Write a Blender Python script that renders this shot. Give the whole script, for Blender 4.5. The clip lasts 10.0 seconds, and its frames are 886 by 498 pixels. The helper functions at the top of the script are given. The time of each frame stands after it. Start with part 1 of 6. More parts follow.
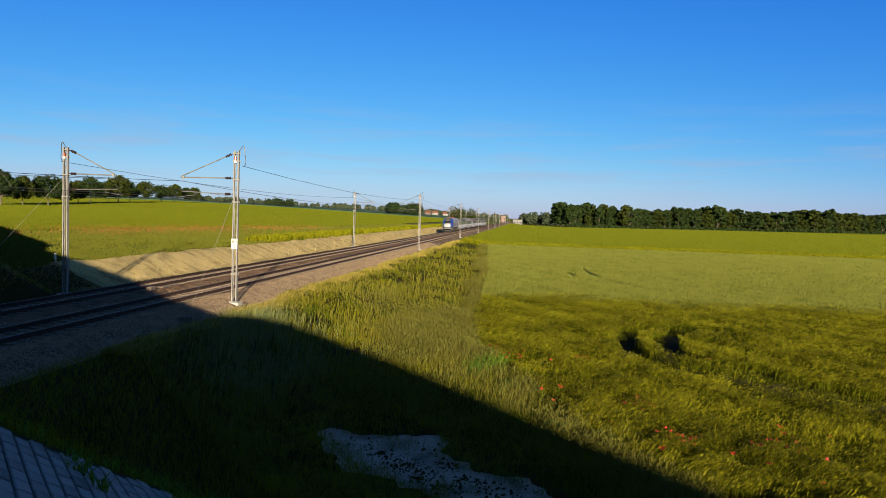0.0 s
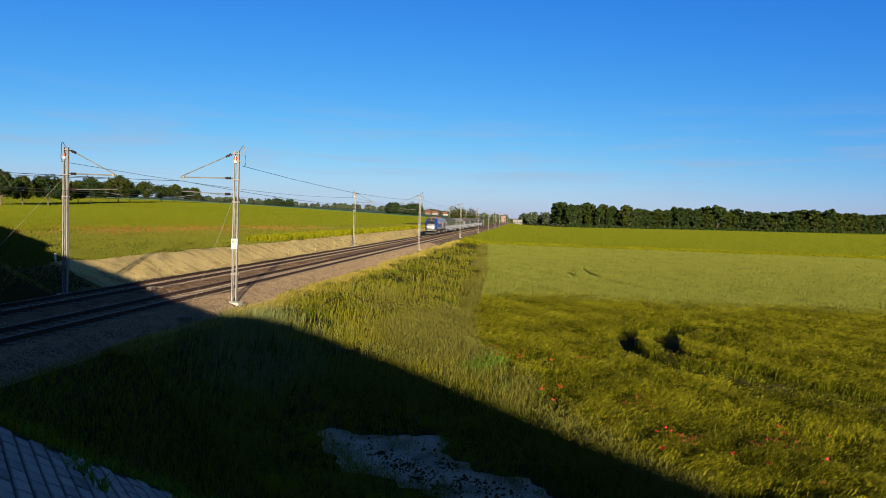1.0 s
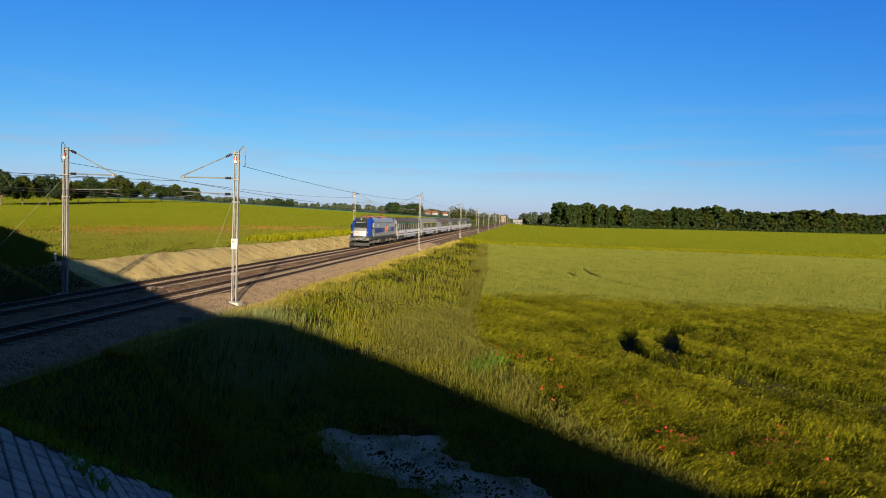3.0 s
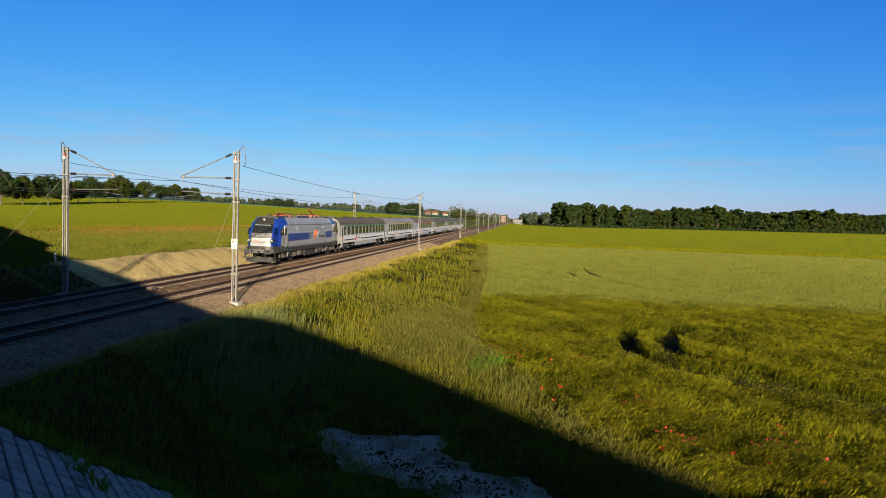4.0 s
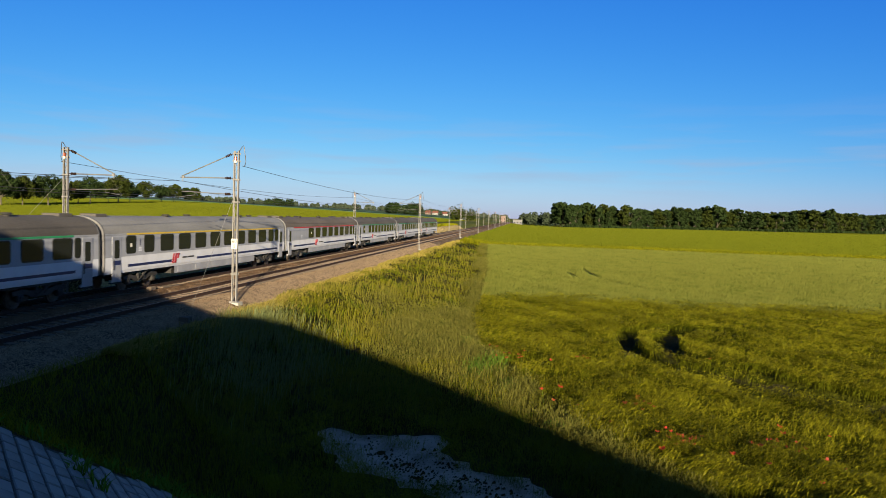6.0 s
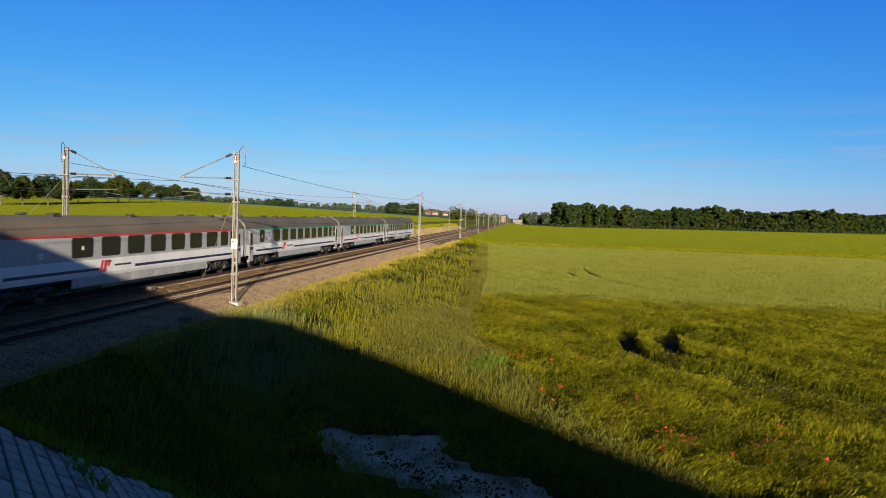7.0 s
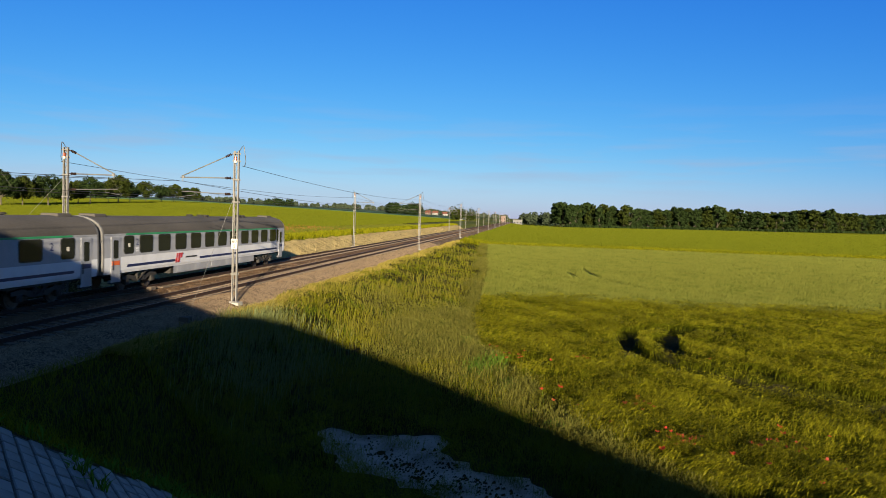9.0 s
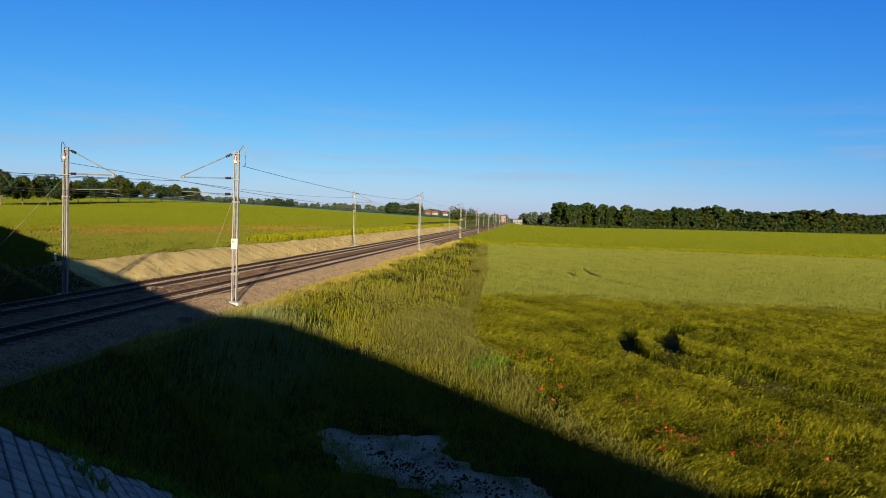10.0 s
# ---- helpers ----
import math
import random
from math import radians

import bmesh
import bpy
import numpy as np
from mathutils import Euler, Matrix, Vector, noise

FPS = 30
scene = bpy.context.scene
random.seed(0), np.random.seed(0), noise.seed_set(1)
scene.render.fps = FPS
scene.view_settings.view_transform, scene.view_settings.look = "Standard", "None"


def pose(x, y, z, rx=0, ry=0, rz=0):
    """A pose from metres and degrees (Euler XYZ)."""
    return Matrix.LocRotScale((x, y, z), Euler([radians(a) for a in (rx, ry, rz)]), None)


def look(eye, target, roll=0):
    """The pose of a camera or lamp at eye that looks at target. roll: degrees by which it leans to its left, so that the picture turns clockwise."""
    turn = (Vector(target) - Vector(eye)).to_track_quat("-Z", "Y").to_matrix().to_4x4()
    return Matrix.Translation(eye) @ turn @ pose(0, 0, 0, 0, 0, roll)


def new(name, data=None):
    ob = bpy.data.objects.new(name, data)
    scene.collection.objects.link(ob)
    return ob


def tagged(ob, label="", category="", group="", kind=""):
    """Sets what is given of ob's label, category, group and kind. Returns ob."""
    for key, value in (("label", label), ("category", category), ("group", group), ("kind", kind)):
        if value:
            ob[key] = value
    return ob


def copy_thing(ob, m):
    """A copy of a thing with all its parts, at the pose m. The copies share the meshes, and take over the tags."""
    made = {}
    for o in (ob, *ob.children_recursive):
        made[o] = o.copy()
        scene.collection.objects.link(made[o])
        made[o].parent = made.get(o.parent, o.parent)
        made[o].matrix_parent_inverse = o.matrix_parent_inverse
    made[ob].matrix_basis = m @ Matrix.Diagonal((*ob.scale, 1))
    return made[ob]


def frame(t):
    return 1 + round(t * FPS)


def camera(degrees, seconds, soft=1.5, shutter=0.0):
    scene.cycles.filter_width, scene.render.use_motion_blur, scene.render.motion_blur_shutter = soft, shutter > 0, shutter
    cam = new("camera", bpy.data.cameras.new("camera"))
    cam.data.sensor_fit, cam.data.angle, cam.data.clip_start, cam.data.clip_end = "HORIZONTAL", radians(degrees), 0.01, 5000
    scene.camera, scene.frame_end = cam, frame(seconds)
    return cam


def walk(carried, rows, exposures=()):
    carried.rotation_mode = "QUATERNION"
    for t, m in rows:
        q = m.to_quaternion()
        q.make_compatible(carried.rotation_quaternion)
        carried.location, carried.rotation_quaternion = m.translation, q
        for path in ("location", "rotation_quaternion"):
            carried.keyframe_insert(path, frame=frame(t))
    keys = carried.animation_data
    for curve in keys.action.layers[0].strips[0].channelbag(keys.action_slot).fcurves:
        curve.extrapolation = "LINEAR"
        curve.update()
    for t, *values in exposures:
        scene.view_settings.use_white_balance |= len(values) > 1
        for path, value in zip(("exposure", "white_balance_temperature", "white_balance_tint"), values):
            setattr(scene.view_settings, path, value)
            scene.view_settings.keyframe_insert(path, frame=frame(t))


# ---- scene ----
# ---------------------------------------------------------------- camera
EYE = Vector((0.0, 0.0, 4.618))
cam = camera(66.06, 10.0, soft=0.75, shutter=0.1)
AIM = EYE + Vector((-math.sin(radians(6.761)) * math.cos(radians(2.766)), math.cos(radians(6.761)) * math.cos(radians(2.766)), -math.sin(radians(2.766)))) * 10
walk(cam, [(0.0, look(EYE, AIM, 1.912)), (10.0, look(EYE, AIM, 1.912))], exposures=[(0.0, 1.7), (10.0, 1.7)])

# ---------------------------------------------------------------- sun and sky
SUN_ELEVATION = radians(11.6)
SUN_AZIMUTH = math.atan2(0.26, -0.966)      # clockwise from +y
TO_SUN = Vector((math.sin(SUN_AZIMUTH) * math.cos(SUN_ELEVATION), math.cos(SUN_AZIMUTH) * math.cos(SUN_ELEVATION), math.sin(SUN_ELEVATION)))
world = bpy.data.worlds.new("evening_sky")
scene.world = world
world.use_nodes = True
wn = world.node_tree.nodes
sky = wn.new("ShaderNodeTexSky")
sky.sky_type, sky.sun_disc = "NISHITA", False
sky.sun_elevation, sky.sun_rotation = SUN_ELEVATION, SUN_AZIMUTH
sky.air_density, sky.dust_density, sky.ozone_density = 1.0, 0.2, 6.0
# the deep clear blue overhead and the pale lilac horizon of dry evening air
wl = world.node_tree.links
scaled, split, join = wn.new("ShaderNodeVectorMath"), wn.new("ShaderNodeSeparateColor"), wn.new("ShaderNodeCombineColor")
scaled.operation = "SCALE"
scaled.inputs["Scale"].default_value = 0.13
wl.new(sky.outputs[0], scaled.inputs[0])
wl.new(scaled.outputs[0], split.inputs[0])
for channel, (power, gain, most) in enumerate(((1.8, 2.6, 0.48), (1.15, 1.08, 0.85), (0.50, 1.0, 1.1))):
    pw, gn = wn.new("ShaderNodeMath"), wn.new("ShaderNodeMath")
    pw.operation, gn.operation = "POWER", "MULTIPLY"
    pw.inputs[1].default_value, gn.inputs[1].default_value = power, gain
    top = wn.new("ShaderNodeMath")
    top.operation = "SMOOTH_MIN"
    top.inputs[1].default_value, top.inputs[2].default_value = most, 0.35
    wl.new(split.outputs[channel], pw.inputs[0])
    wl.new(pw.outputs[0], gn.inputs[0])
    wl.new(gn.outputs[0], top.inputs[0])
    wl.new(top.outputs[0], join.inputs[channel])
# a few thin grey-lilac cloud streaks low over the horizon
tc = wn.new("ShaderNodeTexCoord")
stretch = wn.new("ShaderNodeMapping")
stretch.inputs["Scale"].default_value, stretch.inputs["Location"].default_value = (5.0, 5.0, 55.0), (0.7, 0.2, 0.0)
streak, bounds, xyz = wn.new("ShaderNodeTexNoise"), wn.new("ShaderNodeMapRange"), wn.new("ShaderNodeSeparateXYZ")
streak.inputs["Scale"].default_value, streak.inputs["Detail"].default_value = 1.0, 5.0
bounds.inputs["From Min"].default_value, bounds.inputs["From Max"].default_value = 0.47, 0.68
bounds.inputs["To Max"].default_value = 0.42
low, both, veil = wn.new("ShaderNodeValToRGB"), wn.new("ShaderNodeMath"), wn.new("ShaderNodeMixRGB")
low.color_ramp.elements[0].position, low.color_ramp.elements[0].color = 0.02, (0, 0, 0, 1)
low.color_ramp.elements[1].position, low.color_ramp.elements[1].color = 0.17, (0, 0, 0, 1)
low.color_ramp.elements.new(0.07).color = (1, 1, 1, 1)
both.operation = "MULTIPLY"
veil.inputs["Color2"].default_value = (0.40, 0.45, 0.60, 1)
wl.new(tc.outputs["Generated"], stretch.inputs["Vector"])
wl.new(stretch.outputs[0], streak.inputs["Vector"])
wl.new(streak.outputs["Fac"], bounds.inputs["Value"])
wl.new(tc.outputs["Generated"], xyz.inputs[0])
wl.new(xyz.outputs["Z"], low.inputs[0])
wl.new(bounds.outputs[0], both.inputs[0])
wl.new(low.outputs[0], both.inputs[1])
wl.new(both.outputs[0], veil.inputs["Fac"])
# overhead and towards the sun the sky keeps its own plain colour
high, sunward, either, blend = wn.new("ShaderNodeMapRange"), wn.new("ShaderNodeMapRange"), wn.new("ShaderNodeMath"), wn.new("ShaderNodeMixRGB")
high.inputs["From Min"].default_value, high.inputs["From Max"].default_value = 0.34, 0.62
sunward.inputs["From Min"].default_value, sunward.inputs["From Max"].default_value = 0.15, -0.35
either.operation = "MAXIMUM"
wl.new(xyz.outputs["Z"], high.inputs["Value"])
wl.new(xyz.outputs["Y"], sunward.inputs["Value"])
wl.new(high.outputs[0], either.inputs[0])
wl.new(sunward.outputs[0], either.inputs[1])
wl.new(either.outputs[0], blend.inputs["Fac"])
wl.new(join.outputs[0], blend.inputs["Color1"])
wl.new(scaled.outputs[0], blend.inputs["Color2"])
wl.new(blend.outputs[0], veil.inputs["Color1"])
wl.new(veil.outputs[0], wn["Background"].inputs[0])
wn["Background"].inputs[1].default_value = 0.31
sun_data = bpy.data.lights.new("sun", "SUN")
sun_data.energy, sun_data.angle, sun_data.color = 5.0, radians(0.6), (1.0, 0.83, 0.57)
sun = new("sun", sun_data)
sun.matrix_world = look(TO_SUN * 50, (0, 0, 0))

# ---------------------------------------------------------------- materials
DULL = 0.65        # scales every colour down to offset the raised exposure and deepen shade


def mat(name, a, b, scale=3.0, fine=40.0, rough=0.7, metal=0.0, bump=0.2, depth=0.01, mixfine=0.4, per_object=0.0, per_island=0.0, stretch=(1, 1, 1), coords="Object", spec=0.4, c=None):
    """Two colours mixed by coarse and fine noise, with fine relief."""
    a, b, c = [tuple(v * DULL for v in q) if q else None for q in (a, b, c)]
    m = bpy.data.materials.new(name)
    m.use_nodes = True
    n, l = m.node_tree.nodes, m.node_tree.links
    p = n["Principled BSDF"]
    p.inputs["Roughness"].default_value, p.inputs["Metallic"].default_value = rough, metal
    p.inputs["Specular IOR Level"].default_value = spec
    tc = n.new("ShaderNodeTexCoord")
    mp = n.new("ShaderNodeMapping")
    mp.inputs["Scale"].default_value = stretch
    if coords == "Position":
        geo = n.new("ShaderNodeNewGeometry")
        l.new(geo.outputs["Position"], mp.inputs["Vector"])
    else:
        l.new(tc.outputs[coords], mp.inputs["Vector"])
    n1, n2 = n.new("ShaderNodeTexNoise"), n.new("ShaderNodeTexNoise")
    n1.inputs["Scale"].default_value, n2.inputs["Scale"].default_value = scale, fine
    n1.inputs["Detail"].default_value, n2.inputs["Detail"].default_value = 5, 3
    l.new(mp.outputs[0], n1.inputs["Vector"]); l.new(mp.outputs[0], n2.inputs["Vector"])
    add = n.new("ShaderNodeMath"); add.operation = "MULTIPLY_ADD"
    l.new(n2.outputs["Fac"], add.inputs[0]); add.inputs[1].default_value = mixfine
    l.new(n1.outputs["Fac"], add.inputs[2])
    fac = add.outputs[0]
    if per_object or per_island:
        if per_object:
            src = n.new("ShaderNodeObjectInfo").outputs["Random"]
        else:
            src = n.new("ShaderNodeNewGeometry").outputs["Random Per Island"]
        ad2 = n.new("ShaderNodeMath"); ad2.operation = "MULTIPLY_ADD"
        l.new(src, ad2.inputs[0]); ad2.inputs[1].default_value = per_object or per_island
        l.new(fac, ad2.inputs[2]); fac = ad2.outputs[0]
    extra = (per_object or per_island) * 0.5
    ramp = n.new("ShaderNodeValToRGB")
    ramp.color_ramp.elements[0].position = max(0.0, 0.32 + mixfine * 0.5 + extra - 0.1 - extra * 0.6)
    ramp.color_ramp.elements[1].position = min(1.0, 0.62 + mixfine * 0.5 + extra + extra * 0.6)
    ramp.color_ramp.elements[0].color, ramp.color_ramp.elements[1].color = (*a, 1), (*b, 1)
    if c:
        e = ramp.color_ramp.elements.new((ramp.color_ramp.elements[0].position + ramp.color_ramp.elements[1].position) / 2)
        e.color = (*c, 1)
    l.new(fac, ramp.inputs[0]); l.new(ramp.outputs[0], p.inputs["Base Color"])
    if bump:
        bp = n.new("ShaderNodeBump")
        bp.inputs["Strength"].default_value, bp.inputs["Distance"].default_value = bump, depth
        l.new(n2.outputs["Fac"], bp.inputs["Height"]); l.new(bp.outputs[0], p.inputs["Normal"])
    return m


def glass(name, tint=(0.01, 0.012, 0.014)):
    m = bpy.data.materials.new(name); m.use_nodes = True
    p = m.node_tree.nodes["Principled BSDF"]
    p.inputs["Base Color"].default_value = (*tint, 1)
    p.inputs["Roughness"].default_value, p.inputs["Specular IOR Level"].default_value = 0.08, 0.22
    return m


def glow(name, col, strength):
    m = bpy.data.materials.new(name); m.use_nodes = True
    p = m.node_tree.nodes["Principled BSDF"]
    p.inputs["Base Color"].default_value = (*col, 1)
    p.inputs["Emission Color"].default_value, p.inputs["Emission Strength"].default_value = (*col, 1), strength
    return m


# soil and thatch, coloured extra dark for the shade beneath the growth
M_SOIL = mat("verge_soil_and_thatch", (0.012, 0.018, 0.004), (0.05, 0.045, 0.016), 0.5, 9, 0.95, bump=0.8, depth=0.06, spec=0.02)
M_SAND = mat("trodden_sand", (0.19, 0.157, 0.125), (0.48, 0.40, 0.32), 1.3, 14, 0.95, bump=0.7, depth=0.04, spec=0.1)
M_BALLAST = mat("ballast_bed", (0.055, 0.040, 0.026), (0.25, 0.18, 0.118), 1.2, 16, 0.95, bump=1.0, depth=0.15, mixfine=0.9, spec=0.1)
M_STONE = mat("ballast_stone", (0.05, 0.037, 0.026), (0.37, 0.27, 0.175), 2, 30, 0.9, bump=0.3, per_island=0.6, spec=0.15)
M_BALLAST_RUST = mat("rust_stained_ballast", (0.065, 0.038, 0.021), (0.25, 0.15, 0.082), 1.5, 16, 0.95, bump=1.0, depth=0.15, mixfine=0.9, spec=0.1)
M_RAIL = mat("rusty_rail_side", (0.022, 0.010, 0.007), (0.055, 0.024, 0.013), 4, 60, 0.85, 0.2)
M_RAILHEAD = mat("polished_rail_head", (0.10, 0.085, 0.075), (0.17, 0.15, 0.135), 3, 50, 0.55, 0.6, bump=0.02)
M_SLEEPER = mat("weathered_concrete_sleeper", (0.065, 0.048, 0.033), (0.165, 0.125, 0.09), 1.5, 25, 0.9, bump=0.3, per_object=0.5)
M_CONCRETE = mat("grey_concrete", (0.26, 0.25, 0.235), (0.42, 0.41, 0.39), 1.0, 18, 0.9, bump=0.3)
M_PAVER = mat("grey_paving_block", (0.115, 0.115, 0.115), (0.26, 0.26, 0.255), 2.5, 35, 0.9, bump=0.5, depth=0.006, per_object=0.5)
M_JOINT = mat("mossy_joint", (0.02, 0.02, 0.014), (0.05, 0.045, 0.03), 4, 30, 0.95)
M_GALV = mat("weathered_galvanised_steel", (0.13, 0.127, 0.122), (0.25, 0.243, 0.235), 1.5, 30, 0.65, 0.1, bump=0.1)
M_TUBE = mat("dull_grey_steel_tube", (0.085, 0.085, 0.085), (0.17, 0.17, 0.168), 1.5, 30, 0.7, 0.1, bump=0.1)
M_INSUL = mat("dark_porcelain", (0.02, 0.012, 0.01), (0.05, 0.03, 0.022), 4, 30, 0.25, bump=0.02)
M_INSUL_RED = mat("brown_red_porcelain", (0.16, 0.035, 0.02), (0.25, 0.06, 0.03), 4, 30, 0.3, bump=0.02)
M_WIRE = mat("grey_copper_wire", (0.05, 0.048, 0.045), (0.10, 0.095, 0.085), 4, 30, 0.5, 0.6, bump=0.02)
M_SIGN = mat("white_enamel_sign", (0.55, 0.53, 0.47), (0.68, 0.66, 0.60), 3, 40, 0.4, bump=0.02)
M_BLACK = mat("black_paint", (0.012, 0.012, 0.013), (0.025, 0.025, 0.026), 3, 40, 0.5, bump=0.05)

# ---------------------------------------------------------------- small builders
def mesh_ob(name, verts, faces, material=None, parent=None, smooth=False):
    me = bpy.data.meshes.new(name)
    me.from_pydata([tuple(v) for v in verts], [], faces)
    if smooth:
        me.shade_smooth()
    for m in (material if isinstance(material, (list, tuple)) else [material]):
        if m:
            me.materials.append(m)
    ob = new(name, me)
    ob.parent = parent
    return ob


def part(name, bm, material, parent=None, label="", smooth=False):
    """Links a bmesh as one mesh object under a thing or a part."""
    bmesh.ops.recalc_face_normals(bm, faces=bm.faces[:])
    me = bpy.data.meshes.new(name)
    bm.to_mesh(me)
    bm.free()
    if smooth:
        me.shade_smooth()
    me.materials.append(material)
    ob = new(name, me)
    ob.parent = parent
    if label:
        ob["label"] = label
    return ob


def box(bm, x0, x1, y0, y1, z0, z1, bevel=0.0):
    """A box, its edges bevelled if asked."""
    r = bmesh.ops.create_cube(bm, size=1.0, matrix=Matrix.Translation(((x0 + x1) / 2, (y0 + y1) / 2, (z0 + z1) / 2)) @ Matrix.Diagonal((x1 - x0, y1 - y0, z1 - z0, 1)))
    if bevel:
        edges = list({e for v in r["verts"] for e in v.link_edges})
        bmesh.ops.bevel(bm, geom=edges, offset=bevel, segments=2, affect="EDGES", profile=0.6)
    return bm


def rod(bm, a, b, r, sides=8, r2=None):
    """A round bar from a to b."""
    a, b = Vector(a), Vector(b)
    m = Matrix.Translation((a + b) / 2) @ (b - a).to_track_quat("Z", "Y").to_matrix().to_4x4()
    bmesh.ops.create_cone(bm, cap_ends=True, segments=sides, radius1=r, radius2=r if r2 is None else r2, depth=(b - a).length, matrix=m)
    return bm


def bar(bm, a, b, w, h, bevel=0.0):
    """A rectangular bar from a to b."""
    a, b = Vector(a), Vector(b)
    m = Matrix.Translation((a + b) / 2) @ (b - a).to_track_quat("Z", "Y").to_matrix().to_4x4() @ Matrix.Diagonal((w, h, (b - a).length, 1))
    bmesh.ops.create_cube(bm, size=1.0, matrix=m)
    return bm


def BM():
    return bmesh.new()


def empty(name, m=Matrix()):
    ob = new(name)
    ob.matrix_basis = m
    return ob


def fast_mesh(name, co, tris, material):
    """A triangle mesh from arrays."""
    me = bpy.data.meshes.new(name)
    me.vertices.add(len(co)); me.vertices.foreach_set("co", co.astype(np.float32).ravel())
    me.loops.add(tris.size); me.loops.foreach_set("vertex_index", tris.astype(np.int32).ravel())
    me.polygons.add(len(tris)); me.polygons.foreach_set("loop_start", np.arange(0, tris.size, 3, dtype=np.int32))
    me.update(calc_edges=True)
    me.materials.append(material)
    return me


# ---------------------------------------------------------------- the land
X_NEAR, X_FAR = -18.117, -22.491            # the two track centres
MAST_R, MAST_L, MAST_Y0, SPAN = -15.53, -25.45, 35.3, 65.0
NX, NY = 0.724, 0.690                       # away from the road bridge; the bridge runs along (-NY, NX)


def smooth(a, b, v):
    t = np.clip((v - a) / (b - a), 0, 1)
    return t * t * (3 - 2 * t)


def land(x, y):
    """The height of the ground at x, y (arrays)."""
    x, y = np.asarray(x, float), np.asarray(y, float)
    r = np.hypot(x, y)
    right = -0.62 - 0.78 * smooth(-14.5, -6.5, x) - 0.6 * smooth(150, 500, r) * smooth(-12, 0, x) + np.clip(x, -20, 900) * 0.0085 * smooth(120, 500, r) * smooth(-12, 0, x)
    bed = -0.75 + 0 * x
    tilt = 0.027 + 0.010 * smooth(230, 340, y) - 0.0145 * smooth(0.42, 0.80, -x / np.maximum(y, 1.0)) * smooth(70, 150, -x)
    left = -0.75 + 1.35 * smooth(-26.4, -30.2, x) + np.clip(-x - 31, 0, 175) * tilt + np.clip(-x - 206, 0, 800) * 0.030 * smooth(100, 400, y)
    z = np.where(x > -14.5, right, np.where(x < -26.4, left, bed))
    # the road embankment, broken by the passage of the railway
    n, t = NX * x + NY * y, -NY * x + NX * y
    e1 = 3.0 - n / 1.5 - np.clip(t - 7.1, 0, 99) * 0.85
    e2 = 3.0 - n / 1.5 - np.clip(42.5 - t, 0, 99) * 0.85
    e = np.minimum(np.maximum(e1, e2), 6.6)
    e = np.where(n < -22, 6.6 + (n + 22) / 1.5, e)
    bump = 0.06 * np.sin(x * 0.9 + 1.3 * np.sin(y * 0.31)) * np.sin(y * 0.7 + x * 0.2) + 0.05 * np.sin(x * 2.3 + y * 1.1)
    bump = np.where((x < -14.0) & (x > -26.6), 0, bump) * np.where(np.abs(x) < 40, 1, 0)
    return np.maximum(z + bump, e)


def axis(lo, a, b, hi, step, grow):
    """Grid lines: even between a and b, ever wider outside."""
    out = list(np.arange(a, b + 1e-6, step))
    s, v = step, b
    while v < hi:
        s *= grow; v += s; out.append(min(v, hi))
    s, v = step, a
    while v > lo:
        s *= grow; v -= s; out.insert(0, max(v, lo))
    return np.array(out)


gx, gy = axis(-3800, -34, 14, 3800, 0.4, 1.13), axis(-2500, 4, 62, 4600, 0.6, 1.11)
GX, GY = np.meshgrid(gx, gy, indexing="ij")
GZ = land(GX, GY)
gverts = np.stack([GX, GY, GZ], -1).reshape(-1, 3)
ny = len(gy)
gfaces, gmats = [], []
for i in range(len(gx) - 1):
    for j in range(ny - 1):
        gfaces.append((i * ny + j, (i + 1) * ny + j, (i + 1) * ny + j + 1, i * ny + j + 1))


PATH_X, PATH_Y, PATH_U, PATH_V = -2.75, 16.1, 0.615, 0.79        # middle of the trodden path and the direction across it


def path_half_width(al, side):
    """Half the path's width at a place along it, on one side (+1 away from the bridge)."""
    w = 1.08 + 0.28 * np.sin(al * 1.7 + 0.6) + 0.16 * np.sin(al * 4.1) + 0.09 * np.sin(al * 9.3 + side)
    w = w + 0.55 * np.exp(-((al - 0.7) / 0.9) ** 2) * (np.asarray(side) > 0)
    return w * np.sqrt(np.maximum(0.02, 1 - np.maximum(0.0, (al - 1.2) / 2.0) ** 2))


M_FAR = mat("distant_farmland", (0.06, 0.085, 0.016), (0.13, 0.145, 0.03), 0.012, 0.2, 0.95, bump=0, coords="Position", spec=0.05)
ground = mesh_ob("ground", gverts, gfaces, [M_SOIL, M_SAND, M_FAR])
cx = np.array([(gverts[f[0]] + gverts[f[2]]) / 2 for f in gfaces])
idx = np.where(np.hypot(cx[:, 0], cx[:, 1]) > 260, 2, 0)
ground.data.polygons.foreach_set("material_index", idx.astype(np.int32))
ground.data.shade_smooth()
tagged(ground, "rough grassland and farmland soil reaching the horizon", "ground", kind="structure")

# the sandy path is a thin skin of its own over the soil
pv, pf = [], []
for i in range(41):
    for j in range(61):
        u, v = -1 + i / 20, j / 60
        al = -9 + 12.15 * v
        ac = u * float(path_half_width(al, 1 if u > 0 else -1))
        x, y = PATH_X + ac * PATH_U - al * PATH_V, PATH_Y + ac * PATH_V + al * PATH_U
        pv.append((x, y, 0.0))
        if i < 40 and j < 60:
            k = i * 61 + j
            pf.append((k, k + 61, k + 62, k + 1))
pv = np.array(pv); pv[:, 2] = land(pv[:, 0], pv[:, 1]) + 0.03 + 0.025 * np.sin(pv[:, 0] * 5) * np.sin(pv[:, 1] * 4)
sand = mesh_ob("sandy_path", pv, pf, M_SAND, smooth=True)
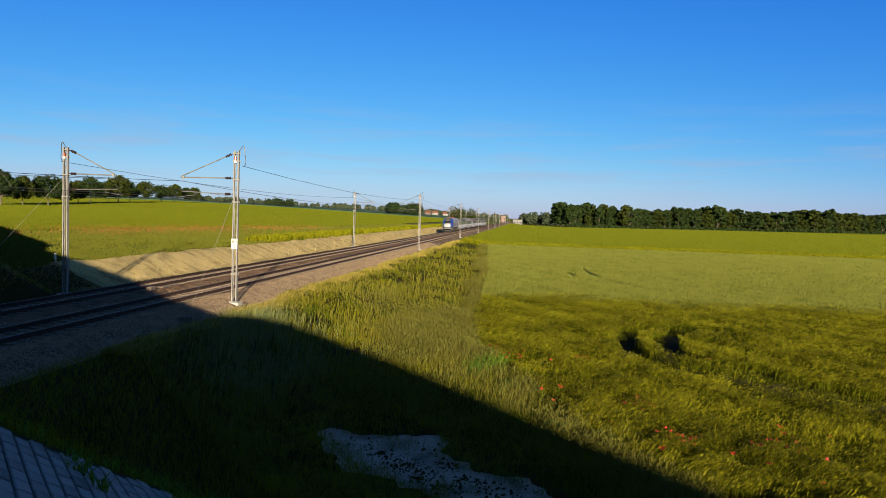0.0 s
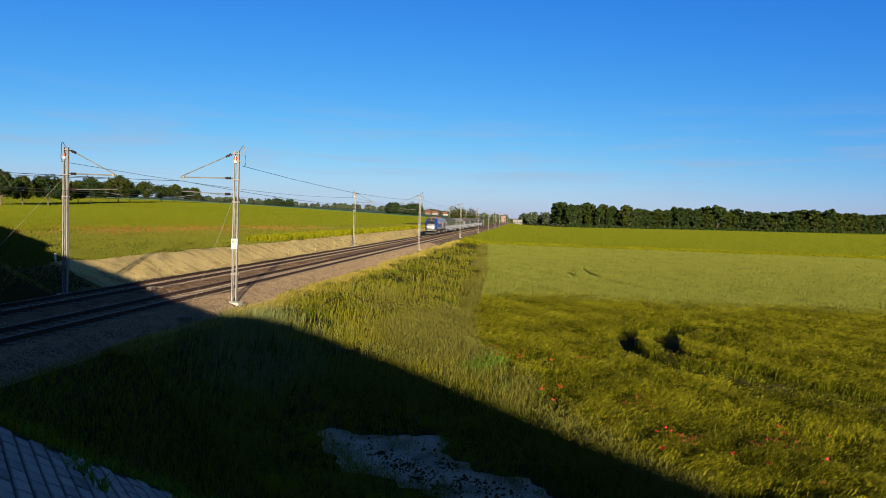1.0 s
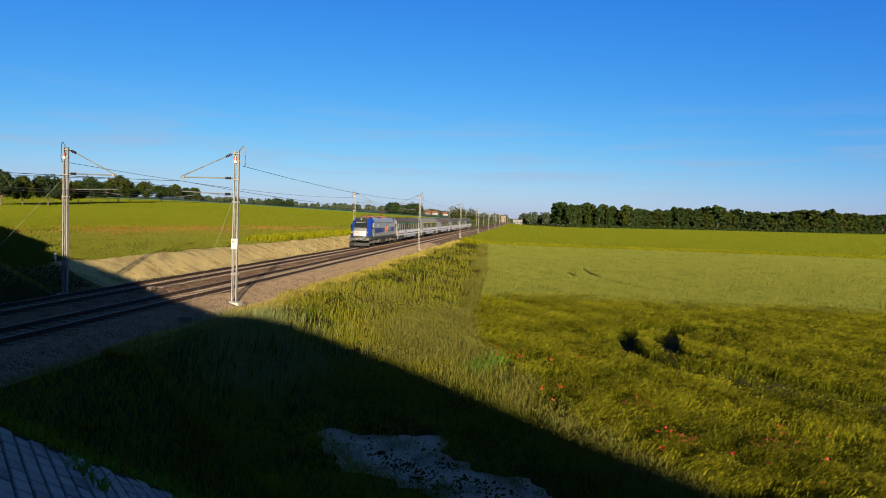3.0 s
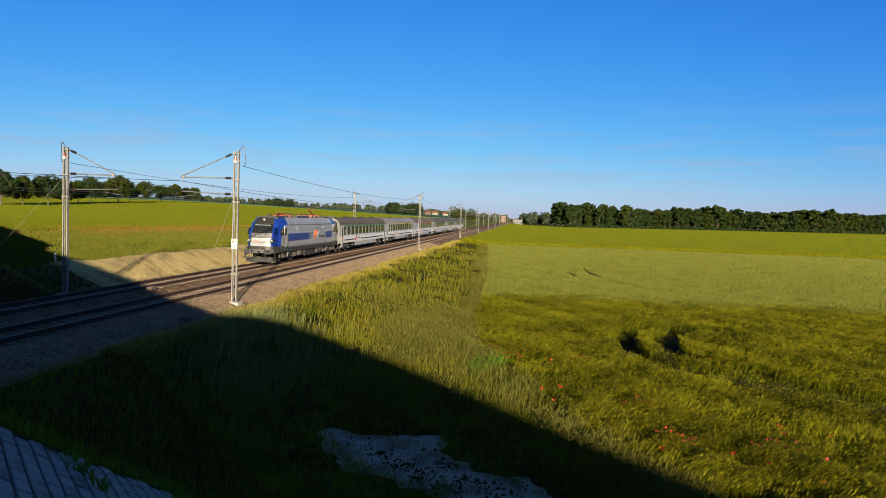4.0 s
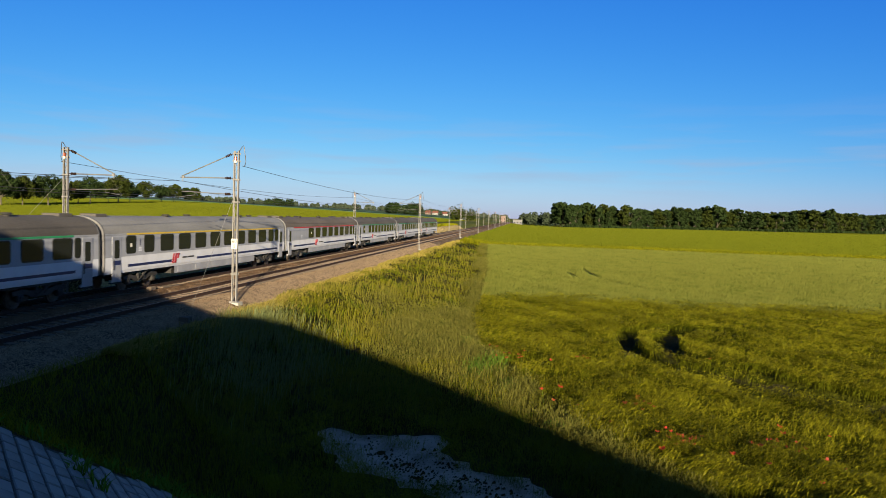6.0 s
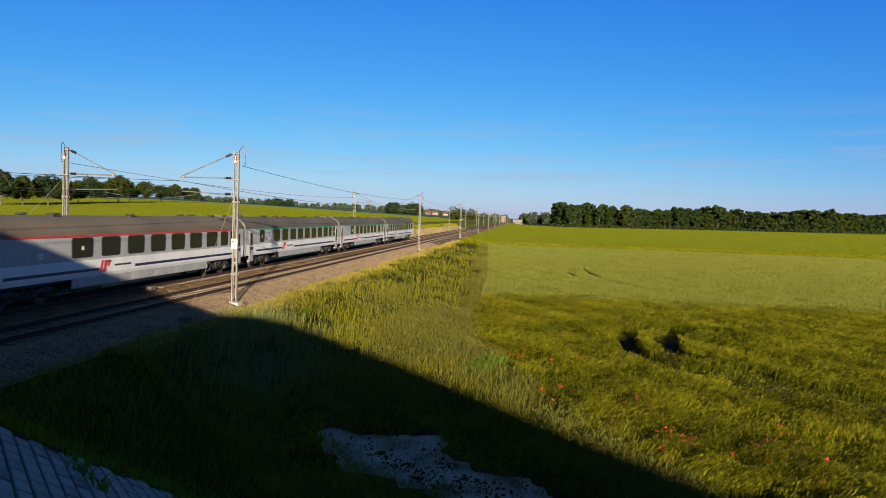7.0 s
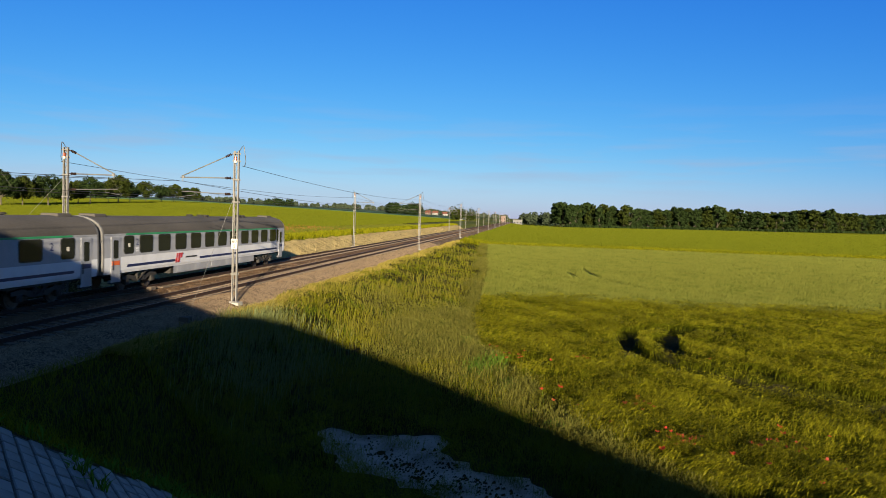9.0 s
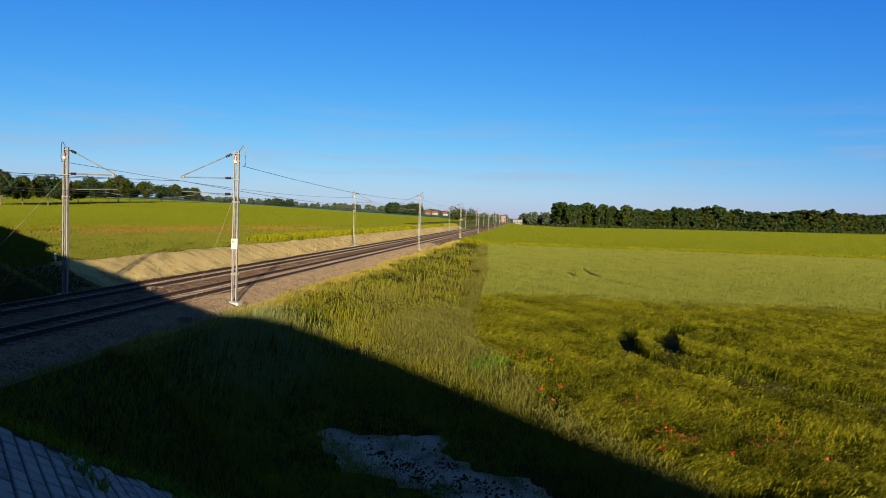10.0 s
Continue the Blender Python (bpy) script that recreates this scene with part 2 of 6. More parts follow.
tagged(sand, "bare pale sandy path trodden through the grass", "path", kind="structure")


# ---------------------------------------------------------------- crop fields
def field(name, outline, height, step, material, label, rough=0.06):
    """A standing crop: a closed canopy over its ground, with sides; outline is a function x-range by y, or (y0, y1, left(y), right(y))."""
    y0, y1, left, right = outline
    ys = [y0]
    while ys[-1] < y1:
        ys.append(ys[-1] + step * max(1.0, ys[-1] / 40.0))
    verts, faces, cols = [], [], 60
    for y in ys:
        a, b = left(y), right(y)
        xs = a + (b - a) * np.linspace(0, 1, cols) ** 1.35
        z = land(xs, xs * 0 + y) + height + rough * (np.sin(xs * 2.1 + y * 0.7) * np.sin(y * 1.3 - xs * 0.4) + 0.6 * np.sin(xs * 5.3 + y * 2.9))
        g = land(xs[:1], np.array([y]))[0] - 0.1
        z[0] -= height * 0.75
        verts.append((a + 0.02, y, g))
        verts += [(x, y, zz) for x, zz in zip(xs, z)]
    w = cols + 1
    for j in range(len(ys) - 1):
        for i in range(cols):
            k = j * w + i
            faces.append((k, k + 1, k + 1 + w, k + w))
    base = len(verts)
    for i in range(cols):        # the near side
        x, y, z = verts[i + 1]
        verts.append((x, y, land(x, y) - 0.1))
        if i:
            faces.append((i, i + 1, base + i, base + i - 1))
    ob = mesh_ob(name, verts, faces, material, smooth=True)
    return tagged(ob, label, "crop field", kind="stuff")


# barley canopy is near black: shade between the stalks put into its colour
M_BARLEY = mat("barley_canopy_with_shade", (0.016, 0.022, 0.002), (0.055, 0.058, 0.005), 0.35, 6, 0.95, bump=1.0, depth=0.15, coords="Position", mixfine=0.8, spec=0.02)
M_WHEAT = mat("pale_green_wheat_canopy", (0.128, 0.155, 0.022), (0.205, 0.228, 0.044), 0.10, 1.6, 0.95, bump=0.6, depth=0.12, coords="Position", mixfine=0.5, spec=0.02, stretch=(0.2, 1, 1))
M_RAPE = mat("yellow_green_far_crop", (0.155, 0.185, 0.006), (0.235, 0.255, 0.011), 0.02, 1.2, 0.95, bump=0.5, depth=0.15, coords="Position", mixfine=0.4, spec=0.02, stretch=(0.25, 1, 1))
M_OATS = mat("dull_green_oats_canopy", (0.06, 0.085, 0.016), (0.15, 0.155, 0.03), 0.12, 3, 0.9, bump=0.8, depth=0.12, coords="Position", mixfine=0.7, spec=0.1)
M_THATCH = mat("matted_dead_grass", (0.22, 0.17, 0.07), (0.62, 0.49, 0.22), 0.6, 5, 0.95, bump=1.0, depth=0.1, coords="Position", mixfine=0.9, spec=0.02, stretch=(0.4, 1.6, 1))
M_BLUEGREEN = mat("blue_green_far_crop", (0.045, 0.095, 0.045), (0.075, 0.13, 0.06), 0.02, 1.0, 0.9, bump=0.3, coords="Position", spec=0.1)


def lerp_line(pts):
    ys, xs = [p[1] for p in pts], [p[0] for p in pts]
    return lambda y: float(np.interp(y, ys, xs))


EDGE_R = lerp_line([(8.5, 6), (6.0, 10), (3.9, 14), (3.1, 15.8), (1.35, 18.8), (-0.4, 25), (-1.85, 29.2), (-2.8, 37), (-2.85, 46), (-3.5, 66), (-6.2, 115), (-8.5, 150)])
TRACKSIDE = lerp_line([(-13.0, 140), (-13.5, 175), (-13.2, 900)])
CROP_LINE = 48.0
RUTS = [[(8.6, 36.9), (6.72, 36.5), (5.38, 34.86), (4.77, 32.46), (4.9, 29.56), (5.74, 27.33), (6.99, 25.58), (8.38, 24.44), (9.93, 23.7), (11.42, 22.52), (15, 20.5), (20, 18)],
        [(10.2, 36.4), (8.51, 36.2), (7.04, 34.07), (6.56, 32.42), (6.53, 29.54), (7.52, 27.62), (8.83, 26.42), (10.02, 24.86), (11.89, 23.49), (16, 21.4), (22, 18.6)]]
RUTS_FAR = [[(4.53, 74.56), (4.95, 67.67), (5.93, 63.34), (7.41, 60.84), (11, 58.5)], [(6.69, 77.38), (7.09, 70.09), (7.81, 64.25), (9.14, 61.14), (13, 59.3)]]


def near_path(x, y, paths):
    """The distance from each place to the nearest of some polylines."""
    best = np.full(np.shape(x), 99.0)
    for path in paths:
        for (ax, ay), (bx, by) in zip(path, path[1:]):
            dx, dy = bx - ax, by - ay
            t = np.clip(((x - ax) * dx + (y - ay) * dy) / (dx * dx + dy * dy), 0, 1)
            best = np.minimum(best, np.hypot(x - ax - t * dx, y - ay - t * dy))
    return best


def ruts(x, y):
    """1 in a wheel track, 0 in the standing crop."""
    d = near_path(x, y, RUTS) - 0.25 * smooth(6.0, 9.0, x) + 0.04 * smooth(6.5, 5.0, x)
    return np.maximum(smooth(0.62, 0.40, d), smooth(0.5, 0.25, near_path(x, y, RUTS_FAR)) * 0.8)


def barley_canopy():
    ys = np.arange(5.0, CROP_LINE + 0.7, 0.25)
    verts, faces, bare, mats = [], [], [], []
    u = np.concatenate([np.arange(0, 26, 0.24), 26 + 60 * np.linspace(0.02, 1, 24) ** 1.5])
    n = len(u)
    for y in ys:
        xs = EDGE_R(y) + 0.12 * math.sin(y * 2.2) + 0.1 * math.sin(y * 5.1) + u
        yy = xs * 0 + y
        z = land(xs, yy) + 0.26 + 0.05 * np.sin(xs * 1.9 + y * 0.8) * np.sin(y * 1.2 - xs * 0.5) + 0.04 * np.sin(xs * 4.3 + 2 * np.sin(y * 1.7))
        rut = ruts(xs, yy)
        z = z - 0.40 * rut
        bare.append(rut)
        z[0] = land(xs[:1], yy[:1])[0] - 0.1
        verts += [(a, y, c) for a, c in zip(xs, z)]
    for j in range(len(ys) - 1):
        for i in range(n - 1):
            k = j * n + i
            faces.append((k, k + 1, k + 1 + n, k + n))
            # wheel tracks take the dark soil, which also stands in for their shade
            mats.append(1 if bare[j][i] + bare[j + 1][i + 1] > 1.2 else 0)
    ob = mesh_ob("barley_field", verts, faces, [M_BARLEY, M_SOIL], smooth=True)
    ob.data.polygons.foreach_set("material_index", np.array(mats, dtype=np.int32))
    return tagged(ob, "olive green ripening barley, wind-combed, with curved wheel tracks", "crop field", kind="stuff")


barley = barley_canopy()
wheat = field("wheat_field", (CROP_LINE, 140, EDGE_R, lambda y: 75 + y * 0.9), 0.45, 0.6, M_WHEAT, "pale grey-green wheat in faint drilled rows", rough=0.0)
far_field = field("oilseed_field", (147, 700, TRACKSIDE, lambda y: 75 + y * 0.62), 0.5, 1.0, M_RAPE, "bright yellow-green crop running up to the wood", rough=0.0)
oats = field("oats_field", (-30, 300, lambda y: -61 + 0.08 * min(max(y, 0), 180), lambda y: -31.8), 0.04, 0.8, M_OATS, "dull green crop strip with red poppies along its edge", rough=0.05)
meadow = field("green_crop_field", (-30, 800, lambda y: -330 - max(0, y - 250) * 0.05, lambda y: -61.3 + 0.08 * min(max(y, 0), 180)), 0.18, 1.0, M_RAPE, "bright yellow-green crop on the rising ground", rough=0.0)
blue_field = field("rye_field", (640, 1500, lambda y: -500 - y * 0.2, lambda y: -60 - (y - 300) * 0.02), 0.8, 3.0, M_BLUEGREEN, "blue-green crop along the distant rise", rough=0.0)

# ---------------------------------------------------------------- the railway
def ballast_bed():
    ys = list(np.arange(-60, 80, 0.5)) + list(np.arange(80, 900, 6.0))
    prof = [(-26.6, -0.80), (-25.9, -0.70), (-24.5, -0.24), (-23.9, -0.20), (-23.2, -0.21), (-22.49, -0.25), (-21.7, -0.21), (-21.1, -0.20), (-20.6, -0.24), (-20.3, -0.30), (-20.0, -0.24), (-19.4, -0.20),
            (-18.8, -0.21), (-18.12, -0.25), (-17.4, -0.21), (-16.8, -0.20), (-16.3, -0.24), (-15.5, -0.50), (-14.9, -0.70), (-14.3, -0.78)]
    verts, faces, mats = [], [], []
    for y in ys:
        for x, z in prof:
            verts.append((x, y, z + 0.02 * noise.noise((x * 3, y * 1.7, 0))))
    n = len(prof)
    for j in range(len(ys) - 1):
        for i in range(n - 1):
            faces.append((j * n + i, j * n + i + 1, (j + 1) * n + i + 1, (j + 1) * n + i))
            mats.append(0 if i < 2 or i > 15 else 1)
    ob = mesh_ob("ballast_bed", verts, faces, [M_BALLAST, M_BALLAST_RUST], smooth=True)
    ob.data.polygons.foreach_set("material_index", np.array(mats, dtype=np.int32))
    return tagged(ob, "grey crushed-stone track bed, rust brown between the rails", "track bed", kind="structure")


ballast_bed()


def rail_piece(name, x, y0, y1, parent):
    half = [(0.075, -0.172), (0.075, -0.160), (0.012, -0.145), (0.010, -0.045), (0.036, -0.035), (0.036, -0.006), (0.026, 0.0)]
    prof = half + [(-a, b) for a, b in reversed(half)]
    n = len(prof)
    verts = [(x + a, y, b) for y in (y0, y1) for a, b in prof]
    faces = [(i, (i + 1) % n, (i + 1) % n + n, i + n) for i in range(n)] + [tuple(range(n))[::-1], tuple(range(n, 2 * n))]
    ob = mesh_ob(name, verts, faces, [M_RAIL, M_RAILHEAD], parent)
    ob.data.polygons[6].material_index = 1
    return ob


def sleeper_mesh():
    bm = BM()
    xs = [-1.25, -1.22, -0.95, -0.55, -0.30, 0.30, 0.55, 0.95, 1.22, 1.25]
    top = [-0.19, -0.175, -0.165, -0.165, -0.20, -0.20, -0.165, -0.165, -0.175, -0.19]
    hw = [0.11, 0.125, 0.13, 0.13, 0.105, 0.105, 0.13, 0.13, 0.125, 0.11]
    rings = []
    for x, t, w in zip(xs, top, hw):
        rings.append([bm.verts.new(p) for p in ((x, -w - 0.02, -0.36), (x, w + 0.02, -0.36), (x, w, t), (x, -w, t))])
    for a, b in zip(rings, rings[1:]):
        for i in range(4):
            bm.faces.new((a[i], a[(i + 1) % 4], b[(i + 1) % 4], b[i]))
    bm.faces.new(rings[0]); bm.faces.new(rings[-1][::-1])
    bmesh.ops.recalc_face_normals(bm, faces=bm.faces[:])
    me = bpy.data.meshes.new("sleeper"); bm.to_mesh(me); bm.free()
    me.materials.append(M_SLEEPER)
    return me


SLEEPER = sleeper_mesh()

def track(x, label):
    ob = tagged(empty("railway_track", Matrix.Translation((x, 0, 0))), label, "railway track", kind="structure")
    rail_piece("rail", -0.75, -60, 900, ob)
    rail_piece("rail", 0.75, -60, 900, ob)
    return ob


near_track = track(X_NEAR, "straight railway track with rusty rails on concrete sleepers")
far_track = track(X_FAR, "straight railway track with rusty rails on concrete sleepers")


def sleepers(parent):
    """Sleepers one by one along the nearest stretch, the rest joined."""
    ys = np.arange(-30, 270, 0.6)
    sv = np.array([v.co for v in SLEEPER.vertices])
    sf = [tuple(p.vertices) for p in SLEEPER.polygons]
    verts, faces = [], []
    for y in ys:
        if 12 <= y <= 130:
            ob = new("sleeper", SLEEPER)
            ob.parent = parent
            ob.location = (random.uniform(-0.01, 0.01), y, random.uniform(-0.006, 0.004))
        else:
            k = len(verts)
            verts += [tuple(v + (0, y, 0)) for v in sv]
            faces += [tuple(i + k for i in f) for f in sf]
    rest = mesh_ob("distant_sleepers", verts, faces, M_SLEEPER, parent)
    tagged(rest, kind="stuff")


# ---------------------------------------------------------------- overhead line
def lattice_mast(label):
    """Two upright channels with lacing, on a concrete footing; its near face is turned along the track. Origin at rail height."""
    ob = tagged(empty("catenary_mast"), label, "catenary mast", "masts along the railway")
    for s in (-1, 1):
        bm = BM()
        a = 0.135 * s
        box(bm, a - 0.012, a + 0.012, -0.075, 0.075, -0.45, 7.75)
        box(bm, min(a, a - 0.05 * s), max(a, a - 0.05 * s), -0.075, -0.063, -0.45, 7.75)
        box(bm, min(a, a - 0.05 * s), max(a, a - 0.05 * s), 0.063, 0.075, -0.45, 7.75)
        part("upright", bm, M_GALV, ob)
    for f in (-0.07, 0.07):
        bm = BM()
        z, s = -0.35, 1
        while z < 7.4:
            bar(bm, (-0.13 * s, f, z), (0.13 * s, f, z + 0.42), 0.035, 0.008)
            z += 0.42; s = -s
        part("lacing", bm, M_GALV, ob)
    bm = BM(); box(bm, -0.36, 0.36, -0.3, 0.3, -1.0, -0.42, 0.03)
    part("footing", bm, M_CONCRETE, ob, "weathered concrete footing")
    bm = BM(); box(bm, -0.24, 0.24, -0.14, 0.14, -0.43, -0.38, 0.005)
    part("base_plate", bm, M_GALV, ob)
    for z in (1.1, 5.0, 6.2, 7.2, 7.6):
        bm = BM(); box(bm, -0.19, 0.19, -0.1, -0.085, z - 0.04, z + 0.04); box(bm, -0.19, 0.19, 0.085, 0.1, z - 0.04, z + 0.04)
        part("clamp", bm, M_GALV, ob)
    return ob


def insulator(bm, a, b):
    a, b = Vector(a), Vector(b)
    rod(bm, a, b, 0.028)
    for k in range(4):
        p = a.lerp(b, (k + 0.5) / 4)
        d = (b - a).normalized() * 0.012
        rod(bm, p - d, p + d, 0.075, 10)


def cantilever(mast, s, tip):
    """The bracket that holds the wires over the track on side s (+1 or -1) of the mast, tip metres out."""
    bm = BM(); rod(bm, (0.62 * s, 0, 7.42), ((tip + 0.06) * s, 0, 6.32), 0.030); part("stay_tube", bm, M_TUBE, mast)
    bm = BM(); rod(bm, (0.62 * s, 0, 6.28), ((tip + 0.12) * s, 0, 6.26), 0.032); part("bracket_tube", bm, M_TUBE, mast)
    bm = BM(); insulator(bm, (0.30 * s, 0, 7.56), (0.62 * s, 0, 7.42)); rod(bm, (0.14 * s, 0, 7.6), (0.32 * s, 0, 7.55), 0.018); part("insulator", bm, M_INSUL, mast, "dark ribbed insulator")
    bm = BM(); insulator(bm, (0.30 * s, 0, 6.28), (0.62 * s, 0, 6.28)); rod(bm, (0.14 * s, 0, 6.28), (0.32 * s, 0, 6.28), 0.022); part("insulator", bm, M_INSUL, mast, "dark ribbed insulator")
    bm = BM(); rod(bm, (tip * s, 0, 6.3), (tip * s, 0, 6.05), 0.02); box(bm, (tip - 0.04) * s - 0.05, (tip - 0.04) * s + 0.05, -0.03, 0.03, 6.22, 6.34); part("wire_clamp", bm, M_GALV, mast)
    bm = BM(); rod(bm, (0.62 * s, 0, 5.42), (3.1 * s, 0, 5.50), 0.022); rod(bm, (2.35 * s, 0, 5.48), (2.35 * s, 0, 5.30), 0.012); rod(bm, (2.35 * s, 0, 5.32), (3.35 * s, 0, 5.17), 0.014)
    part("registration_arm", bm, M_TUBE, mast)
    bm = BM(); insulator(bm, (0.32 * s, 0, 5.42), (0.62 * s, 0, 5.42)); rod(bm, (0.14 * s, 0, 5.42), (0.32 * s, 0, 5.42), 0.02); part("insulator", bm, M_INSUL, mast, "dark ribbed insulator")
    # jumper loop over the head and the brown insulator at the back
    bm = BM()
    pts = [(0.1 * s, 0.1, 7.62)] + [(-0.08 * s - 0.28 * s * math.sin(q * 0.75), 0.12, 7.70 + 0.34 * math.sin(q * 1.15)) for q in (0.3, 0.6, 0.9, 1.2, 1.5, 1.8)] + [(-0.40 * s, 0.16, 7.55), (-0.44 * s, 0.18, 7.2), (-0.36 * s, 0.2, 6.95)]
    for p, q in zip(pts, pts[1:]):
        rod(bm, p, q, 0.019, 5)
    part("jumper_cable", bm, M_WIRE, mast)
    bm = BM(); rod(bm, (-0.02, -0.12, 7.22), (-0.02, -0.12, 7.42), 0.085, 10); part("surge_arrester", bm, M_INSUL_RED, mast, "brown and white porcelain insulator")
    bm = BM(); rod(bm, (-0.02, -0.12, 7.10), (-0.02, -0.12, 7.22), 0.075, 10); part("arrester_cap", bm, M_SIGN, mast)


mast_a = lattice_mast("grey steel lattice catenary mast with bracket over the track")
cantilever(mast_a, -1, 3.05)
mast_b = lattice_mast("grey steel lattice catenary mast with bracket over the track")
cantilever(mast_b, 1, 2.85)
# rows of masts both sides; the first pair belongs to the span in front of the bridge
for k in range(1, 11):
    copy_thing(mast_a, Matrix.Translation((MAST_R, MAST_Y0 + SPAN * k, 0)))
    copy_thing(mast_b, Matrix.Translation((MAST_L, MAST_Y0 + SPAN * k, 0)))
mast_a.matrix_basis = Matrix.Translation((MAST_R, MAST_Y0, 0))
mast_b.matrix_basis = Matrix.Translation((MAST_L, MAST_Y0, 0))


def text_part(name, words, size, m, material, parent):
    cu = bpy.data.curves.new(name, "FONT")
    cu.body, cu.size, cu.align_x, cu.align_y, cu.extrude = words, size, "CENTER", "CENTER", 0.002
    cu.materials.append(material)
    tmp = bpy.data.objects.new(name, cu)
    scene.collection.objects.link(tmp)
    dg = bpy.context.evaluated_depsgraph_get()
    me = bpy.data.meshes.new_from_object(tmp.evaluated_get(dg))
    bpy.data.objects.remove(tmp)
    ob = new(name, me)
    ob.parent, ob.matrix_basis = parent, m
    return ob


plate = part("kilometre_plate", box(BM(), -0.17, 0.17, -0.115, -0.10, 2.47, 3.02, 0.004), M_SIGN, mast_a, "white enamel kilometre plate with black figures")
text_part("upper_figures", "60", 0.27, Matrix.Translation((0, -0.118, 2.87)) @ pose(0, 0, 0, 90, 0, 0), M_BLACK, plate)
text_part("lower_figure", "5", 0.25, Matrix.Translation((0, -0.118, 2.61)) @ pose(0, 0, 0, 90, 0, 0), M_BLACK, plate)

# wires: carrying rope, contact wire and droppers above each track
def wire(name, pts, r, label, material=M_WIRE):
    cu = bpy.data.curves.new(name, "CURVE")
    cu.dimensions, cu.bevel_depth, cu.bevel_resolution = "3D", r, 1
    sp = cu.splines.new("POLY")
    sp.points.add(len(pts) - 1)
    for p, q in zip(sp.points, pts):
        p.co = (*q, 1)
    cu.materials.append(material)
    tmp = bpy.data.objects.new(name, cu)
    scene.collection.objects.link(tmp)
    dg = bpy.context.evaluated_depsgraph_get()
    me = bpy.data.meshes.new_from_object(tmp.evaluated_get(dg))
    bpy.data.objects.remove(tmp)
    ob = new(name, me)
    return tagged(ob, label, "overhead wire") if label else ob


for mx, s, tip in ((MAST_R, -1, 3.05), (MAST_L, 1, 2.85)):
    rope, contact, drops = [], [], []
    for k in range(-2, 11):
        y0 = MAST_Y0 + SPAN * k
        z = 1 if k % 2 else -1
        for i in range(10):
            q = i / 10
            sag = 4 * q * (1 - q)
            rope.append((mx + tip * s, y0 + SPAN * q, 6.05 - 0.62 * sag))
            contact.append((mx + (2.75 + 0.25 * z * (1 - 2 * q)) * s, y0 + SPAN * q, 5.15 - 0.03 * sag))
            if i:
                drops.append((rope[-1], contact[-1]))
    w = wire("catenary_wire", rope, 0.013, "dark carrying rope with contact wire and droppers above the track")
    c = wire("contact_wire", contact, 0.012, "")
    c.parent = w
    bm = BM()
    for a, b in drops:
        rod(bm, a, b, 0.004, 3)
    part("droppers", bm, M_WIRE, w)
    back = [(mx - 0.30 * s, MAST_Y0 + SPAN * (k + i / 8), 6.95 - 0.55 * 4 * (i / 8) * (1 - i / 8)) for k in range(0, 10) for i in range(8)]
    wire("feeder_wire", back, 0.013, "dark feeder wire strung from mast to mast")
# guy wires of the first pair
wire("guy_wire", [(MAST_R - 0.1, MAST_Y0 - 0.1, 5.2), (-16.15, 31.7, -0.3)], 0.008, "pale steel guy wire anchored beside the track bed", M_GALV)
wire("guy_wire", [(MAST_L, MAST_Y0 - 0.1, 6.1), (-25.6, 28.3, 0.6)], 0.008, "pale steel guy wire anchored beside the track bed", M_GALV)

# ---------------------------------------------------------------- road bridge behind the camera
def bridge():
    m = Matrix(((-NY, NX, 0, 0), (NX, NY, 0, 0), (0, 0, 1, 0), (0, 0, 0, 1)))      # local x along the bridge, y away from it
    ob = tagged(empty("road_bridge"), "grey concrete road bridge with solid parapets crossing the railway", "bridge", kind="structure")
    def piece(name, *b):
        bm = box(BM(), *b)
        bmesh.ops.transform(bm, matrix=m, verts=bm.verts[:])
        return part(name, bm, M_CONCRETE, ob)
    piece("deck", -90, 130, -18.4, -8.4, 6.35, 7.35)
    bm = BM()          # unseen; top heights are shaped to bend the edge of its cast shadow
    tops = [(-90, 8.1), (-28, 8.38), (-20, 8.68), (-13, 8.76), (-10.5, 8.70), (-7.5, 8.5), (-4.5, 8.0), (-1, 7.75), (3, 7.75), (8, 7.8), (12, 7.96), (18, 7.85), (30, 7.66), (130, 7.6)]
    rows = [[bm.verts.new(m @ Vector((t, n_, z))) for t, top in tops for z in (7.35, top)] for n_ in (-8.65, -8.4)]
    for i in range(len(tops) - 1):
        a, b = 2 * i, 2 * i + 2
        for q in (([rows[0][a], rows[0][b], rows[0][b + 1], rows[0][a + 1]]), ([rows[1][a], rows[1][a + 1], rows[1][b + 1], rows[1][b]]), ([rows[0][a + 1], rows[0][b + 1], rows[1][b + 1], rows[1][a + 1]])):
            bm.faces.new(q)
    part("parapet", bm, M_CONCRETE, ob)
    piece("parapet", -90, 130, -18.4, -18.15, 7.35, 8.2)
    piece("abutment", 4.0, 5.5, -18.0, -8.8, -1.5, 6.35)
    piece("abutment", 41.0, 42.5, -18.0, -8.8, -1.5, 6.35)


bridge()

# ---------------------------------------------------------------- the train
M_BLUE = mat("deep_blue_enamel", (0.007, 0.028, 0.21), (0.011, 0.040, 0.28), 1.2, 30, 0.32, bump=0.02, depth=0.002)
M_LGREY = mat("silver_grey_enamel", (0.215, 0.228, 0.26), (0.30, 0.315, 0.35), 0.8, 25, 0.42, bump=0.03, depth=0.002)
M_LWHITE = mat("pale_silver_enamel", (0.29, 0.29, 0.30), (0.39, 0.39, 0.39), 1.0, 25, 0.4, bump=0.03, depth=0.002)
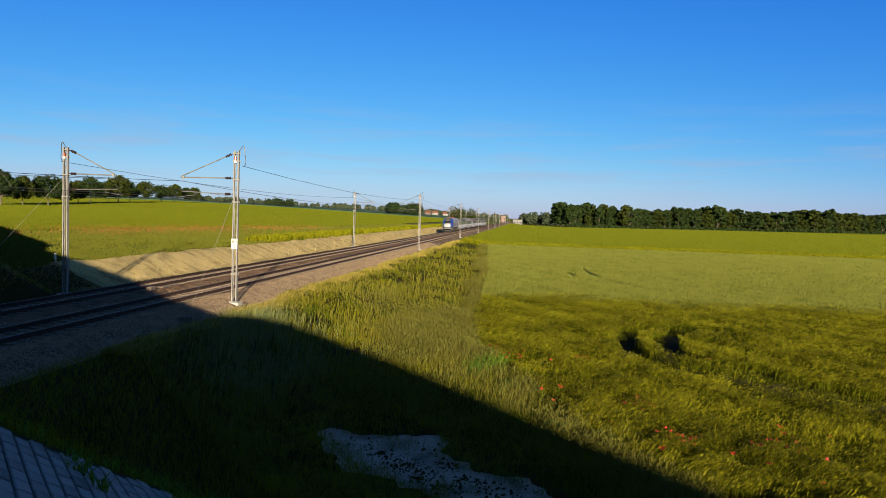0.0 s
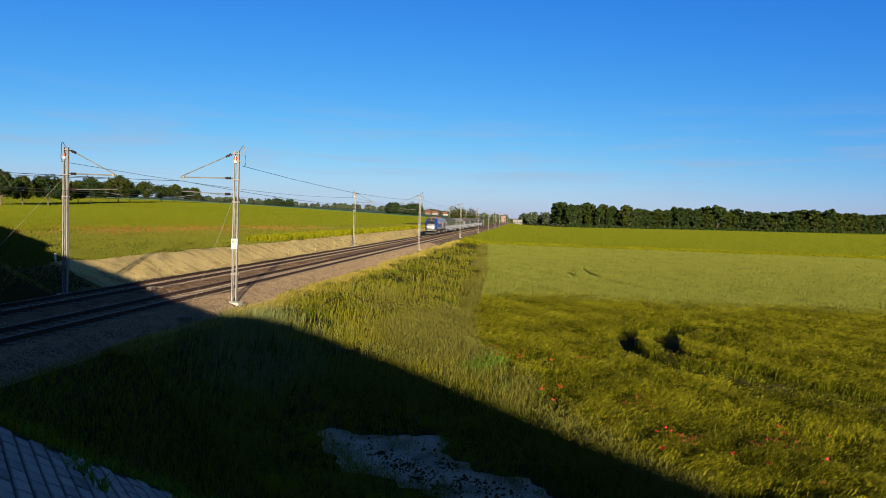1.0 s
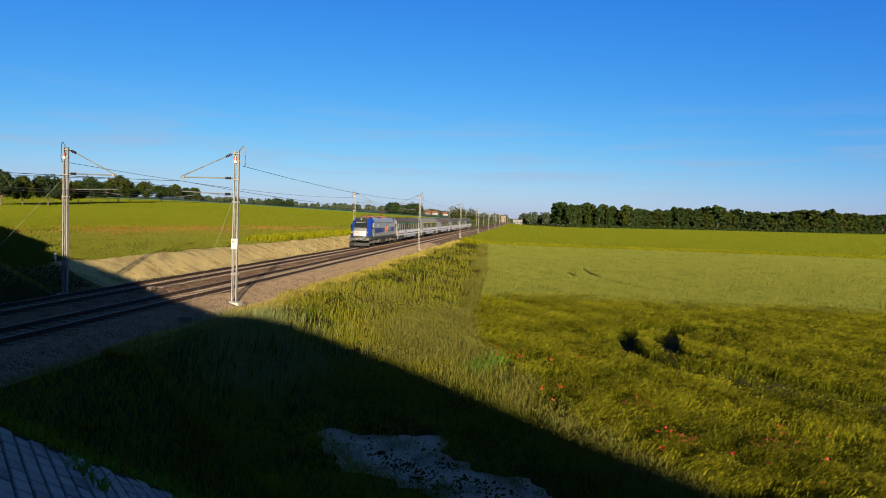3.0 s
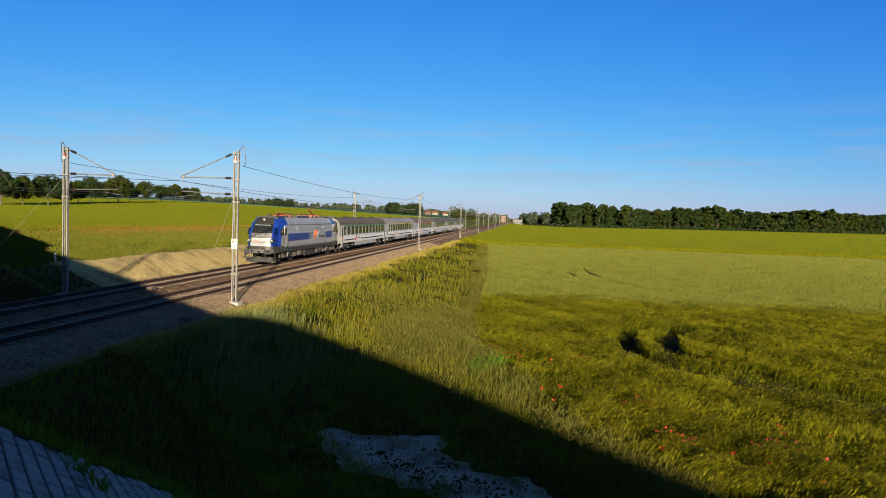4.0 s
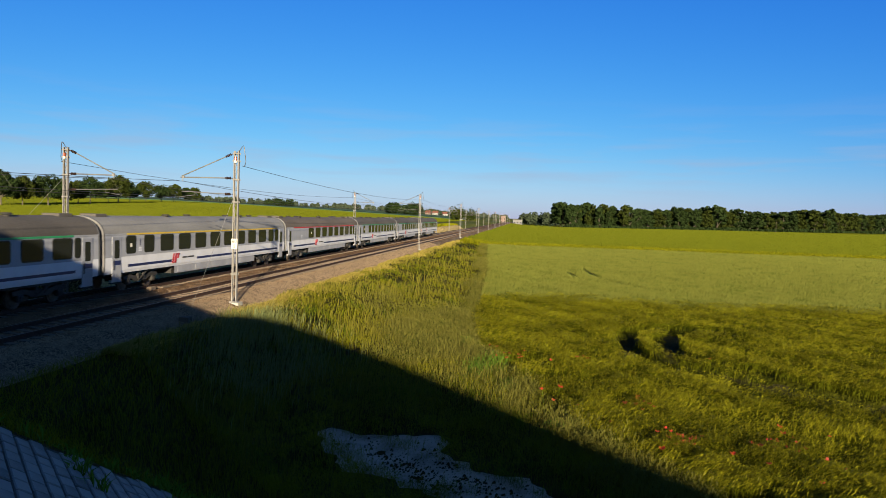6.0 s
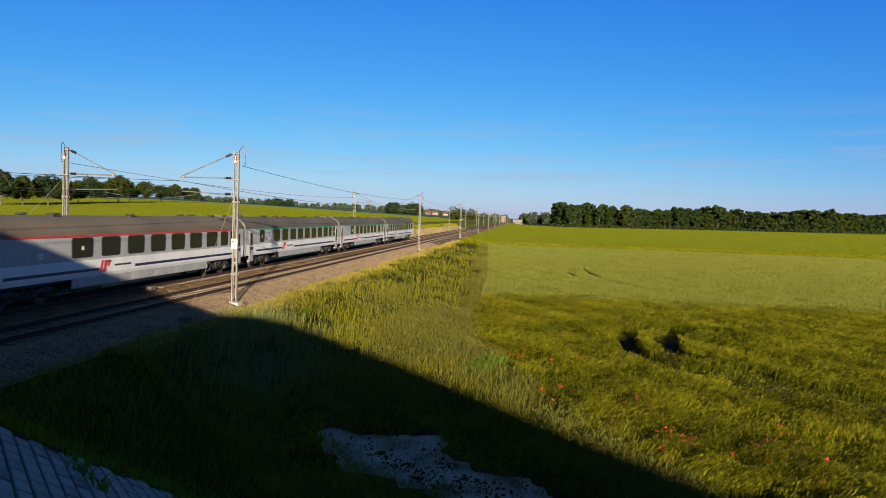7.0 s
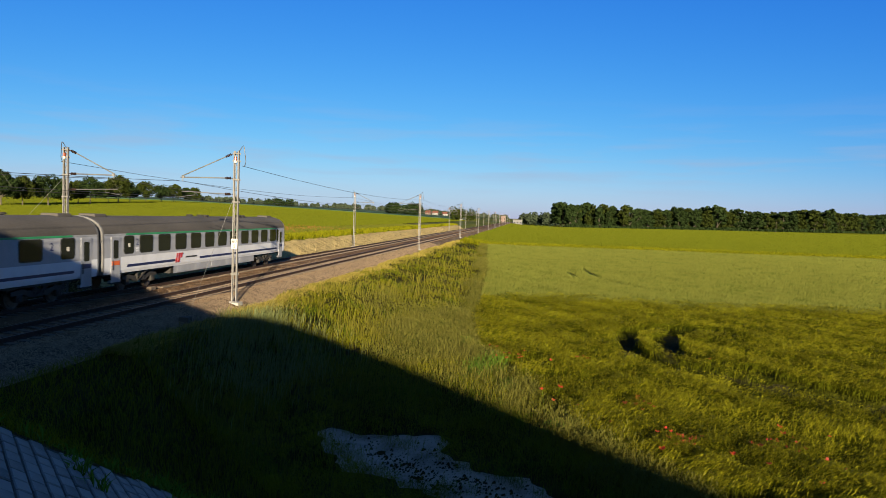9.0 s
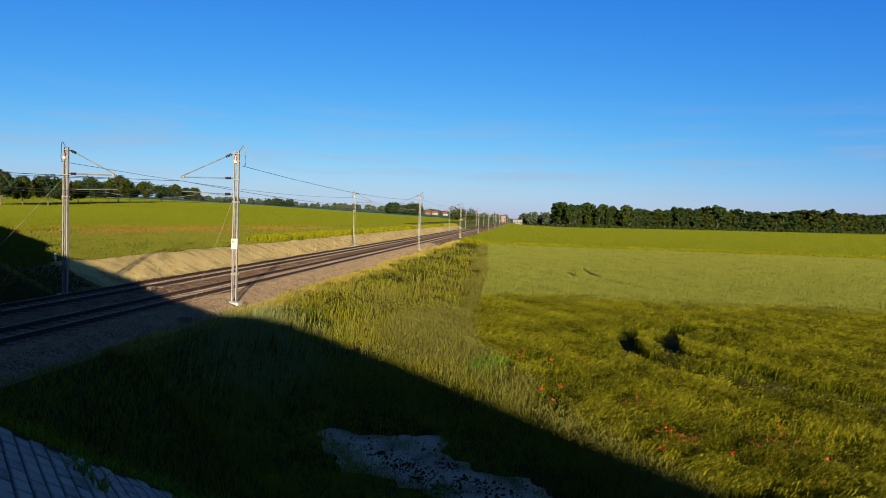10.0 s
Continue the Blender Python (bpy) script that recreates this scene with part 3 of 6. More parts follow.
M_CGREY = mat("dusty_light_grey_coach_paint", (0.26, 0.275, 0.315), (0.37, 0.385, 0.43), 0.7, 18, 0.5, bump=0.05, depth=0.002, stretch=(1, 1, 0.3))
M_CWHITE = mat("off_white_coach_paint", (0.58, 0.605, 0.67), (0.74, 0.765, 0.83), 0.7, 18, 0.5, bump=0.05, depth=0.002, stretch=(1, 1, 0.3))
M_STRIPE = mat("dark_blue_stripe_paint", (0.010, 0.016, 0.075), (0.016, 0.024, 0.10), 2, 30, 0.45, bump=0.02)
M_GREEN = mat("green_line_paint", (0.02, 0.24, 0.09), (0.03, 0.32, 0.13), 2, 30, 0.5, bump=0.02)
M_YELLOW = mat("yellow_line_paint", (0.62, 0.42, 0.02), (0.72, 0.52, 0.04), 2, 30, 0.5, bump=0.02)
M_REDLINE = mat("red_line_paint", (0.45, 0.02, 0.025), (0.58, 0.035, 0.035), 2, 30, 0.5, bump=0.02)
M_ROOF = mat("sooty_grey_roof", (0.046, 0.043, 0.040), (0.096, 0.088, 0.082), 0.6, 14, 0.9, bump=0.15, depth=0.005, stretch=(1, 0.4, 1))
M_ROOFTAN = mat("brownish_dusty_roof", (0.075, 0.062, 0.05), (0.14, 0.115, 0.092), 0.5, 14, 0.8, bump=0.15, depth=0.005, stretch=(1, 0.4, 1))
M_ROOFPALE = mat("pale_grey_ribbed_roof", (0.17, 0.17, 0.17), (0.27, 0.27, 0.265), 0.6, 14, 0.7, bump=0.15, depth=0.005, stretch=(1, 0.4, 1))
M_BUMPER = mat("dark_grey_enamel", (0.020, 0.021, 0.022), (0.046, 0.046, 0.046), 1.5, 25, 0.5, bump=0.05)
M_UNDER = mat("sooty_underframe_paint", (0.012, 0.012, 0.012), (0.030, 0.028, 0.026), 1.5, 25, 0.75, bump=0.1)
M_END = mat("dull_grey_end_wall", (0.10, 0.10, 0.102), (0.17, 0.17, 0.172), 1.5, 25, 0.7, bump=0.1)
M_WHEEL = mat("brake_dust_wheel_steel", (0.05, 0.038, 0.03), (0.13, 0.10, 0.08), 3, 30, 0.6, 0.4, bump=0.1)
M_GLASS = glass("dark_tinted_window_glass")
M_RUBBER = mat("black_rubber", (0.010, 0.010, 0.010), (0.022, 0.022, 0.022), 4, 40, 0.7, bump=0.1)
M_BLIND = mat("pale_cabin_blind", (0.4, 0.4, 0.41), (0.55, 0.55, 0.56), 4, 40, 0.8)
M_REDPAN = mat("red_pantograph_paint", (0.17, 0.020, 0.012), (0.26, 0.034, 0.02), 3, 40, 0.5, bump=0.02)
M_EMBLEM = mat("dark_red_decal", (0.40, 0.025, 0.035), (0.52, 0.04, 0.05), 3, 40, 0.45, bump=0.01)
M_ORANGE = mat("orange_red_decal", (0.62, 0.11, 0.03), (0.72, 0.15, 0.04), 3, 40, 0.45, bump=0.01)
M_FACE = mat("off_white_front_enamel", (0.25, 0.26, 0.29), (0.34, 0.35, 0.385), 1.0, 25, 0.45, bump=0.03, depth=0.002)
M_ARC = mat("mid_grey_front_enamel", (0.075, 0.076, 0.08), (0.12, 0.12, 0.125), 1.0, 25, 0.45, bump=0.03, depth=0.002)
M_DUSTY = mat("dusty_running_gear", (0.018, 0.016, 0.015), (0.078, 0.068, 0.060), 2.5, 22, 0.85, bump=0.2, mixfine=0.7)
M_LAMP = mat("headlamp_lens", (0.20, 0.23, 0.24), (0.32, 0.35, 0.36), 3, 40, 0.15, bump=0.02)
MESHES = {}


def rounded(w, h, d, r, seg=3):
    """A rounded slab in the y-z plane, d thick in x from 0 outwards."""
    bm = BM()
    ring = []
    for cx_, cz, a0 in ((w / 2 - r, h / 2 - r, 0), (-w / 2 + r, h / 2 - r, 90), (-w / 2 + r, -h / 2 + r, 180), (w / 2 - r, -h / 2 + r, 270)):
        for k in range(seg + 1):
            a = radians(a0 + 90 * k / seg)
            ring.append((cx_ + r * math.cos(a), cz + r * math.sin(a)))
    lo = [bm.verts.new((0, y, z)) for y, z in ring]
    hi = [bm.verts.new((d, y, z)) for y, z in ring]
    bm.faces.new(hi); bm.faces.new(lo[::-1])
    for i in range(len(ring)):
        j = (i + 1) % len(ring)
        bm.faces.new((lo[i], lo[j], hi[j], hi[i]))
    return bm


def shared(key, make, material):
    """The mesh of a repeated part, built once."""
    if key not in MESHES:
        bm = make()
        bmesh.ops.recalc_face_normals(bm, faces=bm.faces[:])
        me = bpy.data.meshes.new(key[0]); bm.to_mesh(me); bm.free()
        me.materials.append(material)
        MESHES[key] = me
    return MESHES[key]


def put(name, me, parent, m=Matrix(), label=""):
    ob = new(name, me)
    ob.parent, ob.matrix_basis = parent, m
    if label:
        ob["label"] = label
    return ob


def coach_window(parent, side, y, w, z=2.52, h=0.92):
    w = w * 1.1
    rot = Matrix() if side > 0 else pose(0, 0, 0, 0, 0, 180)
    fr = put("window", shared(("window_frame", w, h), lambda: rounded(w + 0.07, h + 0.07, 0.02, 0.15), M_RUBBER), parent, Matrix.Translation((1.405 * side, y, z)) @ rot)
    put("pane", shared(("pane", w, h), lambda: rounded(w, h, 0.012, 0.12), M_GLASS), fr, Matrix.Translation((0.012, 0, 0)))
    return fr


def strip(prof, y0, y1):
    """A sheet that follows a half profile of (x, z), both sides, from y0 to y1."""
    bm = BM()
    for s in (1, -1):
        rows = [[bm.verts.new((x * s, y, z)) for x, z in prof] for y in (y0, y1)]
        for i in range(len(prof) - 1):
            bm.faces.new((rows[0][i], rows[0][i + 1], rows[1][i + 1], rows[1][i]))
    return bm


def wheel_mesh(r):
    bm = BM()
    rod(bm, (-0.07, 0, 0), (0.02, 0, 0), r, 24)
    rod(bm, (0.02, 0, 0), (0.055, 0, 0), r - 0.08, 24, r - 0.11)
    rod(bm, (-0.09, 0, 0), (-0.07, 0, 0), r + 0.03, 24)
    rod(bm, (0.05, 0, 0), (0.16, 0, 0), 0.10, 12)
    return bm


def bogie(parent, yc, base=2.5, r=0.46, axles=2, frame_mat=None):
    """A bogie: side frames, springs, dampers, brake gear, wheels on axles."""
    fm = frame_mat or M_UNDER
    ob = put("bogie", shared(("bogie_beam", base), lambda: box(box(BM(), -0.9, 0.9, -0.35, 0.35, 0.45, 0.75, 0.03), -0.25, 0.25, -base / 2, base / 2, 0.42, 0.6, 0.03), fm), parent, Matrix.Translation((0, yc, 0)))

    def side_frame():
        bm = BM()
        half = base / 2 + 0.45
        pts = [(-half, 0.62), (-base / 2 + 0.35, 0.62), (-0.55, 0.46), (0.55, 0.46), (base / 2 - 0.35, 0.62), (half, 0.62), (half, 0.80), (base / 2 - 0.2, 0.86), (0.6, 0.74), (-0.6, 0.74), (-base / 2 + 0.2, 0.86), (-half, 0.80)]
        a = [bm.verts.new((0.0, y, z)) for y, z in pts]; b = [bm.verts.new((0.14, y, z)) for y, z in pts]
        bm.faces.new(b); bm.faces.new(a[::-1])
        for i in range(len(pts)):
            j = (i + 1) % len(pts)
            bm.faces.new((a[i], a[j], b[j], b[i]))
        return bm
    for s in (-1, 1):
        rot = Matrix() if s > 0 else pose(0, 0, 0, 0, 0, 180)
        put("side_frame", shared(("side_frame", base), side_frame, fm), ob, Matrix.Translation((1.0 * s, 0, 0)) @ rot)
        for yy in (-0.28, 0.28):
            put("spring", shared(("spring",), lambda: rod(rod(rod(BM(), (0, 0, 0.56), (0, 0, 1.0), 0.09, 10), (0, 0, 0.66), (0, 0, 0.70), 0.12, 10), (0, 0, 0.82), (0, 0, 0.86), 0.12, 10), M_UNDER), ob, Matrix.Translation((1.1 * s, yy, 0)))
        put("damper", shared(("damper",), lambda: rod(rod(BM(), (0, -0.1, 0.62), (0, 0.55, 0.98), 0.045, 8), (0, -0.4, 0.45), (0, -0.1, 0.62), 0.03, 8), M_UNDER), ob, Matrix.Translation((1.2 * s, 0, 0)))
        for k in range(axles):
            yy = -base / 2 + base * k / (axles - 1)
            put("wheel", shared(("wheel", r), lambda: wheel_mesh(r), M_WHEEL), ob, Matrix.Translation((0.78 * s, yy, r)) @ rot)
            put("axle_box", shared(("axle_box",), lambda: rod(box(BM(), 0, 0.2, -0.17, 0.17, -0.14, 0.2, 0.04), (0.2, 0, 0), (0.24, 0, 0), 0.11, 12), M_UNDER), ob, Matrix.Translation((0.98 * s, yy, r)) @ rot)
    return ob


BODY0, BODY1 = 0.16, 26.34
LOWER = [(1.36, 1.04), (1.405, 1.20), (1.42, 1.60), (1.42, 1.90)]
UPPER = [(1.42, 1.90), (1.415, 2.4), (1.40, 2.9), (1.385, 3.06)]
ROOFP = [(1.39, 3.12), (1.37, 3.25), (1.30, 3.45), (1.14, 3.66), (0.90, 3.83), (0.60, 3.95), (0.28, 4.02), (0.0, 4.04)]


def end_wall():
    bm = BM()
    prof = LOWER + UPPER + ROOFP
    pts = [(x, z) for x, z in prof] + [(-x, z) for x, z in reversed(prof[:-1])]
    a = [bm.verts.new((x, 0, z)) for x, z in pts]
    b = [bm.verts.new((x, 0.12, z)) for x, z in pts]
    bm.faces.new(a); bm.faces.new(b[::-1])
    for i in range(len(pts)):
        j = (i + 1) % len(pts)
        bm.faces.new((a[i], a[j], b[j], b[i]))
    return bm


def bellows():
    bm = BM()
    for k in range(3):
        y = -0.02 - 0.06 * k
        for x in (-0.95, 0.95):
            rod(bm, (x, y + 0.03, 1.1), (x, y + 0.03, 3.5), 0.10, 8)
        rod(bm, (-0.95, y + 0.03, 3.5), (0.95, y + 0.03, 3.5), 0.10, 8)
    return bm


def coach_emblem():
    """Three slanting strokes as plain shapes."""
    bm = BM()
    for y0, y1, z0, z1 in ((-0.46, -0.30, -0.26, 0.32), (-0.20, 0.02, -0.26, 0.32), (0.09, 0.26, 0.02, 0.32)):
        box(bm, 0, 0.012, y0, y1, z0, z1)
    for v in bm.verts:
        v.co.y += v.co.z * 0.28
    return bm


def coach(line, roof, windows, blank_digit, digit, label, digit_y, vents, skirts=(7.2, 19.6), logo_y=8.0, orange=False, door_y=(1.25, 25.35), rear_digit=0.0):
    ob = tagged(empty("passenger_coach"), label, "railway coach", "coaches of the train")
    put("lower_wall", shared(("lower_wall",), lambda: strip(LOWER, BODY0 + 0.12, BODY1 - 0.12), M_CWHITE), ob, label="off-white lower wall band")
    put("upper_wall", shared(("upper_wall",), lambda: strip(UPPER, BODY0 + 0.12, BODY1 - 0.12), M_CGREY), ob, label="light grey window band")
    part("roof", strip(ROOFP, BODY0 + 0.12, BODY1 - 0.12), roof, ob, smooth=True)
    part("gutter_line", strip([(1.385, 3.06), (1.412, 3.045), (1.412, 3.125), (1.39, 3.13)], BODY0 + 2.0, BODY1 - 2.0), line, ob)
    put("gutter", shared(("gutter",), lambda: strip([(1.385, 3.058), (1.40, 3.06), (1.40, 3.125), (1.385, 3.13)], BODY0 + 0.12, BODY1 - 0.12), M_CGREY), ob)
    # blue stripe, in two lengths with the maker's mark between them
    for a, b in ((BODY0 + 2.1, logo_y - 0.55), (logo_y + 2.6, BODY1 - 1.9)):
        part("stripe", strip([(1.40, 1.325), (1.428, 1.33), (1.432, 1.46), (1.41, 1.465)], a, b), M_STRIPE, ob)
    for s in (-1, 1):
        rot = Matrix() if s > 0 else pose(0, 0, 0, 0, 0, 180)
        lg = put("emblem", shared(("emblem",), coach_emblem, M_EMBLEM), ob, Matrix.Translation((1.424 * s, logo_y, 1.50)) @ rot, "dark red slanting operator's emblem")
        put("emblem_tail", shared(("emblem_tail",), lambda: box(BM(), 0, 0.010, 0.12, 0.42, 0.20, 0.30), M_STRIPE), lg)
        put("lettering_bars", shared(("lettering",), lambda: box(box(BM(), 0, 0.008, 0.75, 1.35, -0.02, 0.07), 0, 0.008, 1.42, 2.2, -0.02, 0.07), M_BUMPER), lg)
        for y in door_y:
            d = put("door", shared(("coach_door",), lambda: box(box(BM(), 0, 0.035, -0.40, 0.40, 0.72, 2.98, 0.012), -0.12, 0.02, -0.44, 0.44, 0.60, 0.72), M_CGREY), ob, Matrix.Translation((1.395 * s, y, 0)) @ rot)
            put("door_window", shared(("door_window",), lambda: rounded(0.42, 0.95, 0.012, 0.08), M_GLASS), d, Matrix.Translation((0.034, 0, 2.32)))
            put("door_handle", shared(("door_handle",), lambda: box(BM(), 0, 0.03, -0.3, -0.24, 1.25, 1.75), M_BUMPER), d, Matrix.Translation((0.034, 0, 0)))
            put("destination_board", shared(("board", orange and y < 5), lambda: box(BM(), 0, 0.012, -0.33, 0.33, 1.50, 1.72), M_ORANGE if orange and y < 5 else M_STRIPE), d, Matrix.Translation((0.036, 0, 0)))
            put("step", shared(("step",), lambda: box(box(BM(), -0.2, 0.05, -0.36, 0.36, 0.52, 0.56), -0.2, 0.03, -0.36, 0.36, 0.80, 0.83), M_UNDER), d)
        for y, w in windows:
            coach_window(ob, s, y, w)
    for s in (-1, 1):
        m = Matrix.Translation((1.418 * s, digit_y, 2.62)) @ (pose(0, 0, 0, 90, 0, 90) if s > 0 else pose(0, 0, 0, 90, 0, -90))
        text_part("class_figure", digit, 0.52, m, M_STRIPE, ob)
        if rear_digit:
            text_part("class_figure", digit, 0.52, Matrix.Translation((0, rear_digit - digit_y, 0)) @ m, M_STRIPE, ob)
            put("window_sticker", shared(("sticker",), lambda: box(BM(), 0, 0.006, -0.09, 0.09, -0.1, 0.1), M_SIGN), ob, Matrix.Translation((1.432 * s, windows[-1][0], 2.5)))
        put("notice", shared(("notice",), lambda: box(box(BM(), 0, 0.008, -0.14, 0.14, 0.06, 0.16), 0, 0.008, -0.14, 0.14, -0.08, 0.02), M_CWHITE), ob, Matrix.Translation((1.412 * s, digit_y, 2.2)) @ (Matrix() if s > 0 else pose(0, 0, 0, 0, 0, 180)))
        bl = windows[0][0]
        put("window_sticker", shared(("sticker",), lambda: box(BM(), 0, 0.006, -0.09, 0.09, -0.1, 0.1), M_SIGN), ob, Matrix.Translation((1.432 * s, bl, 2.5)))
        part("skirt", strip([(1.30, 0.56), (1.385, 0.60), (1.40, 1.05)], *skirts) if s > 0 else box(BM(), -1.2, 1.2, skirts[0], skirts[1], 0.58, 1.0), M_CGREY if s > 0 else M_UNDER, ob)
    for k, y in enumerate(np.arange(skirts[0] + 1.2, skirts[1] - 0.5, 2.3)):
        for s in (-1, 1):
            put("locker_door", shared(("locker",), lambda: box(BM(), 0, 0.012, -0.75, 0.75, 0.66, 0.98, 0.004), M_CGREY), ob, Matrix.Translation((1.392 * s, y, 0)) @ (Matrix() if s > 0 else pose(0, 0, 0, 0, 0, 180)))
    for y, s in ((BODY0, 1), (BODY1, -1)):
        m = Matrix.Translation((0, y, 0)) @ (Matrix() if s > 0 else pose(0, 0, 0, 0, 0, 180))
        put("end_wall", shared(("end_wall",), end_wall, M_END), ob, m)
        put("gangway_bellows", shared(("bellows",), bellows, M_RUBBER), ob, m)
        put("coupler", shared(("coupler",), lambda: box(rod(BM(), (0, 0.2, 1.04), (0, -0.26, 1.04), 0.07), -0.9, 0.9, 0.05, 0.25, 0.85, 1.1), M_UNDER), ob, m)
        for x in (-0.87, 0.87):
            put("buffer", shared(("buffer",), lambda: rod(rod(BM(), (0, 0.1, 1.06), (0, -0.18, 1.06), 0.10, 12), (0, -0.18, 1.06), (0, -0.24, 1.06), 0.24, 16), M_UNDER), ob, m @ Matrix.Translation((x, 0, 0)))
    part("solebar", box(BM(), -1.2, 1.2, BODY0 + 0.3, BODY1 - 0.3, 0.92, 1.10), M_UNDER, ob)
    for y in (4.0, 22.5):
        bogie(ob, y)
    for y, w in ((8.0, 0.0), (17.5, 0.0)):
        put("brake_tank", shared(("tank",), lambda: rod(BM(), (0.3, -0.7, 0.72), (0.3, 0.7, 0.72), 0.2, 12), M_UNDER), ob, Matrix.Translation((0, y, 0)))
    for y in vents:
        put("roof_vent", shared(("roof_vent",), lambda: rod(rod(BM(), (0, 0, 3.98), (0, 0, 4.10), 0.16, 12), (0, 0, 4.08), (0, 0, 4.17), 0.26, 14, 0.2), M_UNDER), ob, Matrix.Translation((random.choice((-0.35, 0.35)), y, -0.02)))
    put("roof_hatch", shared(("roof_hatch",), lambda: box(BM(), -0.45, 0.45, -0.5, 0.5, 3.95, 4.14, 0.05), M_ROOF), ob, Matrix.Translation((0, 1.4, 0)))
    put("roof_hatch", shared(("roof_hatch",), lambda: box(BM(), -0.45, 0.45, -0.5, 0.5, 3.95, 4.14, 0.05), M_ROOF), ob, Matrix.Translation((0, 25.1, 0)))
    for y in np.arange(3.0, 24, 3.0):
        put("roof_seam", shared(("roof_seam", roof.name), lambda: strip([(a * 1.002, b + 0.006) for a, b in ROOFP], -0.02, 0.02), roof), ob, Matrix.Translation((0, y, 0)))
    return ob


ELEVEN = [(2.45, 0.80)] + [(4.15 + 1.94 * k, 1.18) for k in range(11)] + [(24.62, 0.36)]
FIRST = [(2.55, 0.80), (4.35, 0.90)] + [(6.3 + 2.12 * k, 1.30) for k in range(8)] + [(23.0, 0.95), (24.3, 0.6)]
DINING = [(7.35 + 2.28 * k, 1.40) for k in range(7)] + [(22.95, 1.0), (24.3, 0.6)]
NINE = [(3.45, 0.85)] + [(6.75 + 2.06 * k, 1.30) for k in range(8)] + [(22.9, 0.9), (24.35, 0.6)]
BLANK = [(5.9, 1.2), (8.6, 1.25)] + [(10.7 + 2.05 * k, 1.25) for k in range(5)] + [(21.6, 1.25), (24.0, 0.85)]
VENTS = [(6, 7.1, 9.4, 10.1, 14.2, 15.8, 20.2, 21.4), (8, 12, 18, 19, 22.5), (5.5, 6.6, 7.8, 13, 20, 21.5, 23), (6, 8.3, 9.1, 11.2, 17, 23.8), (5, 9, 10.6, 16, 22), (12.5, 13.4, 14.0, 18.8, 19.6)]


# ---- the locomotive
CAB_Z = [0.95, 1.52, 2.22, 2.64, 3.14, 3.42, 3.60, 3.98]
CAB_F = [0.42, 0.42, 0.52, 0.66, 0.94, 1.10, 1.26, 1.75]
CAB_W = [1.44, 1.49, 1.50, 1.50, 1.455, 1.43, 1.37, 1.12]


def cab_grid(i):
    f, w = CAB_F[i], CAB_W[i]
    return [(0.0, f), (0.42 * w / 1.5, f + 0.015), (0.72 * w / 1.5, f + 0.06), (0.92 * w / 1.5, f + 0.14), (1.24 * w / 1.5, f + 0.42), (w, f + 1.05), (w, 3.2)]


def cab_faces(cells, flip, length, sides=(1, -1)):
    """The cab's shell over the given (row, column) cells, on one or both halves; flip: the rear cab."""
    bm, cache = BM(), {}

    def vert(i, u, s):
        x, y = cab_grid(i)[u]
        key = (round(x * s, 4), i, round(y, 4))
        if key not in cache:
            cache[key] = bm.verts.new((x * s, length - y if flip else y, CAB_Z[i]))
        return cache[key]
    for s in sides:
        for i, u in cells:
            q = [vert(i, u, s), vert(i, u + 1, s), vert(i + 1, u + 1, s), vert(i + 1, u, s)]
            bm.faces.new(q if s > 0 else q[::-1])
    return bm


def slab_on_cab(z0, z1, x0, x1, proud, flip, length):
    """A pane laid over the cab's sloping front between two heights."""
    bm = BM()
    f = lambda z: float(np.interp(z, CAB_Z, CAB_F))
    rows = []
    for z in np.linspace(z0, z1, 4):
        row = []
        for x in np.linspace(x0, x1, 7):
            y = f(z) + 0.075 * (abs(x) / 0.75) ** 2 - proud
            row.append(bm.verts.new((x, length - y if flip else y, z)))
        rows.append(row)
    for a, b in zip(rows, rows[1:]):
        for i in range(6):
            bm.faces.new((a[i], a[i + 1], b[i + 1], b[i]))
    return bm


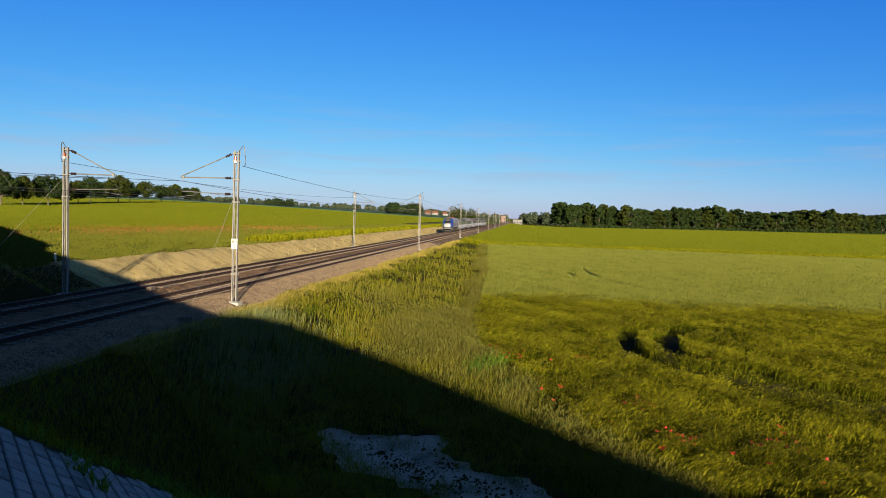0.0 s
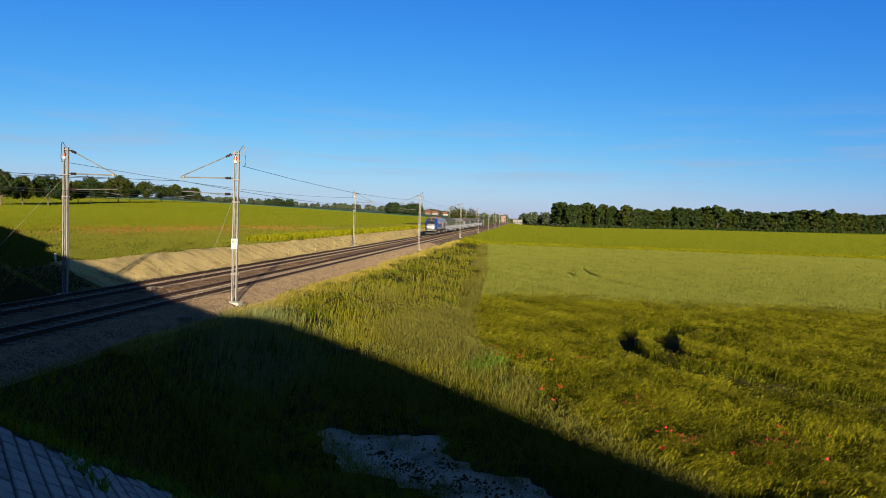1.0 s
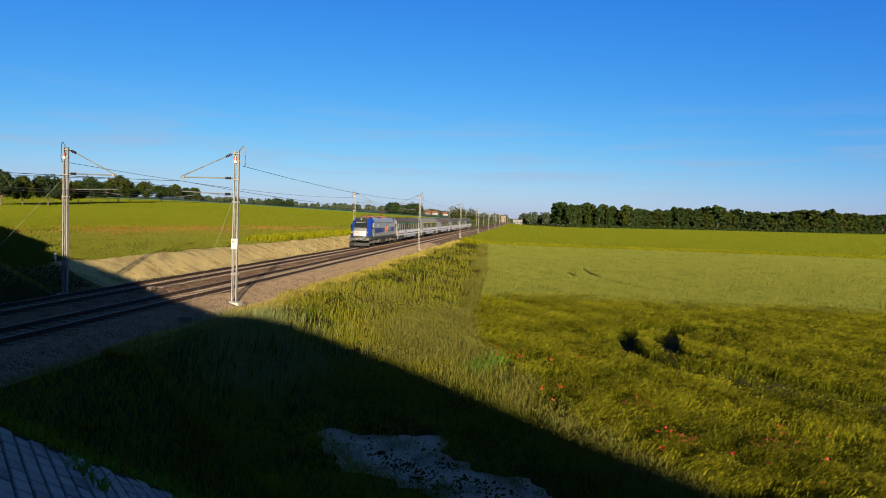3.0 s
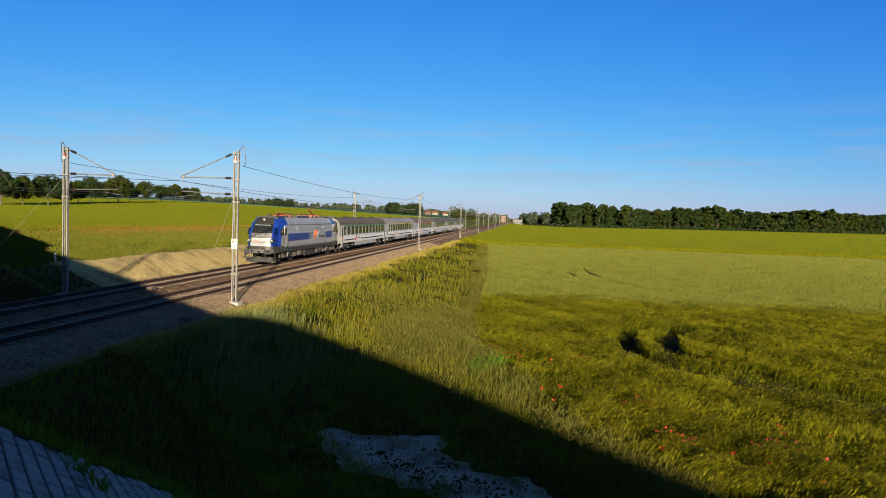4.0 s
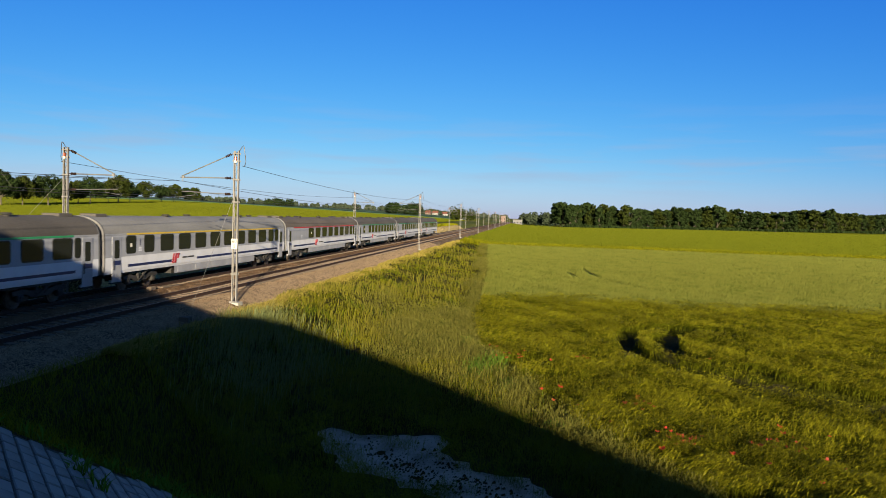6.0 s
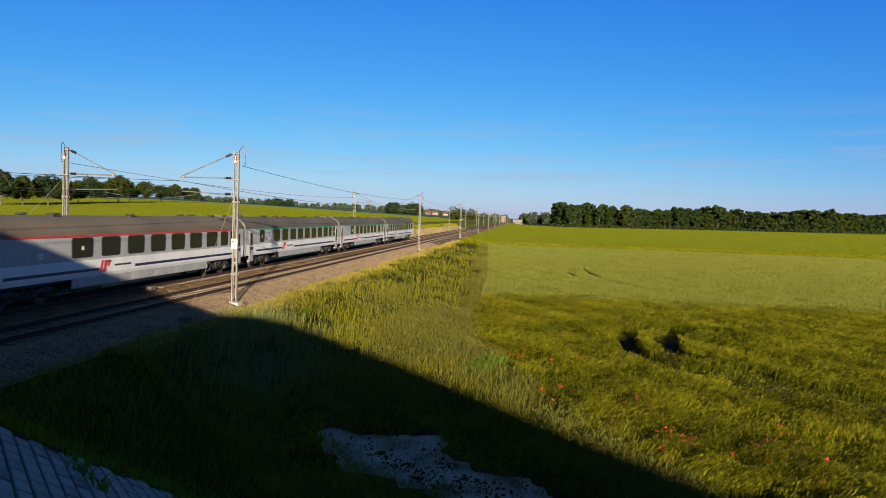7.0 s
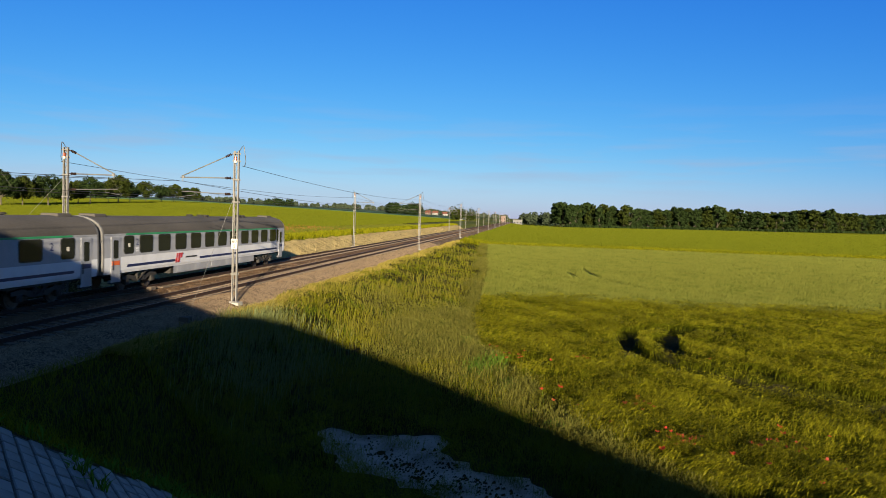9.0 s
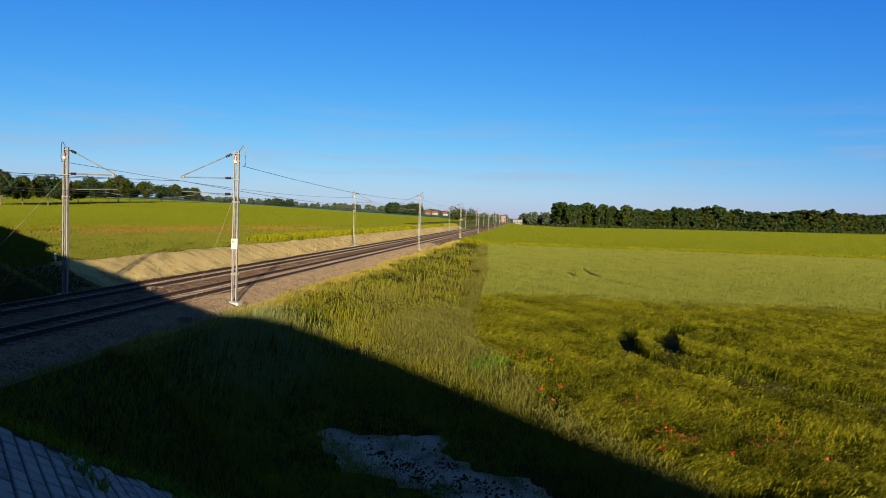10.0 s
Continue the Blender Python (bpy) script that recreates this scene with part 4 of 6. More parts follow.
def locomotive():
    L = 20.6
    ob = tagged(empty("electric_locomotive"), "blue and silver electric locomotive with red pantograph on the track", "locomotive")
    for flip in (False, True):
        Y = (lambda y: L - y) if flip else (lambda y: y)
        for s in (1, -1):
            part("cab_shell", cab_faces([(i, u) for i in range(1, 7) for u in (3, 4)] + [(4, 5), (5, 5), (6, 5)], flip, L, (s,)), M_BLUE, ob, "deep blue cab shell", smooth=True)
        for s in (1, -1):
            part("cab_side", cab_faces([(1, 5), (2, 5), (3, 5)], flip, L, (s,)), M_LGREY, ob)
        part("front_panel", cab_faces([(1, 0), (1, 1), (1, 2)], flip, L), M_FACE, ob, "off-white front panel", smooth=True)
        part("wiper_panel", cab_faces([(2, 0), (2, 1), (2, 2)], flip, L), M_ARC, ob)
        part("windscreen", cab_faces([(i, u) for i in (3, 4) for u in (0, 1, 2)], flip, L), M_GLASS, ob, "wide dark windscreen", smooth=True)
        part("brow", cab_faces([(i, u) for i in (5, 6) for u in (0, 1, 2)], flip, L), M_RUBBER, ob, smooth=True)
        part("bumper", cab_faces([(0, u) for u in range(6)], flip, L), M_BUMPER, ob, "dark grey bumper apron", smooth=True)
        part("windscreen_rail", slab_on_cab(3.30, 3.35, -0.72, 0.72, 0.012, flip, L), M_LGREY, ob)
        # the pale bar above crosses the upper pane; the wipers follow
        bm = BM()
        for x in (-0.5, 0.35):
            rod(bm, (x, Y(0.53), 2.5), (x + 0.55, Y(0.72), 2.85), 0.018, 6)
        part("wiper", bm, M_BLACK, ob)
        for x in (-0.28, 0.0, 0.28):
            b = box(BM(), x - 0.07, x + 0.07, min(Y(0.50), Y(0.60)), max(Y(0.50), Y(0.60)), 2.38, 2.48)
            part("marker_plate", b, M_LGREY, ob)
        for s in (-1, 1):
            b = rod(rod(BM(), (1.02 * s, Y(0.46), 2.0), (1.02 * s, Y(0.85), 2.0), 0.18, 16), (1.02 * s, Y(0.44), 2.0), (1.02 * s, Y(0.47), 2.0), 0.145, 16)
            hd = part("headlight", b, M_BUMPER, ob)
            part("lens", rod(rod(BM(), (0.985 * s, Y(0.42), 2.02), (0.985 * s, Y(0.45), 2.02), 0.075, 14), (1.10 * s, Y(0.42), 1.97), (1.10 * s, Y(0.45), 1.97), 0.05, 12), M_LAMP, hd)
            part("buffer", rod(box(rod(BM(), (0.875 * s, Y(0.5), 1.06), (0.875 * s, Y(-0.02), 1.06), 0.13, 12), 0.875 * s - 0.3, 0.875 * s + 0.3, min(Y(-0.1), Y(-0.02)), max(Y(-0.1), Y(-0.02)), 0.86, 1.26, 0.05), (0.875 * s, Y(0.4), 1.06), (0.875 * s, Y(0.3), 1.06), 0.2, 12), M_BUMPER, ob)
            part("cab_window", box(BM(), 1.478 * s - 0.03, 1.478 * s + 0.03, min(Y(1.74), Y(2.12)), max(Y(1.74), Y(2.12)), 2.50, 3.06, 0.02), M_GLASS, ob)
            bm = BM()
            v = [bm.verts.new((s * (1.485 + d), Y(y), z)) for d in (-0.03, 0.03) for y, z in ((1.30, 2.50), (1.76, 2.50), (1.76, 3.06), (1.60, 3.06))]
            for q in ((0, 1, 2, 3), (7, 6, 5, 4), (0, 4, 5, 1), (1, 5, 6, 2), (2, 6, 7, 3), (3, 7, 4, 0)):
                bm.faces.new([v[k] for k in q])
            part("cab_quarter_window", bm, M_GLASS, ob)
            d = part("cab_door", box(BM(), 1.47 * s - 0.035, 1.47 * s + 0.035, min(Y(2.3), Y(2.98)), max(Y(2.3), Y(2.98)), 1.40, 3.32, 0.02), M_LWHITE, ob)
            part("door_window", box(BM(), 1.50 * s - 0.015, 1.50 * s + 0.015, min(Y(2.44), Y(2.84)), max(Y(2.44), Y(2.84)), 2.45, 3.12, 0.01), M_GLASS, d)
            for y in (2.2, 3.08):
                part("handrail", rod(BM(), (1.55 * s, Y(y), 1.05), (1.55 * s, Y(y), 2.6), 0.02, 6), M_BUMPER, d)
            part("cab_steps", box(box(box(BM(), 1.15 * s - 0.25, 1.15 * s + 0.25, min(Y(2.35), Y(2.9)), max(Y(2.35), Y(2.9)), 0.45, 0.49), 1.2 * s - 0.25, 1.2 * s + 0.25, min(Y(2.35), Y(2.9)), max(Y(2.35), Y(2.9)), 0.78, 0.82), 1.05 * s - 0.04, 1.05 * s + 0.04, min(Y(2.35), Y(2.9)), max(Y(2.35), Y(2.9)), 0.45, 1.0), M_UNDER, ob)
        # logo on the front panel, plough, coupler, roof lamp
        part("front_emblem", box(box(BM(), -0.48, -0.28, min(Y(0.43), Y(0.50)), max(Y(0.43), Y(0.50)), 1.92, 2.00), -0.24, 0.02, min(Y(0.43), Y(0.50)), max(Y(0.43), Y(0.50)), 1.90, 1.93), M_ORANGE, ob)
        # lower face: beam, grilles, jumper sockets, rail guards, steps for the shunter
        f0, f1 = min(Y(0.30), Y(0.46)), max(Y(0.30), Y(0.46))
        part("buffer_beam", box(BM(), -1.36, 1.36, f0, f1, 0.93, 1.22, 0.03), M_ARC, ob, "mid grey buffer beam")
        for s in (-1, 1):
            bm = BM()
            for k in range(4):
                box(bm, 0.32 * s - 0.16, 0.32 * s + 0.16, min(Y(0.385), Y(0.43)), max(Y(0.385), Y(0.43)), 1.26 + k * 0.06, 1.295 + k * 0.06)
            part("front_grille", bm, M_RUBBER, ob)
            part("jumper_socket", rod(box(BM(), 0.62 * s - 0.09, 0.62 * s + 0.09, min(Y(0.18), Y(0.32)), max(Y(0.18), Y(0.32)), 0.98, 1.16, 0.02), (0.62 * s, Y(0.2), 1.05), (0.60 * s, Y(0.16), 0.72), 0.03, 7), M_RUBBER, ob)
            part("rail_guard", box(BM(), 0.75 * s - 0.05, 0.75 * s + 0.05, min(Y(0.66), Y(0.76)), max(Y(0.66), Y(0.76)), 0.10, 0.62, 0.01), M_DUSTY, ob)
            part("corner_step", box(box(BM(), 1.22 * s - 0.2, 1.22 * s + 0.2, min(Y(0.42), Y(0.66)), max(Y(0.42), Y(0.66)), 0.46, 0.5), 1.36 * s - 0.02, 1.36 * s + 0.02, min(Y(0.42), Y(0.66)), max(Y(0.42), Y(0.66)), 0.46, 1.0), M_DUSTY, ob)
            part("mirror", box(BM(), 1.56 * s - 0.05, 1.56 * s + 0.05, min(Y(1.50), Y(1.62)), max(Y(1.50), Y(1.62)), 2.68, 3.0, 0.02), M_BUMPER, ob)
        bm = BM()
        pl = [(-1.35, 0.75), (-0.7, 0.35), (0.7, 0.35), (1.35, 0.75)]
        for (xa, ya), (xb, yb) in zip(pl, pl[1:]):
            q = [bm.verts.new((x, Y(y + dy), z)) for x, y, dy, z in ((xa, ya, 0, 0.16), (xb, yb, 0, 0.16), (xb, yb, 0.22, 0.55), (xa, ya, 0.22, 0.55))]
            bm.faces.new(q)
        plough = part("plough", bm, M_BUMPER, ob)
        md = plough.modifiers.new("thickness", "SOLIDIFY"); md.thickness = 0.03
        part("coupler_hook", box(rod(BM(), (0, Y(0.5), 1.05), (0, Y(0.05), 1.0), 0.06), -0.06, 0.06, min(Y(-0.05), Y(0.1)), max(Y(-0.05), Y(0.1)), 0.85, 1.12), M_UNDER, ob)
        bm = BM()
        for k, x in enumerate((-0.55, -0.35, 0.3, 0.5)):
            rod(bm, (x, Y(0.4), 0.95), (x + 0.03, Y(0.22), 0.65), 0.025, 6); rod(bm, (x + 0.03, Y(0.22), 0.65), (x, Y(0.36), 0.5), 0.025, 6)
        part("brake_hoses", bm, M_RUBBER, ob)
        lamp = part("roof_lamp", rod(BM(), (0.0, Y(1.32), 3.80), (0.0, Y(1.75), 3.80), 0.14, 16), M_BUMPER, ob)
        part("lens", rod(BM(), (0.0, Y(1.29), 3.80), (0.0, Y(1.33), 3.80), 0.09, 16), M_LAMP, lamp)
        part("cab_roof", box(box(BM(), -1.02, 1.02, min(Y(1.86), Y(3.2)), max(Y(1.86), Y(3.2)), 3.88, 4.03, 0.06), -0.80, 0.80, min(Y(2.1), Y(4.4)), max(Y(2.1), Y(4.4)), 3.95, 4.12, 0.07), M_BUMPER, ob)
    # the machine room
    part("side_wall", strip([(1.47, 1.40), (1.50, 1.52), (1.50, 2.60), (1.43, 3.38)], 3.2, L - 3.2), M_LGREY, ob, "silver grey side wall")
    part("roof_slope", strip([(1.43, 3.38), (1.37, 3.58), (1.12, 3.98), (0, 3.99)], 3.2, L - 3.2), M_LGREY, ob)
    part("underframe", box(BM(), -1.45, 1.45, 0.9, L - 0.9, 0.95, 1.42, 0.04), M_UNDER, ob, "dark grey underframe")
    for s in (-1, 1):
        rot = Matrix() if s > 0 else pose(0, 0, 0, 0, 0, 180)
        for y0, y1 in ((3.3, 9.1), (15.1, 17.0)):
            part("blue_panel", box(BM(), 1.507 * s - 0.01, 1.507 * s + 0.01, y0, y1, 1.92, 2.58), M_BLUE, ob)
        for end in (0, 1):      # the panels break up into thin stripes
            bm = BM()
            for k in range(9):
                d = 0.2 + 0.13 * ((k * 5) % 9)
                y0, y1 = ((9.1, 9.1 + d), (15.1 - d, 15.1))[end]
                box(bm, 1.506 * s - 0.008, 1.506 * s + 0.008, y0, y1, 1.93 + k * 0.073, 1.962 + k * 0.073)
            part("stripe_fringe", bm, M_BLUE, ob)
        bm = BM()
        def slanted(bm_, y0, y1, z0, z1, x):
            k = 0.16
            v = [bm_.verts.new((x * s, y + (z - 2.0) * k, z)) for y, z in ((y0, z0), (y1, z0), (y1, z1), (y0, z1))] + [bm_.verts.new(((x - 0.02) * s, y + (z - 2.0) * k, z)) for y, z in ((y0, z0), (y1, z0), (y1, z1), (y0, z1))]
            for q in ((0, 1, 2, 3), (7, 6, 5, 4), (0, 4, 5, 1), (1, 5, 6, 2), (2, 6, 7, 3), (3, 7, 4, 0)):
                bm_.faces.new([v[i] for i in q])
        for y0, y1, z0, z1 in ((10.75, 11.0, 1.92, 2.78), (11.08, 11.42, 1.92, 2.78), (11.50, 11.74, 2.22, 2.78)):
            slanted(bm, y0, y1, z0, z1, 1.517)
        grey = BM()
        for y0, y1, z0, z1 in ((11.82, 12.02, 1.92, 2.78), (12.10, 12.52, 2.40, 2.78)):
            slanted(grey, y0, y1, z0, z1, 1.515)
        part("emblem_shade", grey, M_CGREY, ob, "pale grey half of the emblem")
        lg = part("emblem", bm, M_ORANGE, ob, "orange and grey operator's emblem")
        bm = BM()
        for y0, y1, z0, z1 in ((11.75, 12.3, 2.70, 2.78), (11.6, 12.1, 2.52, 2.6), (12.4, 12.9, 2.05, 2.2), (13.0, 14.3, 2.05, 2.2)):
            box(bm, 1.506 * s - 0.008, 1.506 * s + 0.008, y0, y1, z0, z1)
        part("lettering_bars", bm, M_BUMPER, lg)
        for k in range(14):
            me = shared(("louvre",), lambda: box(box(BM(), 0, 0.02, -0.36, 0.36, -0.05, -0.01), 0, 0.02, -0.36, 0.36, 0.01, 0.05), M_BUMPER)
            put("louvre", me, ob, Matrix.Translation((1.428 * s, 4.0 + k * 0.96, 3.36)) @ rot)
        for y in (5.6, 10.2, 14.6):
            part("wall_seam", box(BM(), 1.495 * s - 0.008, 1.495 * s + 0.008, y - 0.012, y + 0.012, 1.5, 2.6), M_BUMPER, ob)
        for y in (5.75, 13.9):
            part("lifting_boss", rod(BM(), (1.44 * s, y, 3.0), (1.52 * s, y, 2.98), 0.1, 10), M_LWHITE, ob)
    part("transformer", box(box(BM(), -1.3, 1.3, 8.7, 11.9, 0.32, 0.98, 0.06), -1.38, 1.38, 8.3, 8.65, 0.55, 0.98, 0.03), M_UNDER, ob)
    for y in (4.3, 16.3):
        bogie(ob, y, base=2.9, r=0.60, frame_mat=M_UNDER)
        for s in (-1, 1):
            part("sand_box", box(BM(), 1.2 * s - 0.13, 1.2 * s + 0.13, y - 0.3, y + 0.3, 0.68, 0.95, 0.04), M_BUMPER, ob)
            for dy in (-2.15, 2.05):
                part("sand_pipe", rod(box(BM(), 1.15 * s - 0.1, 1.15 * s + 0.1, y + dy - 0.18, y + dy + 0.18, 0.5, 0.95, 0.03), (1.0 * s, y + dy, 0.5), (0.85 * s, y + dy + (0.2 if dy < 0 else -0.2), 0.12), 0.03, 6), M_UNDER, ob)
    for y in (2.85, 5.75, 14.85, 17.75):
        for s in (-1, 1):
            part("axle_box", rod(box(BM(), 1.24 * s - 0.10, 1.24 * s + 0.10, y - 0.24, y + 0.24, 0.42, 0.82, 0.06), (1.30 * s, y, 0.60), (1.40 * s, y, 0.60), 0.15, 12), M_DUSTY, ob, "dusty axle box")
            for dy in (-0.42, 0.42):
                bm = BM()
                for k in range(5):
                    rod(bm, (1.22 * s, y + dy, 0.60 + k * 0.07), (1.22 * s, y + dy, 0.64 + k * 0.07), 0.11, 10)
                part("coil_spring", rod(bm, (1.22 * s, y + dy, 0.55), (1.22 * s, y + dy, 0.96), 0.07, 8), M_DUSTY, ob)
            part("damper", rod(rod(BM(), (1.34 * s, y + 0.62, 0.50), (1.36 * s, y + 0.70, 0.78), 0.06, 8), (1.36 * s, y + 0.70, 0.78), (1.37 * s, y + 0.76, 1.02), 0.04, 8), M_ARC, ob)
            part("brake_unit", box(rod(BM(), (1.10 * s, y - 0.72, 0.72), (1.10 * s, y - 0.50, 0.62), 0.10, 10), 1.14 * s - 0.08, 1.14 * s + 0.08, y - 0.92, y - 0.70, 0.48, 0.90, 0.03), M_DUSTY, ob)
    for y, w, z in ((7.2, 0.7, 0.50), (12.6, 0.8, 0.46), (13.5, 0.5, 0.58)):
        for s in (-1, 1):
            part("equipment_case", box(BM(), 1.28 * s - 0.14, 1.28 * s + 0.14, y - w / 2, y + w / 2, z, 0.96, 0.03), M_DUSTY, ob)
    part("sill_line", strip([(1.462, 1.30), (1.478, 1.33), (1.478, 1.41), (1.462, 1.43)], 3.2, L - 3.2), M_ARC, ob)
    # roof gear: two pantographs, the rear one raised, insulators, bus bar, resistor box
    part("roof_box", box(box(BM(), -0.7, 0.7, 7.9, 10.9, 3.95, 4.14, 0.04), -0.5, 0.5, 11.2, 12.0, 3.95, 4.22, 0.04), M_BUMPER, ob)
    for base, up in ((5.6, False), (14.6, True)):
        pan = part("pantograph", box(box(box(BM(), -0.55, 0.55, base - 0.75, base - 0.67, 4.16, 4.24), -0.55, 0.55, base + 0.67, base + 0.75, 4.16, 4.24), -0.06, 0.06, base - 0.75, base + 0.75, 4.16, 4.22), M_REDPAN, ob, "red single-arm pantograph")
        for x in (-0.5, 0.5):
            for y in (-0.7, 0.7):
                part("insulator", rod(rod(BM(), (x, base + y, 3.97), (x, base + y, 4.18), 0.06, 10), (x, base + y, 4.04), (x, base + y, 4.10), 0.09, 10), M_INSUL_RED, pan)
        knee = (0, base - 1.25, 4.78) if up else (0, base - 1.3, 4.30)
        head = (0, base + 0.15, 5.08) if up else (0, base + 0.45, 4.36)
        bm = BM(); rod(bm, (0, base + 0.55, 4.22), knee, 0.05, 8); rod(bm, (0.18, base + 0.65, 4.2), (0.03, knee[1] + 0.1, knee[2]), 0.02, 6); part("lower_arm", bm, M_REDPAN, pan)
        bm = BM()
        for x in (-0.35, 0.35):
            rod(bm, knee, (x, head[1], head[2]), 0.028, 8)
        part("upper_arm", bm, M_REDPAN, pan)
        bm = BM()
        for dy in (-0.18, 0.18):
            pts = [(-0.95, head[2] - 0.22), (-0.72, head[2] - 0.01), (-0.4, head[2] + 0.05), (0.4, head[2] + 0.05), (0.72, head[2] - 0.01), (0.95, head[2] - 0.22)]
            for (xa, za), (xb, zb) in zip(pts, pts[1:]):
                rod(bm, (xa, head[1] + dy, za), (xb, head[1] + dy, zb), 0.025, 6)
        part("collector_head", bm, M_BUMPER, pan)
    for y in (7.3, 9.0, 10.6, 12.6, 13.2):
        part("roof_insulator", rod(rod(BM(), (0.4, y, 3.97), (0.4, y, 4.3), 0.05, 10), (0.4, y, 4.1), (0.4, y, 4.16), 0.1, 10), M_INSUL_RED, ob)
    part("bus_bar", rod(BM(), (0.4, 6.3, 4.31), (0.4, 13.9, 4.31), 0.025, 6), M_REDPAN, ob)
    part("horn", rod(rod(BM(), (-0.6, 3.5, 4.2), (-0.6, 4.3, 4.22), 0.07, 10, 0.03), (-0.45, 3.6, 4.2), (-0.45, 4.3, 4.22), 0.06, 10, 0.03), M_BUMPER, ob)
    part("aerial", rod(BM(), (0, L - 2.2, 3.98), (0, L - 2.2, 4.35), 0.10, 10), M_BUMPER, ob)
    return ob


PITCH, LOCO = 26.5, 20.6
TRAIN = [(locomotive(), 0.0)]
SPECS = [(M_GREEN, M_ROOF, ELEVEN, "2", "light grey second-class coach with green line behind the locomotive", 3.25, 8.0, True),
         (M_YELLOW, M_ROOFPALE, FIRST, "1", "light grey first-class coach with yellow line and pale ribbed roof", 3.45, 7.4, False),
         (M_REDLINE, M_ROOFTAN, DINING, "", "light grey dining coach with red line, windowless kitchen end, brownish roof", 4.5, 9.2, False),
         (M_GREEN, M_ROOF, NINE, "2", "light grey second-class coach with green line and nine wide windows", 5.0, 8.6, False),
         (M_GREEN, M_ROOF, BLANK, "2", "light grey second-class coach with green line and windowless end panel", 4.2, 8.75, True),
         (M_GREEN, M_ROOF, ELEVEN, "2", "light grey second-class coach with green line, last in train", 3.25, 7.9, True)]
for k, (line, roof, wins, digit, label, dy, ly, orange) in enumerate(SPECS):
    c = coach(line, roof, wins, False, digit or " ", label, dy, VENTS[k], logo_y=ly, orange=orange, skirts=(7.2, 19.6) if k != 2 else (6.6, 20.4), rear_digit={3: 23.65, 4: 22.9}.get(k, 0.0))
    TRAIN.append((c, LOCO + PITCH * k))

# ---------------------------------------------------------------- grasses and crops
rng = np.random.default_rng(7)


def wedge(n, r0, r1, a0=-50.0, a1=42.0):
    """Places spread over the land before the bridge, thinning with distance."""
    r = np.exp(rng.uniform(math.log(r0), math.log(r1), n))
    a = np.radians(rng.uniform(a0, a1, n))
    return r * np.sin(a), r * np.cos(a), r


def patch(x, y, f, seed=0.0):
    """Slow variation between 0 and 1."""
    v = np.sin(x * f + 1.7 * np.sin(y * f * 0.7 + seed) + seed) + np.sin(y * f * 1.3 - 1.2 * np.sin(x * f * 0.9 - seed)) + 0.6 * np.sin((x + y) * f * 2.3 + seed * 2)
    return np.clip(0.5 + v / 4.4, 0, 1)


def blades(name, x, y, z, h, w, lean, lean_dir, material, label, category, bend=0.5, ear=0.0, combed=False):
    """One leaf or stalk a place: a tapering strip in two lengths, bent over towards its lean."""
    n = len(x)
    a = rng.normal(0, 0.45, n) if combed else rng.uniform(0, math.pi, n)
    ax, ay = np.cos(a) * w / 2, np.sin(a) * w / 2
    lx, ly = np.cos(lean_dir) * lean * h, np.sin(lean_dir) * lean * h
    zz = np.zeros(n)
    base = np.stack([x, y, z], 1)
    side = np.stack([ax, ay, zz], 1)
    mid = base + np.stack([lx * (1 - bend) * 0.5, ly * (1 - bend) * 0.5, h * 0.6], 1)
    tip = base + np.stack([lx, ly, h * (1 - 0.25 * lean ** 2)], 1)
    k = 0.8 + ear
    co = np.stack([base, mid - side * k, mid + side * k, tip], 1).reshape(-1, 3)
    i = np.arange(n)[:, None] * 4
    tris = np.concatenate([i + [0, 2, 1], i + [1, 2, 3]], 1).reshape(-1, 3)
    ob = new(name, fast_mesh(name, co, tris, material))
    return tagged(ob, label, category, kind="stuff")


def edge_r(y):
    return np.interp(y, [6, 10, 14, 15.8, 18.8, 25, 29.2, 37, 46, 66, 115, 150], [8.5, 6.0, 3.9, 3.1, 1.35, -0.4, -1.85, -2.8, -2.85, -3.5, -6.2, -8.5])


def leafy(name, a, b, c=None, spread=0.9, rough=0.65):
    m = mat(name, a, b, 0.5, 3.2, rough, bump=0, per_island=spread, coords="Position", spec=0.02, c=c, mixfine=0.75)
    # thin leaves let part of the light through
    n, l = m.node_tree.nodes, m.node_tree.links
    p, out = n["Principled BSDF"], n["Material Output"]
    tr, mx = n.new("ShaderNodeBsdfTranslucent"), n.new("ShaderNodeMixShader")
    ramp = [q for q in n if q.bl_idname == "ShaderNodeValToRGB"][0]
    l.new(ramp.outputs[0], tr.inputs["Color"])
    mx.inputs[0].default_value = 0.25
    l.new(p.outputs[0], mx.inputs[1]); l.new(tr.outputs[0], mx.inputs[2]); l.new(mx.outputs[0], out.inputs["Surface"])
    return m


L_GRASS = leafy("verge_grass_blades", (0.008, 0.020, 0.001), (0.205, 0.208, 0.008), (0.066, 0.092, 0.002), spread=0.8)
L_STRAW = leafy("dry_grass_stalks", (0.065, 0.072, 0.007), (0.18, 0.168, 0.024))
L_HAY = leafy("dry_bank_straw", (0.26, 0.20, 0.085), (0.52, 0.41, 0.20))
L_BARLEY = leafy("barley_leaves", (0.014, 0.022, 0.001), (0.115, 0.128, 0.006), (0.050, 0.066, 0.003), spread=0.7)
L_EAR = leafy("barley_ears_and_awns", (0.056, 0.068, 0.002), (0.265, 0.255, 0.014), (0.136, 0.144, 0.005), spread=0.8)
L_WHEAT = leafy("wheat_leaves", (0.078, 0.099, 0.013), (0.155, 0.170, 0.033), (0.110, 0.131, 0.022), spread=0.4)
